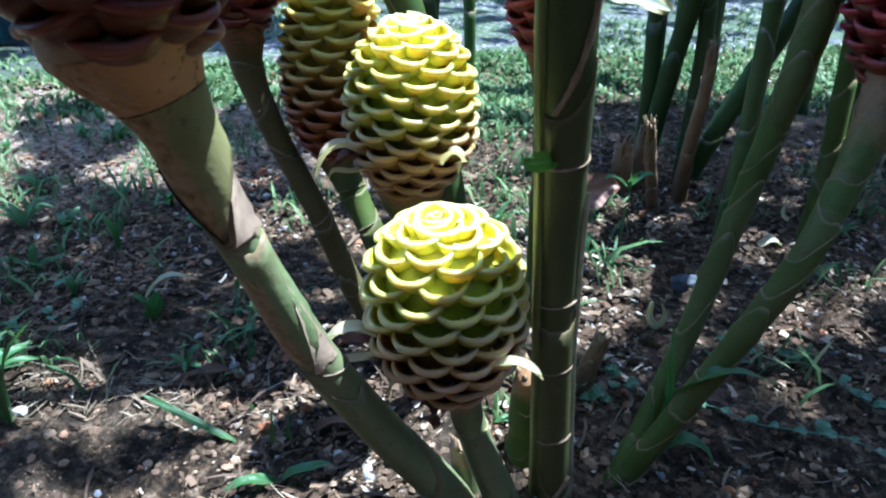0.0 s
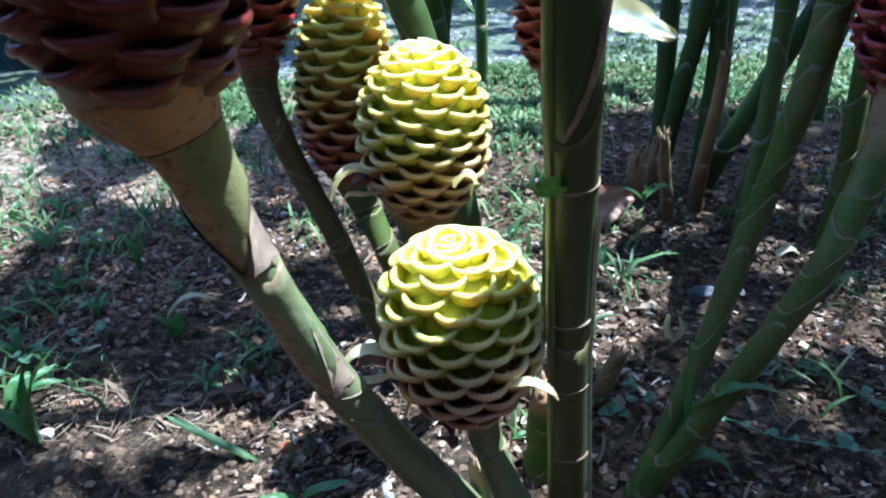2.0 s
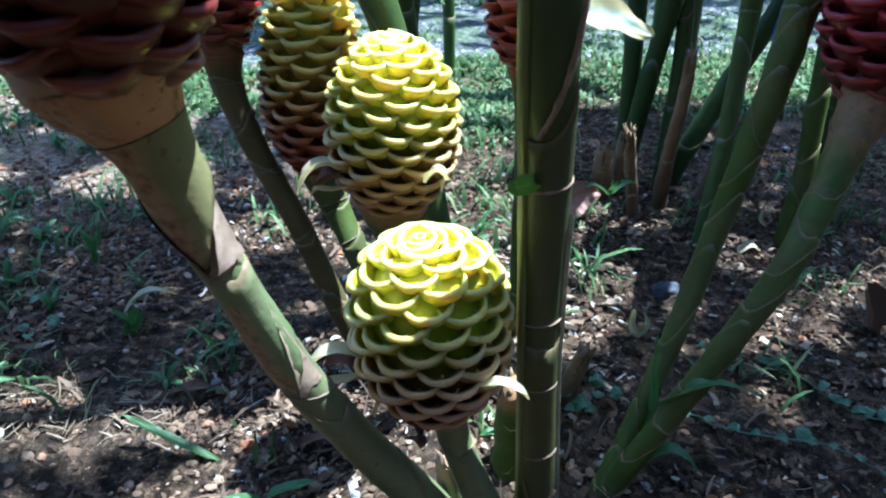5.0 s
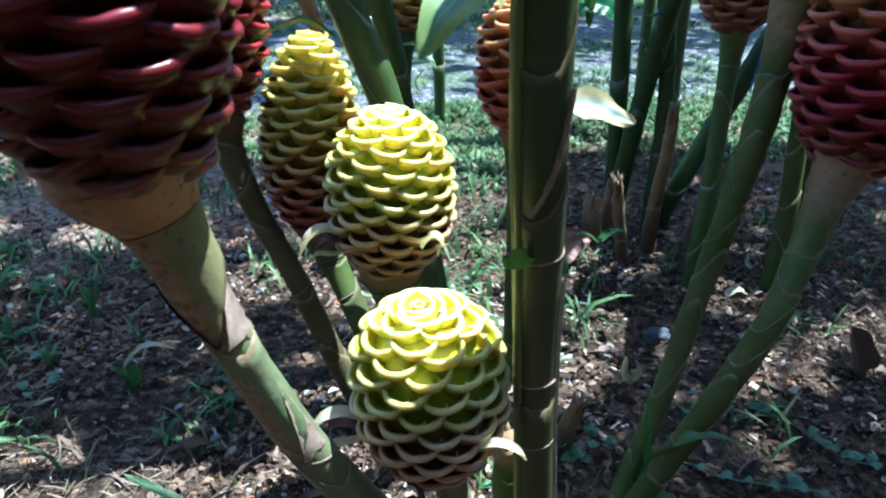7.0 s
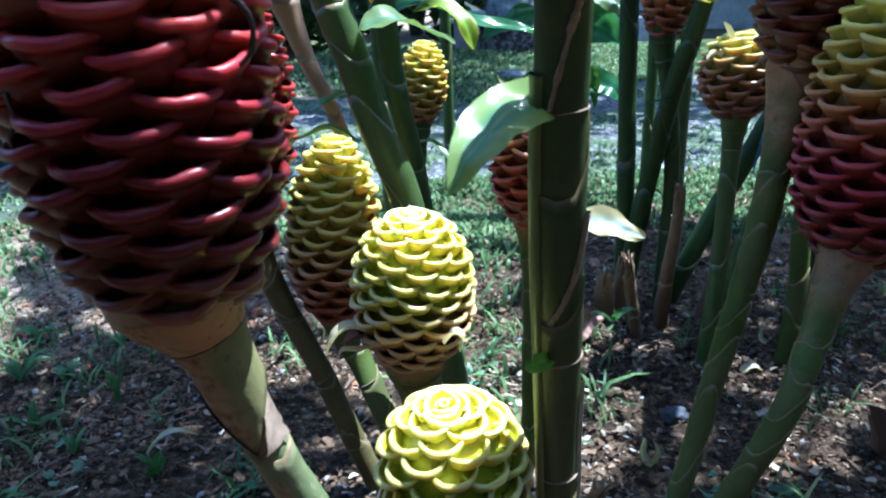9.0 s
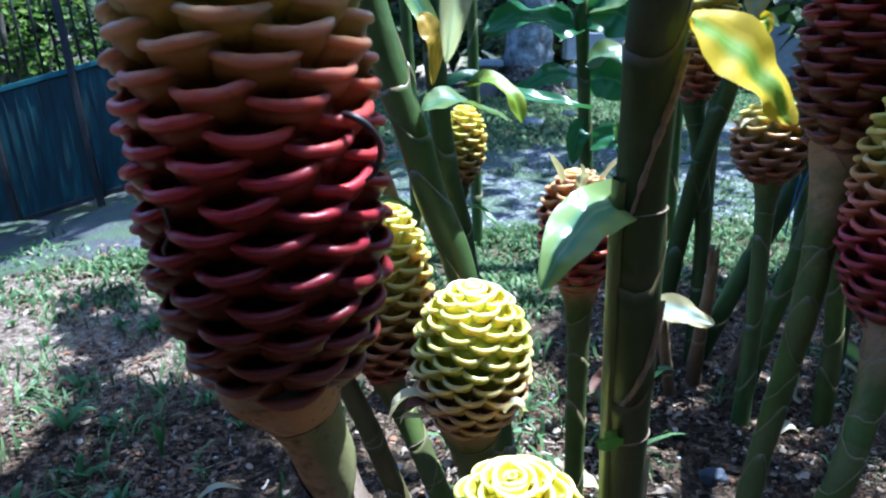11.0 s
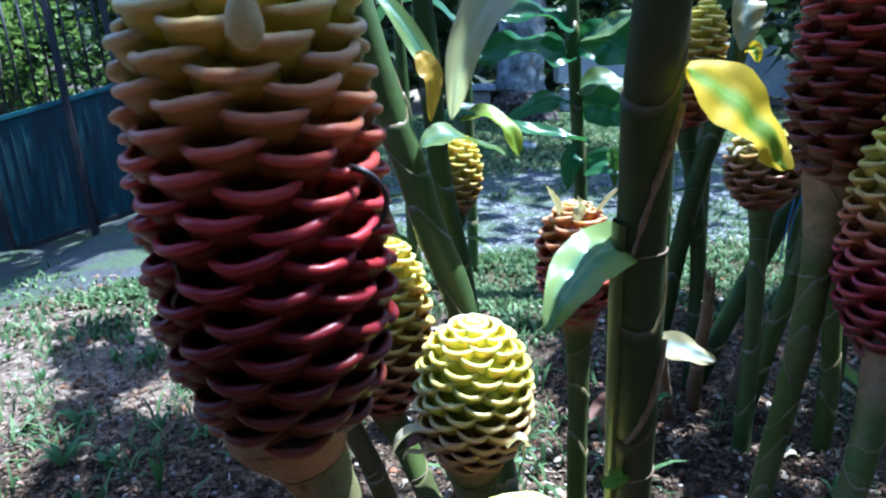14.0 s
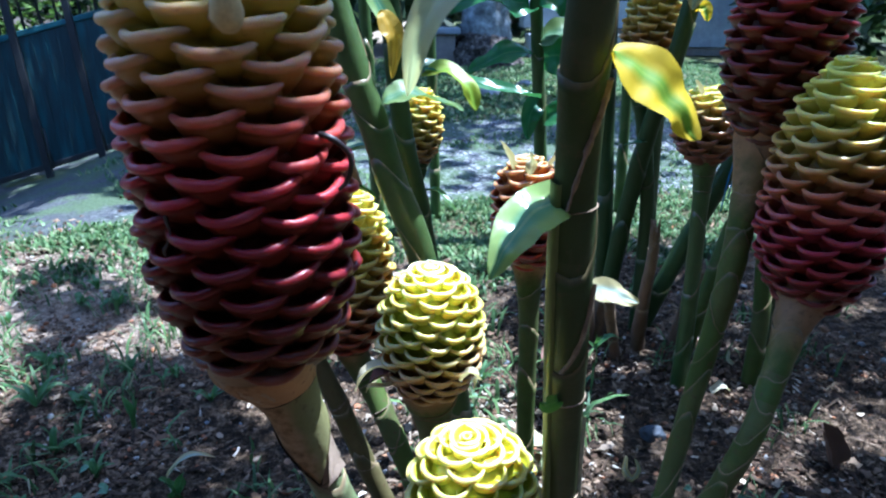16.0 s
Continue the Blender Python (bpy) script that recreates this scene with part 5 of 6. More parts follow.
stub([(0.150, 0.515, -0.01, 0.010), (0.154, 0.51, 0.03, 0.0095), (0.160, 0.503, 0.062, 0.0075)], 3, "short splintered brown stub in the soil")
stub([(0.275, 1.0, -0.01, 0.017), (0.272, 0.99, 0.05, 0.016), (0.27, 0.985, 0.085, 0.013)], 4, "short dark stub beside the clump")
stub([(0.30, 1.02, -0.01, 0.016), (0.305, 1.015, 0.05, 0.014), (0.308, 1.01, 0.1, 0.012)], 5, "short dark stub beside the clump")
stub([(0.042, 0.385, -0.01, 0.012), (0.036, 0.382, 0.03, 0.0115), (0.034, 0.38, 0.055, 0.010)], 6, "stubby green-brown shoot by the front flower", skin_tan)
stub([(0.088, 0.42, -0.01, 0.014), (0.086, 0.418, 0.05, 0.014), (0.086, 0.415, 0.10, 0.012)], 7, "torn papery sheath beside the upright stalk", skin_olive)
stub([(0.44, 0.99, -0.01, 0.014), (0.452, 0.985, 0.08, 0.013), (0.46, 0.98, 0.14, 0.011)], 8, "brown stub among the back stalks")

# ---- the gate and what lies behind it ----


def streaked_paint(name, dark, light):
    """Sheet-metal paint with lighter streaks down it."""
    m, nt, b = mat_nodes(name)
    g = nt.nodes.new("ShaderNodeNewGeometry")
    mp = nt.nodes.new("ShaderNodeMapping")
    mp.inputs["Scale"].default_value = (26, 26, 1.1)
    nt.links.new(g.outputs["Position"], mp.inputs["Vector"])
    n = add(nt, "ShaderNodeTexNoise", Scale=1.0, Detail=5.0, Roughness=0.65)
    nt.links.new(mp.outputs[0], n.inputs["Vector"])
    c = mix(nt, soft(nt, n.outputs["Fac"], 0.42, 0.72), dark, light)
    c = mix(nt, 0.5, c, ramp(nt, noise_tex(nt, 6, 5, coord="World"), [(0.3, (0.45, 0.45, 0.45)), (0.7, (1, 1, 1))]), "MULTIPLY")
    nt.links.new(c, b.inputs["Base Color"])
    b.inputs["Roughness"].default_value = 0.5
    bump(nt, b, n.outputs["Fac"], 0.3, 0.002)
    return m


gate_green = streaked_paint("gate_green_paint", (0.004, 0.026, 0.034), (0.012, 0.075, 0.085))
gate_rail = plain("gate_rail_paint", [(0.3, (0.02, 0.085, 0.10)), (0.7, (0.03, 0.12, 0.14))], 8, 0.4)
gate_black = plain("gate_black_iron", [(0.3, (0.008, 0.010, 0.012)), (0.7, (0.02, 0.022, 0.024))], 30, 0.5)


def box_mesh(name, lo, hi, mat, bevel=0.004):
    bm = bmesh.new()
    bmesh.ops.create_cube(bm, size=1)
    lo, hi = Vector(lo), Vector(hi)
    for v in bm.verts:
        v.co = Vector((lo[i] + (v.co[i] + 0.5) * (hi[i] - lo[i]) for i in range(3)))
    if bevel:
        bmesh.ops.bevel(bm, geom=list(bm.edges), offset=bevel, segments=2, affect="EDGES", profile=0.5)
    me = bpy.data.meshes.new(name)
    bm.to_mesh(me)
    bm.free()
    me.materials.append(mat)
    return me


# the gate climbs with the drive: its rails follow the slope, its posts stand nearly upright
G_FOOT, G_ALONG, G_UP = Vector((-2.50, 3.39, -0.42)), Vector((0.915, 0.308, 0.262)), Vector((-0.12, 0.10, 0.987)).normalized()
G_OUT = G_ALONG.cross(G_UP).normalized()


def on_gate(me):
    """Lays a mesh written as (along, out, up) into the gate's plane."""
    for v in me.vertices:
        v.co = G_FOOT + G_ALONG * v.co.x + G_OUT * v.co.y + G_UP * v.co.z
    return me


for l0, l1 in ((-0.86, -0.42), (-0.42, 0.035), (0.035, 0.475), (0.475, 0.76), (0.76, 1.2), (1.2, 1.64)):
    o = G_FOOT + G_ALONG * ((l0 + l1) / 2)
    th = thing("gate_leaf", o, "dark teal sheet-metal gate panel topped with black iron bars", "gate", "gate leaves")
    a, b = l0 + 0.022, l1 - 0.012
    part_at("panel", on_gate(box_mesh("panel", (a, -0.004, 0.02), (b, 0.004, 0.70), gate_green, 0.001)), th, o)
    n = max(3, round((b - a) / 0.062))
    for k in range(1, n):
        lk = a + (b - a) * k / n
        part_at("rib", on_gate(box_mesh("rib", (lk - 0.005, 0.004, 0.03), (lk + 0.005, 0.010, 0.68), gate_green, 0.002)), th, o)
    for z in (0.005, 0.69, 1.45):
        part_at("rail", on_gate(box_mesh("rail", (a, -0.014, z), (b, 0.016, z + 0.03), gate_rail if z == 0.69 else gate_black)), th, o)
    n = max(3, round((b - a) / 0.075))
    for k in range(n):
        lk = a + (b - a) * (k + 0.5) / n
        part_at("bar", on_gate(tube("bar", [np.array((lk, 0, 0.71, 0.0075)), np.array((lk, 0, 1.46, 0.0075))], gate_black, 8)), th, o)
    part_at("post", on_gate(box_mesh("post", (l0 - 0.016, -0.02, -0.06), (l0 + 0.020, 0.022, 1.56), gate_black)), th, o)
    part_at("bolt", on_gate(tube("bolt", [np.array((l0 + 0.035, 0.022, 0.0, 0.005)), np.array((l0 + 0.035, 0.022, 0.22, 0.005))], gate_black, 8)), th, o)


def foliage(name, centre, size, n, mat, leaf, seed, label, category="shrub", group=""):
    """A crown of many small bent leaves about a few stems."""
    rng = random.Random(seed)
    th = thing(name, (centre[0], centre[1], H(centre[0], centre[1])), label, category, group)
    verts, faces = [], []
    clumps = [(rng.gauss(0, 0.42), rng.gauss(0, 0.42), rng.uniform(-0.85, 0.95), rng.uniform(0.22, 0.5)) for _ in range(26)]
    for _ in range(n):
        cx, cy, cz, cr = clumps[rng.randrange(26)]
        d = Vector((rng.gauss(0, 1), rng.gauss(0, 1), rng.gauss(0, 1))).normalized() * cr * rng.uniform(0.5, 1.05)
        p = Vector((centre[0] + (cx + d.x) * size[0], centre[1] + (cy + d.y) * size[1], centre[2] + (cz + d.z) * size[2]))
        if p.z < H(p.x, p.y) + 0.02:
            continue
        r = Euler((rng.uniform(-0.9, 0.9), rng.uniform(-0.9, 0.9), rng.uniform(0, 6.28))).to_matrix()
        L = leaf * rng.uniform(0.6, 1.3)
        k = len(verts)
        for q in ((0, 0, 0), (-0.3, 0.5, 0.06), (0, 0.5, 0), (0.3, 0.5, 0.06), (0, 1, -0.1)):
            verts.append((p + r @ (Vector(q) * L))[:])
        faces += [(k, k + 2, k + 1), (k, k + 3, k + 2), (k + 1, k + 2, k + 4), (k + 2, k + 3, k + 4)]
    o = th.location.copy()
    part_at("foliage", mesh_from("foliage", verts, faces, mat, False), th, o)
    for i in range(3):
        a = rng.uniform(0, 6.28)
        q = Vector((centre[0] + 0.3 * size[0] * math.cos(a), centre[1] + 0.3 * size[1] * math.sin(a), centre[2] + 0.4 * size[2]))
        part_at("branch", tube("branch", [np.array((*o[:2], o.z - 0.05, 0.03 * size[2])), np.array((*((o + q) / 2)[:], 0.022 * size[2])), np.array((*q[:], 0.008 * size[2]))], bark, 8), th, o)
    return th


bark = plain("bark", [(0.3, (0.06, 0.05, 0.04)), (0.7, (0.20, 0.17, 0.14))], 9, 0.9, 0.01, 30)
shrub_light = island_mat("shrub_leaves_light", [(0, (0.06, 0.12, 0.02)), (0.5, (0.11, 0.20, 0.03)), (1, (0.20, 0.28, 0.06))], 0.5, 0.4)
shrub_dark = island_mat("shrub_leaves_dark", [(0, (0.012, 0.028, 0.010)), (0.6, (0.03, 0.06, 0.016)), (1, (0.06, 0.10, 0.03))], 0.55, 0.25)
rng = random.Random(101)
for i in range(9):
    foliage("shrub", (-3.3 - rng.uniform(0, 1.2), 2.6 + i * 0.75, 0.35), (0.75, 0.6, 0.85), 1500, shrub_light if i % 3 else shrub_dark, 0.085, 200 + i, "sunlit garden shrub behind the gate", "shrub", "shrubs behind the gate")
wall_mat = plain("old_wall", [(0.3, (0.20, 0.17, 0.15)), (0.7, (0.34, 0.30, 0.27))], 3, 0.9, 0.004, 30)
w = thing("low_garden_wall", (-5.5, 6.5, -0.39), "weathered grey-pink low wall behind the gate", "garden wall")
part_at("wall_body", box_mesh("wall_body", (-5.7, 2.5, -0.39), (-5.3, 11, 0.55), wall_mat, 0.03), w, (-5.5, 6.5, -0.39))
part_at("coping", box_mesh("coping", (-5.76, 2.5, 0.55), (-5.24, 11, 0.62), wall_mat, 0.015), w, (-5.5, 6.5, -0.39))

# far side of the drive
stone = plain("pale_stone", [(0.35, (0.07, 0.066, 0.06)), (0.5, (0.20, 0.20, 0.197)), (0.7, (0.44, 0.445, 0.445))], 6, 0.9, 0.02, 14)


def boulder(name, c, size, seed, mat, label, category):
    bm = bmesh.new()
    bmesh.ops.create_icosphere(bm, subdivisions=4, radius=1)
    for v in bm.verts:
        k = 1 + 0.28 * noise.noise(v.co * 1.3 + Vector((seed, 0, 0))) + 0.1 * noise.noise(v.co * 4 + Vector((0, seed, 0))) + 0.04 * noise.noise(v.co * 11)
        v.co = Vector((v.co.x * size[0], v.co.y * size[1], max(v.co.z, -0.6) * size[2])) * k
    me = bpy.data.meshes.new(name)
    bm.to_mesh(me)
    bm.free()
    me.polygons.foreach_set("use_smooth", [True] * len(me.polygons))
    me.materials.append(mat)
    ob = new(name, me)
    ob.location = (c[0], c[1], H(c[0], c[1]) + size[2] * 0.45)
    return tagged(ob, label, category)


def crown_of(tree_thing, origin, cr):
    """Hangs the leaves of a foliage thing on a tree as its crown."""
    for ch in list(cr.children):
        if ch.name.startswith("branch"):
            bpy.data.objects.remove(ch)
        else:
            ch.name, ch.parent, ch.location = "crown", tree_thing, -origin
    bpy.data.objects.remove(cr)


trunk_bark = plain("pale_mottled_bark", [(0.35, (0.08, 0.084, 0.08)), (0.5, (0.22, 0.24, 0.245)), (0.66, (0.46, 0.49, 0.51))], 9, 0.9, 0.02, 24)
root_bark = plain("dark_root_bark", [(0.38, (0.014, 0.011, 0.009)), (0.52, (0.085, 0.068, 0.055)), (0.64, (0.24, 0.21, 0.18))], 22, 0.95, 0.03, 40)
tr_o = Vector((0.62, 6.9, 0))
tree = thing("old_tree", tr_o, "thick grey tree trunk with a rough dark flared foot", "tree")
part_at("trunk", tube("trunk", [np.array(p) for p in spline([(0.60, 6.9, -0.05, 0.32), (0.60, 6.9, 0.12, 0.30), (0.61, 6.9, 0.35, 0.25), (0.62, 6.9, 0.7, 0.22), (0.62, 6.95, 1.6, 0.21), (0.7, 7.0, 3.2, 0.22), (0.8, 7.1, 4.6, 0.15)], 30)], trunk_bark, 26, wob=0.22), tree, tr_o)
flare = tube("root_flare", [np.array(p) for p in spline([(0.60, 6.86, -0.05, 0.43), (0.60, 6.86, 0.06, 0.39), (0.60, 6.87, 0.15, 0.345), (0.60, 6.88, 0.22, 0.29), (0.605, 6.89, 0.27, 0.24)], 22)], root_bark, 64, wob=0.1)
for v in flare.vertices:
    q = v.co - Vector((0.6, 6.88, v.co.z))
    lump = 1 + 0.14 * noise.noise(v.co * 7) + 0.10 * noise.noise(v.co * 19) + 0.05 * noise.noise(v.co * 45)
    v.co = Vector((0.6, 6.88, v.co.z + 0.02 * noise.noise(v.co * 11))) + q * lump
part_at("root_flare", flare, tree, tr_o, "rough dark brown flared foot")
# limbs and crowns above the view, added to shade the far lawn and drive
for a in range(6):
    d = Vector((math.cos(a * 1.1), math.sin(a * 1.1), 0))
    st = Vector((0.8, 7.1, 4.0))
    part_at("limb", tube("limb", [np.array((*st[:], 0.11)), np.array((*(st + d * 1.2 + Vector((0, 0, 0.9)))[:], 0.07)), np.array((*(st + d * 2.6 + Vector((0, 0, 1.4)))[:], 0.03))], bark, 8), tree, tr_o)
cr = foliage("old_tree_crown", (0.3, 6.7, 5.0), (2.6, 2.4, 1.0), 4200, shrub_dark, 0.17, 401, "crown")
crown_of(tree, tr_o, cr)
part_at("limb", tube("limb", [np.array(p) for p in spline([(0.7, 7.0, 3.2, 0.12), (0.9, 6.0, 3.7, 0.09), (1.1, 4.8, 3.9, 0.06), (1.3, 3.4, 3.9, 0.03)], 14)], bark, 10), tree, tr_o)
cr = foliage("old_tree_low_crown", (1.5, 4.2, 3.85), (1.9, 1.1, 0.5), 3000, shrub_dark, 0.13, 403, "crown")
crown_of(tree, tr_o, cr)
# tree added for its shade on the drive; its crown stays out of view
t2 = Vector((-4.0, 5.6, -0.39))
tree2 = thing("added_shade_tree", t2, "leaning tree added behind the gate to shade the drive", "tree")
part_at("trunk", tube("trunk", [np.array(p) for p in spline([(-4.0, 5.6, -0.45, 0.16), (-3.8, 5.4, 1.0, 0.13), (-3.0, 4.9, 2.4, 0.11), (-1.9, 4.3, 3.4, 0.08), (-1.0, 3.9, 3.8, 0.04)], 24)], bark, 14, wob=0.15), tree2, t2)
cr = foliage("shade_tree_crown", (-0.66, 3.45, 3.75), (1.6, 1.1, 0.6), 5000, shrub_dark, 0.13, 402, "crown")
crown_of(tree2, t2, cr)
cr = foliage("shade_tree_low_crown", (-0.40, 2.75, 3.7), (0.62, 0.42, 0.3), 1500, shrub_dark, 0.12, 404, "crown")
crown_of(tree2, t2, cr)
part_at("limb", tube("limb", [np.array(p) for p in spline([(-1.0, 3.9, 3.8, 0.035), (-0.7, 3.3, 3.75, 0.025), (-0.4, 2.7, 3.7, 0.010)], 12)], bark, 8), tree2, t2)

# an unseen tree right of the camera, added so that its crown shades the clump
t3 = Vector((2.7, 1.1, 0))
tree3 = thing("added_canopy_tree", t3, "unseen small-leaved tree added to dapple the clump with shade", "tree")
part_at("trunk", tube("trunk", [np.array(p) for p in spline([(2.7, 1.1, -0.05, 0.12), (2.65, 1.12, 0.9, 0.10), (2.4, 1.15, 1.9, 0.08), (1.9, 1.2, 2.5, 0.055), (1.5, 1.25, 2.7, 0.03)], 24)], bark, 14, wob=0.15), tree3, t3)
rng = random.Random(407)
cv, cf = [], []
count = 0
while count < 3200:
    gx0, gy0 = rng.uniform(-1.0, 1.05), rng.uniform(0.05, 1.6)
    if rng.random() > shade(gx0, gy0) ** 3:
        continue
    count += 1
    h = rng.uniform(1.9, 2.7)
    q = Vector((gx0 + SUN.x / SUN.z * h, gy0 + SUN.y / SUN.z * h, h))
    m = Euler((rng.uniform(-0.5, 0.5), rng.uniform(-0.5, 0.5), rng.uniform(0, 6.28))).to_matrix()
    L = rng.uniform(0.045, 0.075)
    k = len(cv)
    for e in ((0, -0.5, 0), (-0.27, -0.1, 0.05), (0, -0.1, 0), (0.27, -0.1, 0.05), (-0.22, 0.2, 0.03), (0, 0.2, -0.02), (0.22, 0.2, 0.03), (0, 0.5, -0.1)):
        cv.append((q + m @ (Vector(e) * L))[:])
    cf += [(k, k + 2, k + 1), (k, k + 3, k + 2), (k + 1, k + 2, k + 5, k + 4), (k + 2, k + 3, k + 6, k + 5), (k + 4, k + 5, k + 7), (k + 5, k + 6, k + 7)]
part_at("crown", mesh_from("crown", cv, cf, shrub_dark, False), tree3, t3)
for gx0, gy0, gx1, gy1 in ((-0.55, 0.8, 0.0, 1.3), (-0.75, 1.1, 0.0, 1.35), (-0.35, 1.0, 0.1, 1.3), (0.35, 0.5, 0.6, 0.8), (0.4, 0.9, 0.6, 1.1), (0.6, 0.7, 0.7, 1.0)):
    e, w = (Vector((u + SUN.x / SUN.z * 2.3, v + SUN.y / SUN.z * 2.3, 2.3)) for u, v in ((gx0, gy0), (gx1, gy1)))
    part_at("limb", tube("limb", [np.array(p) for p in spline([(1.9, 1.2, 2.5, 0.03), (*w[:], 0.012), (*e[:], 0.004)], 14)], bark, 8), tree3, t3)
boulder("stone", (0.42, 4.5, 0), (0.10, 0.07, 0.035), 3, stone, "flat grey stone lying on the grass", "stone")
boulder("stone", (0.75, 5.0, 0), (0.06, 0.05, 0.03), 5, stone, "small grey stone lying on the grass", "stone")
slab_mat = plain("pale_concrete", [(0.3, (0.26, 0.29, 0.33)), (0.7, (0.42, 0.46, 0.51))], 2, 0.8, 0.002, 40)
for x0, x1, y, z0, z1 in ((1.15, 2.6, 8.0, 0.32, 0.62), (1.2, 2.3, 7.8, 0.0, 0.26), (0.0, 0.35, 6.6, 0.30, 0.36), (2.9, 4.2, 8.2, 0.1, 0.75)):
    ob = new("concrete_slab", box_mesh("concrete_slab", (0, 0, 0), (x1 - x0, 0.35, z1 - z0), slab_mat, 0.012))
    ob.location = (x0, y, z0 if z0 < 0.02 else z0)
    tagged(ob, "pale weathered concrete slab beyond the lawn", "slab", "concrete slabs")
for x0, x1, y, z0 in ((1.3, 2.5, 8.05, 0.32), (0.05, 0.3, 6.65, 0.30), (3.0, 4.1, 8.25, 0.1)):
    ob = new("slab_support", box_mesh("slab_support", (0, 0, 0), (x1 - x0, 0.25, z0 + (-0.27 if z0 == 0.32 else 0)), wall_mat, 0.01))
    ob.location = (x0, y, 0.26 if z0 == 0.32 else 0)
    tagged(ob, "rough masonry block under a slab", "masonry", "slab supports")
for i in range(16):
    a = -1.0 + i * 0.19
    r = 11 + 2.5 * math.sin(i * 2.3)
    foliage("hedge_bush", (r * math.sin(a), r * math.cos(a) + 0.5, 1.6), (1.9, 1.6, 2.3), 1700, shrub_dark, 0.34, 300 + i, "dense dark green bush at the garden's edge", "bush", "hedge bushes")
# unseen bushes added behind the camera, where they block the low sky
for i in range(9):
    a = math.pi * 0.62 + i * 0.2 * math.pi * 0.48
    foliage("hedge_bush", (3.6 * math.sin(a), 3.6 * math.cos(a) + 0.4, 1.7), (1.15, 1.15, 1.9), 1500, shrub_dark, 0.30, 340 + i, "dense dark green bush at the garden's edge", "bush", "hedge bushes")
back_mat = plain("far_woods", [(0.3, (0.006, 0.012, 0.006)), (0.7, (0.03, 0.05, 0.02))], 0.7, 1.0)
bv, bf = [], []
for i in range(65):
    a = 2 * math.pi * i / 64
    for z in (-3, 3, 6 + 1.5 * math.sin(i * 1.7)):
        bv.append((24 * math.sin(a), 24 * math.cos(a), z))
for i in range(64):
    for j in range(2):
        bf.append((i * 3 + j, i * 3 + 3 + j, i * 3 + 4 + j, i * 3 + 1 + j))
tagged(new("backdrop", mesh_from("backdrop", bv, bf, back_mat)), "dark woods round the garden", "woods", kind="structure")

# ---- loose things on the soil ----
blue_stone = plain("blue_grey_stone", [(0.3, (0.022, 0.028, 0.038)), (0.7, (0.075, 0.09, 0.115))], 40, 0.8, 0.002, 120)
boulder("stone", (0.309, 0.712, 0), (0.017, 0.014, 0.012), 7, blue_stone, "blue-grey stone lying on the soil", "stone")


def blade_plant(x, y, blades, mat, label, category="weed"):
    z = H(x, y)
    th = thing("weed", (x, y, z), label, category, "weeds")
    for k, (rib, w) in enumerate(blades):
        pts = [(x + a, y + b, z + c) for a, b, c in rib]
        part_at("leaf", leaf_mesh("leaf", pts, w, mat, 0.35, 0.05, seed=k + int(x * 1000)), th, (x, y, z))


weed_mat = leaf_mat("weed_green", (0.07, 0.18, 0.06), (0.08, 0.18, 0.055), (0.13, 0.22, 0.08), 0.4, 0.4, 0.1)
blade_plant(-0.323, 0.60, [([(0, 0, 0), (-0.006, -0.004, 0.018), (-0.014, -0.01, 0.038)], 0.030), ([(0, 0, 0), (0.006, -0.004, 0.02), (0.014, -0.006, 0.043)], 0.026)], weed_mat, "small broad-leaved green seedling in the soil")
blade_plant(-0.190, 0.425, [([(0.02, -0.005, 0.0), (-0.015, 0.0, 0.016), (-0.05, 0.01, 0.026), (-0.07, 0.015, 0.034)], 0.009)], weed_mat, "long green grass blade lying over the soil")
blade_plant(-0.385, 0.43, [([(0, 0, 0), (0.006, 0, 0.05), (0.022, 0.005, 0.085), (0.045, 0.01, 0.112)], 0.017), ([(0, 0, 0), (0.002, 0.0, 0.04), (0.008, 0, 0.075), (0.02, 0, 0.098)], 0.014), ([(0, 0, 0), (-0.02, 0, 0.03), (-0.04, 0, 0.05)], 0.015)], weed_mat, "upright tuft of broad grass blades")
blade_plant(-0.247, 0.665, [([(0, 0, 0), (0.002, 0, 0.02), (0.0, 0, 0.045)], 0.012)], weed_mat, "single green shoot in the soil")
blade_plant(-0.43, 0.735, [([(0, 0, 0), (-0.004, 0, 0.035), (-0.01, 0, 0.06)], 0.018), ([(0, 0, 0), (0.006, 0, 0.03), (0.012, 0, 0.055)], 0.014)], weed_mat, "small green grass shoot in the soil")
blade_plant(-0.215, 0.565, [([(0, 0, 0), (-0.006, -0.004, 0.02), (-0.012, -0.006, 0.034)], 0.013), ([(0, 0, 0), (0.01, 0, 0.016), (0.022, 0, 0.02)], 0.01)], weed_mat, "tiny green seedling in the soil")
blade_plant(0.207, 0.428, [([(0, 0, 0), (0.0, -0.002, 0.05), (-0.006, -0.006, 0.09), (-0.011, -0.008, 0.122), (-0.014, -0.008, 0.158)], 0.0135)], weed_mat, "upright green blade by the slanting stalks")
blade_plant(0.200, 0.425, [([(0, 0, 0.0), (0.002, -0.012, 0.08), (0.008, -0.032, 0.118), (0.016, -0.038, 0.134), (0.031, -0.038, 0.138), (0.053, -0.036, 0.132), (0.075, -0.03, 0.119)], 0.012)], weed_mat, "long arching green blade by the slanting stalks")
blade_plant(0.205, 0.43, [([(0, 0, 0.0), (0.02, -0.006, 0.03), (0.042, -0.01, 0.02), (0.05, -0.012, 0.0)], 0.014), ([(0, 0, 0), (-0.02, -0.005, 0.025), (-0.035, -0.008, 0.02)], 0.012)], weed_mat, "drooping green blade at the stalks' foot")
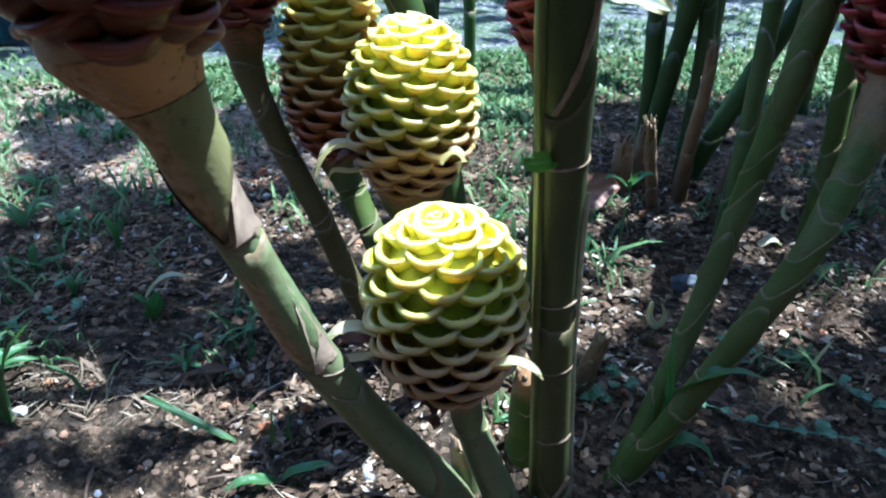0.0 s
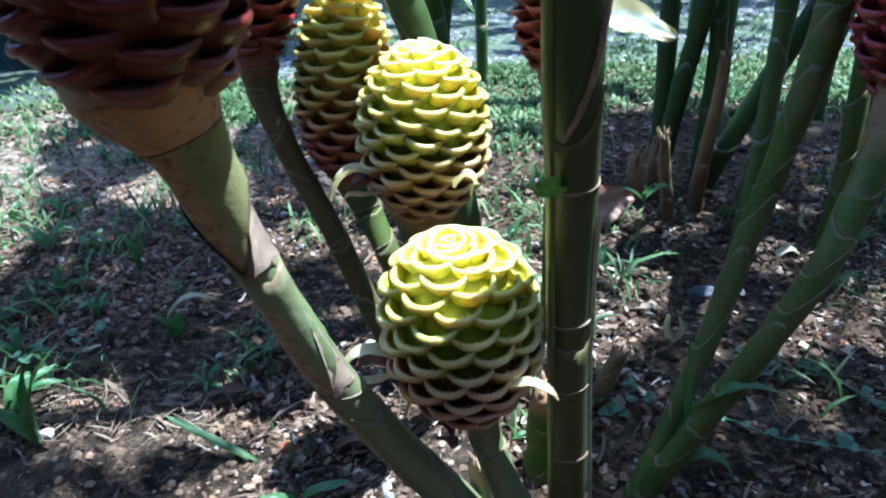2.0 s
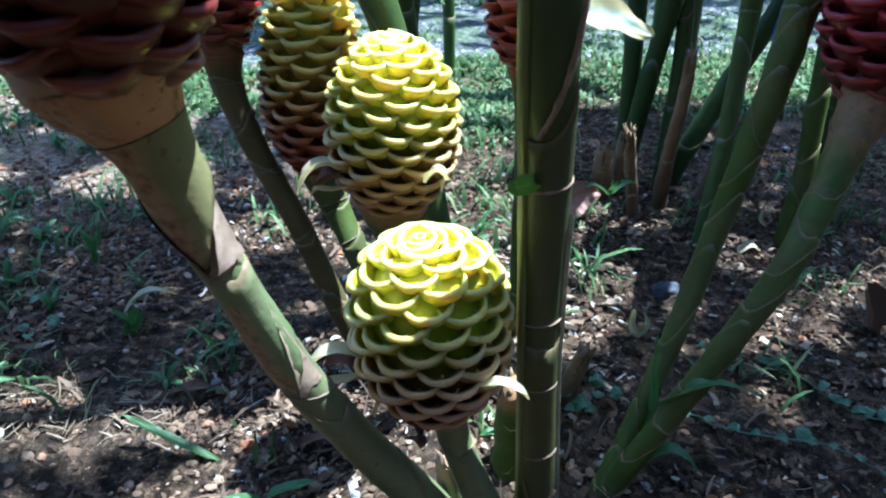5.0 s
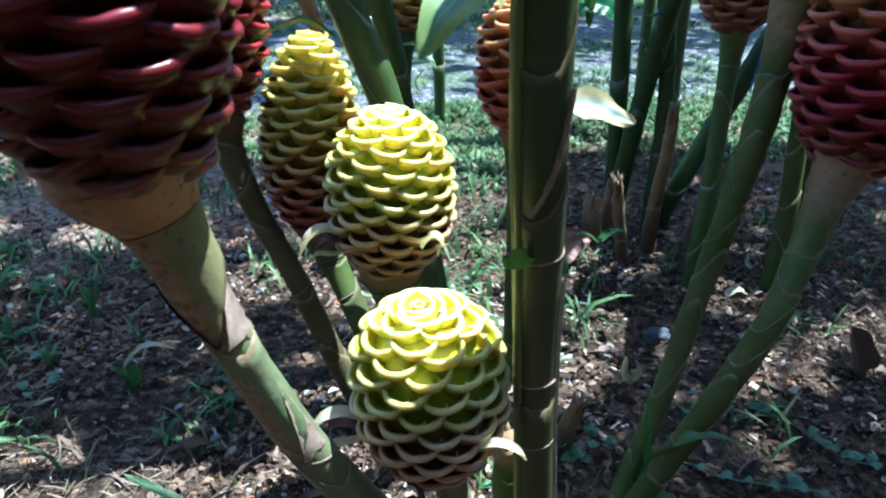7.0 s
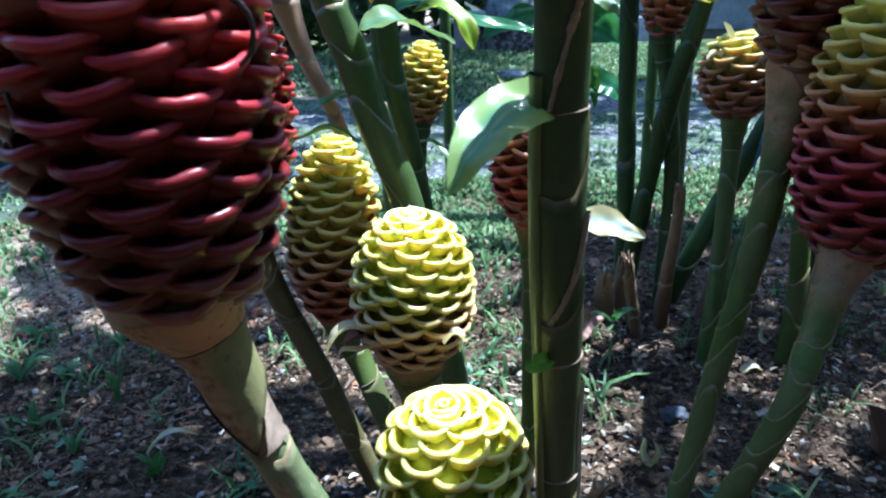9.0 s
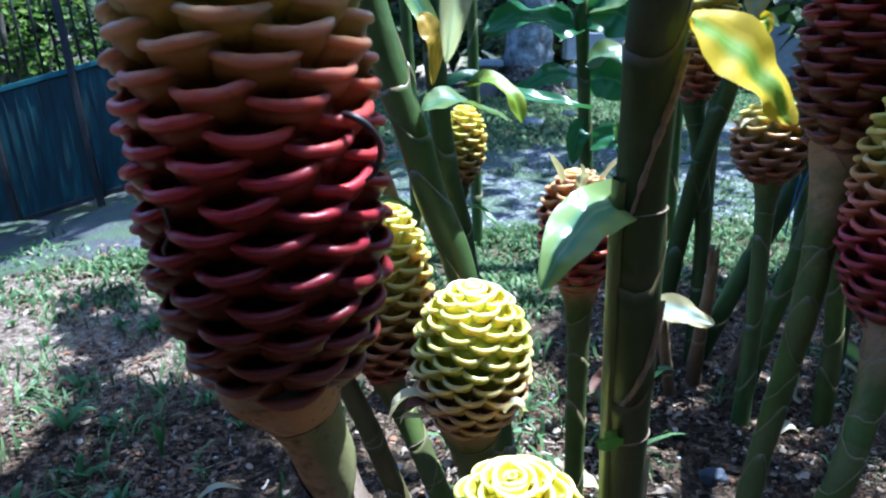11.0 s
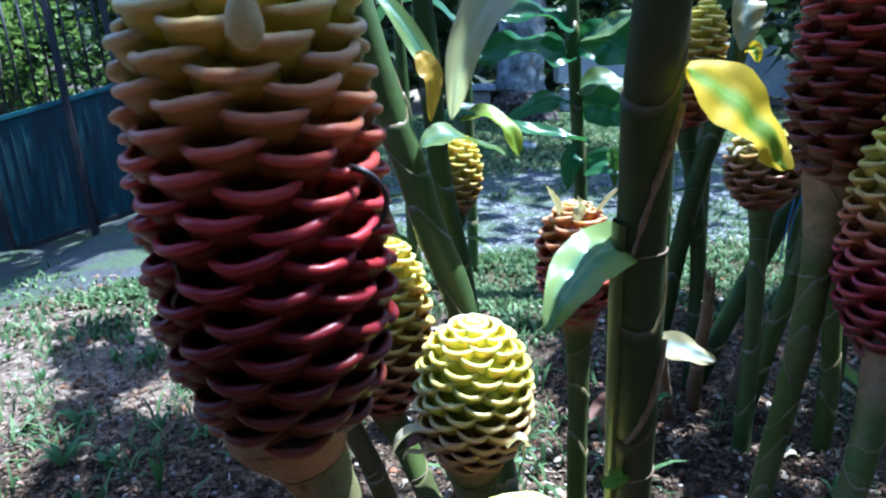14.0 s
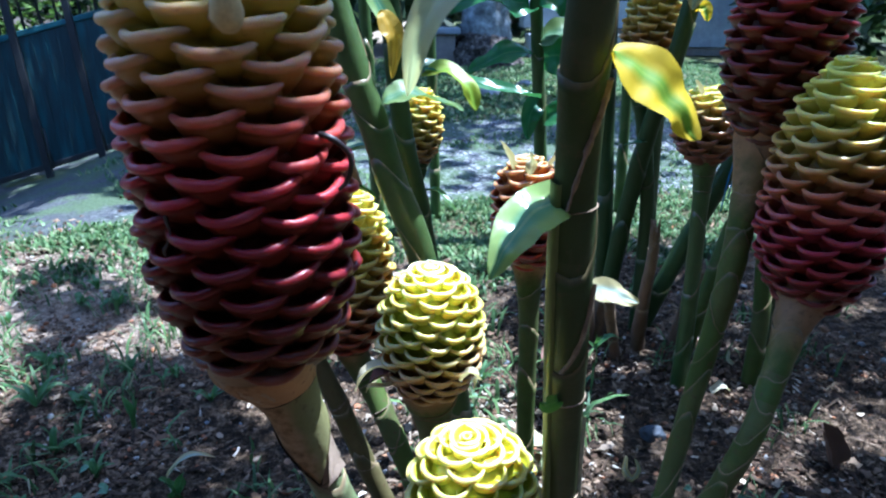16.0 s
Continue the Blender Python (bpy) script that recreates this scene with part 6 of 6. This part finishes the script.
blade_plant(0.242, 0.81, [([(0, 0, 0), (0.002, 0, 0.06), (0.0, 0, 0.11)], 0.010), ([(0, 0, 0.085), (0.02, 0, 0.105), (0.04, 0, 0.10)], 0.012), ([(0, 0, 0.085), (-0.02, 0, 0.10), (-0.034, 0, 0.098)], 0.012), ([(0, 0, 0.09), (0.006, -0.01, 0.11), (0.012, -0.016, 0.115)], 0.012)], weed_mat, "upright weed with a whorl of green leaves")
blade_plant(0.105, 0.44, [([(0, 0, 0), (0.002, -0.01, 0.03), (0.012, -0.02, 0.045), (0.02, -0.03, 0.03)], 0.010), ([(0, 0, 0), (-0.015, 0, 0.05), (-0.022, 0, 0.09)], 0.008), ([(0, 0, 0), (-0.03, -0.005, 0.03), (-0.045, -0.006, 0.026)], 0.009)], weed_mat, "grass tuft at the upright stalk's foot")
blade_plant(-0.135, 0.415, [([(0, 0, 0), (0.002, 0, 0.02), (0.004, 0, 0.042)], 0.010), ([(0.016, 0, 0), (0.016, 0, 0.02), (0.018, 0, 0.042)], 0.010)], weed_mat, "pair of green shoots in the soil")
blade_plant(-0.12, 0.375, [([(0, 0, 0), (0.02, 0, 0.016), (0.045, 0.006, 0.02)], 0.012), ([(0, 0, 0), (-0.02, -0.01, 0.012), (-0.04, -0.016, 0.006)], 0.012)], weed_mat, "low green grass blades in the soil")


def grass_tuft(x, y, n, height, width, seed):
    rng = random.Random(seed)
    blades = []
    for k in range(n):
        a, h = rng.uniform(0, 6.28), height * rng.uniform(0.3, 0.85)
        d = height * rng.uniform(0.4, 1.0)
        c, sn = math.cos(a), math.sin(a)
        blades.append(([(0, 0, 0), (c * d * 0.25, sn * d * 0.25, h * 0.5), (c * d * 0.6, sn * d * 0.6, h * 0.8), (c * d, sn * d, h * rng.uniform(0.5, 0.95))], width * rng.uniform(0.7, 1.2)))
    blade_plant(x, y, blades, weed_mat, "tuft of broad green grass blades in the soil")


for k, (x, y, n, h, w) in enumerate(((-0.702, 1.154, 5, 0.04, 0.014), (-0.631, 1.158, 7, 0.045, 0.016), (-0.505, 0.903, 6, 0.04, 0.010), (-0.648, 0.92, 6, 0.045, 0.016), (-0.606, 0.805, 7, 0.06, 0.010),
                                     (-0.538, 0.803, 5, 0.035, 0.012), (-0.725, 0.902, 5, 0.035, 0.010), (-0.712, 1.243, 5, 0.035, 0.010), (-0.921, 1.16, 4, 0.03, 0.010), (-0.805, 1.082, 4, 0.03, 0.010), (-0.426, 0.452, 6, 0.06, 0.014), (-0.52, 0.69, 7, 0.05, 0.009), (-0.56, 0.62, 8, 0.055, 0.010), (-0.48, 0.55, 7, 0.05, 0.008), (-0.44, 0.64, 6, 0.04, 0.007), (-0.34, 0.80, 6, 0.04, 0.007), (-0.42, 0.88, 6, 0.045, 0.009), (-0.255, 0.52, 5, 0.03, 0.007), (0.075, 0.86, 6, 0.05, 0.007), (0.02, 0.72, 5, 0.045, 0.006), (0.19, 0.78, 4, 0.05, 0.008), (0.47, 0.74, 6, 0.04, 0.005), (0.56, 0.86, 6, 0.045, 0.006))):
    grass_tuft(x, y, n, h, w, 500 + k)


clover_mat = leaf_mat("clover_blue_green", (0.10, 0.20, 0.125), (0.11, 0.21, 0.12), (0.14, 0.24, 0.15), 0.3, 0.45, 0.15)


def clover(x, y, n, spread, seed):
    rng = random.Random(seed)
    z = H(x, y)
    th = thing("clover_patch", (x, y, z), "patch of small round-leaved green weeds", "weed", "clover patches")
    for _ in range(n):
        a, r = rng.uniform(0, 6.28), spread * math.sqrt(rng.random())
        px, py, pz = x + r * math.cos(a), y + r * math.sin(a), z + rng.uniform(0.008, 0.024)
        d = Vector((rng.uniform(-1, 1), rng.uniform(-1, 0.3), rng.uniform(0, 0.4))).normalized() * rng.uniform(0.009, 0.014)
        part_at("leaf", leaf_mesh("leaf", [(px, py, pz), (px + d.x * 0.5, py + d.y * 0.5, pz + d.z * 0.5 + 0.002), (px + d.x, py + d.y, pz + d.z)], 0.012, clover_mat, 0.25, 0.03, tip=0.95, seed=seed), th, (x, y, z))


clover(0.165, 0.50, 16, 0.03, 1)
clover(0.30, 0.56, 8, 0.03, 3)
clover(0.05, 0.80, 14, 0.05, 5)
clover(-0.45, 0.56, 12, 0.06, 6)


def creeper(points, seed):
    """A weed that runs along the soil with pairs of small round leaves."""
    rng = random.Random(seed)
    x, y = points[0]
    o = Vector((x, y, H(x, y)))
    th = thing("creeping_weed", o, "thin creeping weed with pairs of round blue-green leaves", "weed", "creeping weeds")
    run = spline([(u, v, H(u, v) + 0.012 + 0.006 * math.sin(k * 2.1), 0.0009) for k, (u, v) in enumerate(points)], 40)
    part_at("stem", tube("stem", [np.array(q) for q in run], clover_mat, 6), th, o)
    for k in range(2, 40, 4):
        for side in (-1, 1):
            if rng.random() < 0.45:
                continue
            a = rng.uniform(0.6, 1.3) * side + rng.uniform(-0.3, 0.3)
            p = Vector(run[k][:3])
            d = Vector((math.cos(a), math.sin(a), rng.uniform(0.1, 0.5))).normalized() * rng.uniform(0.009, 0.015)
            part_at("leaf", leaf_mesh("leaf", [p[:], (p + d * 0.5 + Vector((0, 0, 0.003)))[:], (p + d)[:]], 0.011 * rng.uniform(0.8, 1.2), clover_mat, 0.2, 0.03, tip=0.95, seed=seed + k), th, o)


creeper([(0.222, 0.475), (0.262, 0.478), (0.305, 0.468), (0.343, 0.455), (0.379, 0.438), (0.42, 0.42)], 3)
creeper([(0.36, 0.56), (0.39, 0.53), (0.43, 0.50), (0.46, 0.48)], 8)


def dry_leaf(x, y, rib, w, mat, label, name="dry_leaf", **kw):
    z = H(x, y)
    me = leaf_mesh(name, [(a, b, c) for a, b, c in rib], w, mat, **kw)
    ob = new(name, me)
    ob.location = (x, y, z + 0.003)
    tagged(ob, label, "dry leaf", "fallen leaves")


dry_leaf(-0.315, 0.63, [(-0.03, -0.004, 0.005), (-0.015, 0, 0.024), (0.005, 0.004, 0.034), (0.03, 0.01, 0.026)], 0.012, leaf_bleached, "pale curled dry leaf arched over the soil", fold=0.6)
dry_leaf(0.248, 0.62, [(-0.006, 0.006, 0.026), (-0.009, 0.0, 0.010), (0.0, -0.005, 0.0), (0.008, -0.002, 0.012), (0.004, 0.003, 0.024)], 0.009, leaf_bleached, "pale curled strip of dry leaf", fold=0.6, up=(0, -1, 0.1))
dry_leaf(0.452, 0.82, [(-0.014, 0, 0.004), (0, 0, 0.016), (0.014, 0, 0.008)], 0.022, petal_mat, "fallen white petal on the soil", "fallen_petal", fold=0.4)
dry_leaf(0.62, 1.0, [(-0.02, 0.012, 0.012), (0, 0.0, 0.02), (0.025, -0.016, 0.006)], 0.018, petal_mat, "fallen white petal on the soil", "fallen_petal", fold=0.6)
dry_leaf(0.512, 0.822, [(-0.012, 0.0, 0.008), (-0.008, -0.004, 0.0), (0.004, -0.004, 0.0), (0.010, 0.002, 0.010), (0.004, 0.004, 0.016)], 0.008, petal_mat, "curled pale petal on the soil", "fallen_petal", fold=0.7, up=(0, -1, 0.3))
dry_leaf(0.514, 0.915, [(-0.008, 0.004, 0.022), (-0.010, 0.0, 0.008), (0.0, -0.004, 0.0), (0.012, -0.002, 0.004)], 0.007, petal_mat, "curled pale petal on the soil", "fallen_petal", fold=0.7, up=(0, -1, 0.3))
dry_leaf(0.645, 1.02, [(-0.030, 0.02, 0.034), (-0.012, 0.01, 0.028), (0.012, 0.0, 0.014), (0.03, -0.01, 0.004)], 0.026, leaf_pale, "folded pale green leaf lying on the soil", fold=1.4)
dry_leaf(0.508, 0.64, [(0.0, 0.014, 0.055), (0.003, 0.004, 0.03), (0.008, -0.008, 0.004), (0.014, -0.02, 0.0)], 0.034, leaf_dry, "rolled brown dry leaf on the soil", fold=1.3)
dry_leaf(0.222, 0.905, [(-0.030, -0.02, 0.004), (-0.018, -0.005, 0.028), (0.006, 0.005, 0.042), (0.034, 0.01, 0.040)], 0.052, leaf_russet, "broad reddish-brown dry leaf propped among stubs", fold=0.3, up=(0, -0.8, 0.6))
dry_leaf(-0.07, 0.43, [(-0.03, 0, 0.004), (0, 0.008, 0.010), (0.03, 0.0, 0.004)], 0.014, leaf_dry, "grey-brown dry leaf on the soil", fold=0.7, wave=0.2)
dry_leaf(-0.225, 0.49, [(-0.025, 0.0, 0.002), (0.0, 0.012, 0.008), (0.03, 0.014, 0.004)], 0.013, leaf_dry, "grey-brown dry leaf on the soil", fold=0.7, wave=0.2)
dry_leaf(0.26, 0.50, [(-0.03, 0.0, 0.002), (0.0, -0.003, 0.008), (0.03, -0.01, 0.004)], 0.016, leaf_dry, "curled brown dry leaf under the stalks", fold=0.6)
dry_leaf(0.12, 0.66, [(-0.02, 0.0, 0.004), (0.0, 0.0, 0.03), (0.03, 0.0, 0.02)], 0.04, leaf_bleached, "torn pale dry leaf behind the upright stalk", fold=0.4)

# ---- what nobody could count: crumbs, litter, straw, turf ----
crumb_mat = island_mat("soil_crumbs", [(0, (0.035, 0.024, 0.018)), (0.4, (0.11, 0.072, 0.046)), (0.7, (0.24, 0.166, 0.11)), (0.8, (0.34, 0.25, 0.175)), (0.86, (0.33, 0.15, 0.075)), (0.93, (0.27, 0.11, 0.055)), (0.95, (0.48, 0.45, 0.40)), (1, (0.20, 0.22, 0.25))], 0.95, 0.0, 0.003)
litter_mat = island_mat("leaf_litter", [(0, (0.06, 0.038, 0.025)), (0.6, (0.17, 0.108, 0.066)), (0.87, (0.30, 0.215, 0.14)), (1, (0.55, 0.50, 0.43))], 0.8, 0.12)
pale_litter = island_mat("pale_leaf_litter", [(0, (0.05, 0.032, 0.02)), (0.6, (0.14, 0.09, 0.055)), (0.80, (0.31, 0.22, 0.145)), (1, (0.58, 0.49, 0.38))], 0.8, 0.12)
bleached_litter = island_mat("bleached_leaf_litter", [(0, (0.10, 0.07, 0.045)), (0.4, (0.26, 0.20, 0.14)), (0.75, (0.46, 0.40, 0.32)), (1, (0.66, 0.62, 0.54))], 0.75, 0.15)
straw_mat = island_mat("dry_straw", [(0, (0.11, 0.08, 0.05)), (0.6, (0.24, 0.19, 0.125)), (1, (0.42, 0.36, 0.27))], 0.75, 0.1)
grass_mat = island_mat("grass_blades", [(0, (0.06, 0.115, 0.05)), (0.5, (0.12, 0.21, 0.08)), (0.82, (0.20, 0.31, 0.12)), (1, (0.34, 0.31, 0.19))], 0.45, 0.35)
chip_mat = island_mat("gravel_chips", [(0, (0.05, 0.053, 0.06)), (0.5, (0.15, 0.157, 0.175)), (0.8, (0.28, 0.29, 0.31)), (1, (0.48, 0.48, 0.48))], 0.9)
ICO = [Vector(v).normalized() for v in ((0, 0, 1), (0.894, 0, 0.447), (0.276, 0.851, 0.447), (-0.724, 0.526, 0.447), (-0.724, -0.526, 0.447), (0.276, -0.851, 0.447),
                                        (0.724, 0.526, -0.447), (-0.276, 0.851, -0.447), (-0.894, 0, -0.447), (-0.276, -0.851, -0.447), (0.724, -0.526, -0.447), (0, 0, -1))]
IF = [(0, 1, 2), (0, 2, 3), (0, 3, 4), (0, 4, 5), (0, 5, 1), (1, 6, 2), (2, 7, 3), (3, 8, 4), (4, 9, 5), (5, 10, 1), (1, 10, 6), (2, 6, 7), (3, 7, 8), (4, 8, 9), (5, 9, 10), (6, 11, 7), (7, 11, 8), (8, 11, 9), (9, 11, 10), (10, 11, 6)]


def pebbles(name, spots, mat, label, seed):
    rng = random.Random(seed)
    verts, faces = [], []
    for x, y, r in spots:
        k = len(verts)
        z = H(x, y) + r * 0.25
        sx, sy, sz = rng.uniform(0.7, 1.3), rng.uniform(0.7, 1.3), rng.uniform(0.45, 0.9)
        q = Euler((rng.uniform(-0.5, 0.5), rng.uniform(-0.5, 0.5), rng.uniform(0, 6))).to_matrix()
        for v in ICO:
            w = q @ Vector((v.x * sx, v.y * sy, v.z * sz)) * r * rng.uniform(0.75, 1.15)
            verts.append((x + w.x, y + w.y, z + w.z))
        faces += [(a + k, b + k, c + k) for a, b, c in IF]
    tagged(new(name, mesh_from(name, verts, faces, mat, False)), label, "soil", kind="stuff")


def spots(n, box, seed, keep, size):
    rng = random.Random(seed)
    out = []
    while len(out) < n:
        x, y = rng.uniform(box[0], box[1]), rng.uniform(box[2], box[3])
        if rng.random() < keep(x, y):
            out.append((x, y, size(rng)))
    return out


def bare(x, y):
    return 0.25 + 0.75 * sm(0.5 + 1.4 * noise.noise(Vector((x * 5, y * 5, 21))))


pebbles("soil_crumbs", spots(30000, (-0.75, 0.8, 0.28, 1.25), 5, bare, lambda r: 0.0011 + 0.0052 * r.random() ** 5), crumb_mat, "loose brown soil crumbs and pebbles", 1)
pebbles("soil_crumbs", spots(200, (-0.5, 0.45, 0.33, 0.8), 9, bare, lambda r: 0.004 + 0.004 * r.random() ** 2), crumb_mat, "larger clods and pebbles on the soil", 4)
pebbles("soil_crumbs", spots(2500, (-1.2, 1.3, 0.9, 1.8), 6, bare, lambda r: 0.003 + 0.008 * r.random() ** 3), crumb_mat, "loose brown soil crumbs and pebbles", 2)
pebbles("gravel_chips", spots(9000, (-0.6, 2.2, 1.5, 3.6), 7, lambda x, y: 1.0 if in_road(x, y) else 0.0, lambda r: 0.004 + 0.008 * r.random() ** 2), chip_mat, "loose grey gravel chips on the drive", 3)


def flakes(name, n, box, seed, mat, label, lo, hi, slim, keep, lift=0.004, category="litter"):
    rng = random.Random(seed)
    verts, faces = [], []
    done = 0
    while done < n:
        x, y = rng.uniform(box[0], box[1]), rng.uniform(box[2], box[3])
        if rng.random() > keep(x, y):
            continue
        done += 1
        L = rng.uniform(lo, hi)
        W = L * slim * rng.uniform(0.3, 1.7)
        q = Euler((rng.uniform(-0.45, 0.45), rng.uniform(-0.35, 0.35), rng.uniform(0, 6.28))).to_matrix()
        c = rng.uniform(-0.35, 0.5)
        k = len(verts)
        z = H(x, y) + lift + 0.15 * L * rng.random()
        bend = rng.uniform(-0.35, 0.35)
        for s, w in ((-0.5, rng.uniform(0.0, 1.1)), (-0.15, rng.uniform(0.3, 1.3)), (0.2, rng.uniform(0.3, 1.3)), (0.5, rng.uniform(0.0, 1.0))):
            for e in (-0.5, 0.5):
                p = q @ Vector((e * W * w + bend * (0.25 - s * s) * L, s * L, c * (0.25 - s * s) * L + abs(e) * 0.3 * W))
                verts.append((x + p.x, y + p.y, max(z + p.z, H(x, y) + 0.001)))
        faces += [(k + 2 * i, k + 2 * i + 1, k + 2 * i + 3, k + 2 * i + 2) for i in range(3)]
    tagged(new(name, mesh_from(name, verts, faces, mat, True)), label, category, kind="stuff")


flakes("leaf_litter", 2500, (-1.2, 1.2, 0.95, 1.7), 18, litter_mat, "scraps of dry leaves along the lawn", 0.006, 0.022, 0.4, bare)
flakes("leaf_litter", 4200, (-0.7, 0.75, 0.3, 1.2), 11, litter_mat, "scraps of dry brown leaves on the soil", 0.002, 0.013, 0.4, bare)
flakes("leaf_litter", 3600, (-0.1, 0.65, 0.34, 1.10), 15, pale_litter, "pale torn dry leaves between the stalks", 0.002, 0.011, 0.5, bare)
flakes("leaf_litter", 500, (-0.12, 0.24, 0.50, 0.85), 27, bleached_litter, "bleached torn scraps of dry leaves on the soil", 0.004, 0.016, 0.45, bare, 0.005)
flakes("leaf_litter", 620, (-0.08, 0.62, 0.50, 1.05), 16, pale_litter, "larger torn dry leaves between the stalks", 0.007, 0.019, 0.42, bare, 0.006)
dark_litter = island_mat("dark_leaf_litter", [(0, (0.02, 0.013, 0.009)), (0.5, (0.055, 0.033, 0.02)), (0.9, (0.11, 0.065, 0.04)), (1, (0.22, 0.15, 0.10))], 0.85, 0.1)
flakes("leaf_litter", 1500, (0.13, 0.75, 0.34, 0.95), 19, dark_litter, "dark brown scraps of leaves on the soil", 0.005, 0.016, 0.4, bare, 0.006)
flakes("leaf_litter", 120, (-0.6, -0.08, 0.45, 0.9), 17, litter_mat, "larger torn dry leaves on the soil", 0.008, 0.020, 0.35, bare, 0.006)
twig_mat = island_mat("dark_twigs", [(0, (0.03, 0.02, 0.013)), (0.6, (0.09, 0.06, 0.04)), (1, (0.22, 0.16, 0.11))], 0.85)
flakes("rotting_fibres", 1500, (-0.6, 0.65, 0.32, 1.0), 19, twig_mat, "dark rotting stalk fibres and twigs on the soil", 0.008, 0.045, 0.07, bare, 0.005)
flakes("dry_straw", 700, (-0.75, 0.75, 0.3, 1.3), 12, straw_mat, "thin strands of dry straw on the soil", 0.008, 0.035, 0.05, bare)
flakes("dry_straw", 110, (-0.41, -0.22, 0.448, 0.505), 31, straw_mat, "tangled mat of pale dry straw", 0.010, 0.034, 0.04, lambda x, y: 1.0)
flakes("dry_straw", 110, (-0.42, -0.12, 0.42, 0.54), 13, straw_mat, "mat of pale dry straw", 0.008, 0.034, 0.045, lambda x, y: 1.0)


def grass(name, n, box, seed, keep, lo, hi, label, width=0.0035, category="grass"):
    rng = random.Random(seed)
    verts, faces = [], []
    done = tries = 0
    while done < n and tries < n * 30:
        tries += 1
        x, y = rng.uniform(box[0], box[1]), rng.uniform(box[2], box[3])
        if rng.random() > keep(x, y):
            continue
        done += 1
        L = rng.uniform(lo, hi)
        a = rng.uniform(0, 6.28)
        d = Vector((math.cos(a), math.sin(a), 0))
        s = Vector((-d.y, d.x, 0)) * width * rng.uniform(0.6, 1.5)
        lean = rng.uniform(0.25, 1.1)
        b = Vector((x, y, H(x, y)))
        k = len(verts)
        for f, w in ((0, 0.8), (0.45, 1.0), (0.8, 0.7)):
            c = b + d * (L * lean * f * f) + Vector((0, 0, L * f * (1 - 0.45 * lean * f)))
            verts += [(c - s * w)[:], (c + s * w)[:]]
        c = b + d * (L * lean) + Vector((0, 0, L * (1 - 0.5 * lean)))
        verts.append(c[:])
        faces += [(k, k + 1, k + 3, k + 2), (k + 2, k + 3, k + 5, k + 4), (k + 4, k + 5, k + 6)]
    tagged(new(name, mesh_from(name, verts, faces, grass_mat, True)), label, category, kind="stuff")


def lawn(x, y):
    if in_road(x, y):
        return 0.06 * (noise.noise(Vector((x * 3, y * 3, 4))) > 0.05)
    edge = 1.30 - 0.10 * sm((x + 0.4) / 0.4) - 0.10 * sm((-0.45 - x) / 0.3) + 0.16 * sm((x - 0.1) / 0.2) + 0.1 * noise.noise(Vector((x * 4, 0, 9)))
    return sm((y - edge) / 0.25) * (0.16 + 0.84 * sm(0.5 + 1.5 * noise.noise(Vector((x * 6, y * 6, 31)))))


grass("lawn_grass", 24000, (-2.0, 2.4, 1.05, 2.1), 21, lawn, 0.014, 0.036, "short sunlit lawn grass along the drive")
grass("lawn_grass", 26000, (-1.4, 3.0, 2.9, 7.4), 22, lambda x, y: 0.0 if in_road(x, y) else 0.25 + 0.75 * sm(0.5 + 1.5 * noise.noise(Vector((x * 2.5, y * 2.5, 31)))), 0.016, 0.045, "short lawn grass beyond the drive", 0.007)
grass("road_grass", 8000, (-1.3, 2.5, 1.7, 4.0), 25, lambda x, y: 1.0 * (in_road(x, y) and noise.noise(Vector((x * 3, y * 3, 4))) > 0.03), 0.014, 0.038, "thin grass growing through the gravel")
grass("sparse_grass", 900, (-0.9, 0.9, 0.45, 1.25), 23, lambda x, y: max(0.0, noise.noise(Vector((x * 7, y * 7, 41))) - 0.1) * 3, 0.02, 0.06, "scattered thin grass in the soil", 0.0018)
grass("sparse_grass", 150, (-0.05, 0.22, 0.6, 1.1), 24, lambda x, y: max(0.0, noise.noise(Vector((x * 9, y * 9, 51))) + 0.2), 0.03, 0.08, "fine grass tufts between the stalks", 0.0028)
grass("sparse_grass", 500, (-0.9, -0.35, 0.5, 1.2), 26, lambda x, y: max(0.0, noise.noise(Vector((x * 9, y * 9, 51))) + 0.1), 0.02, 0.06, "scattered thin grass in the soil", 0.0018)
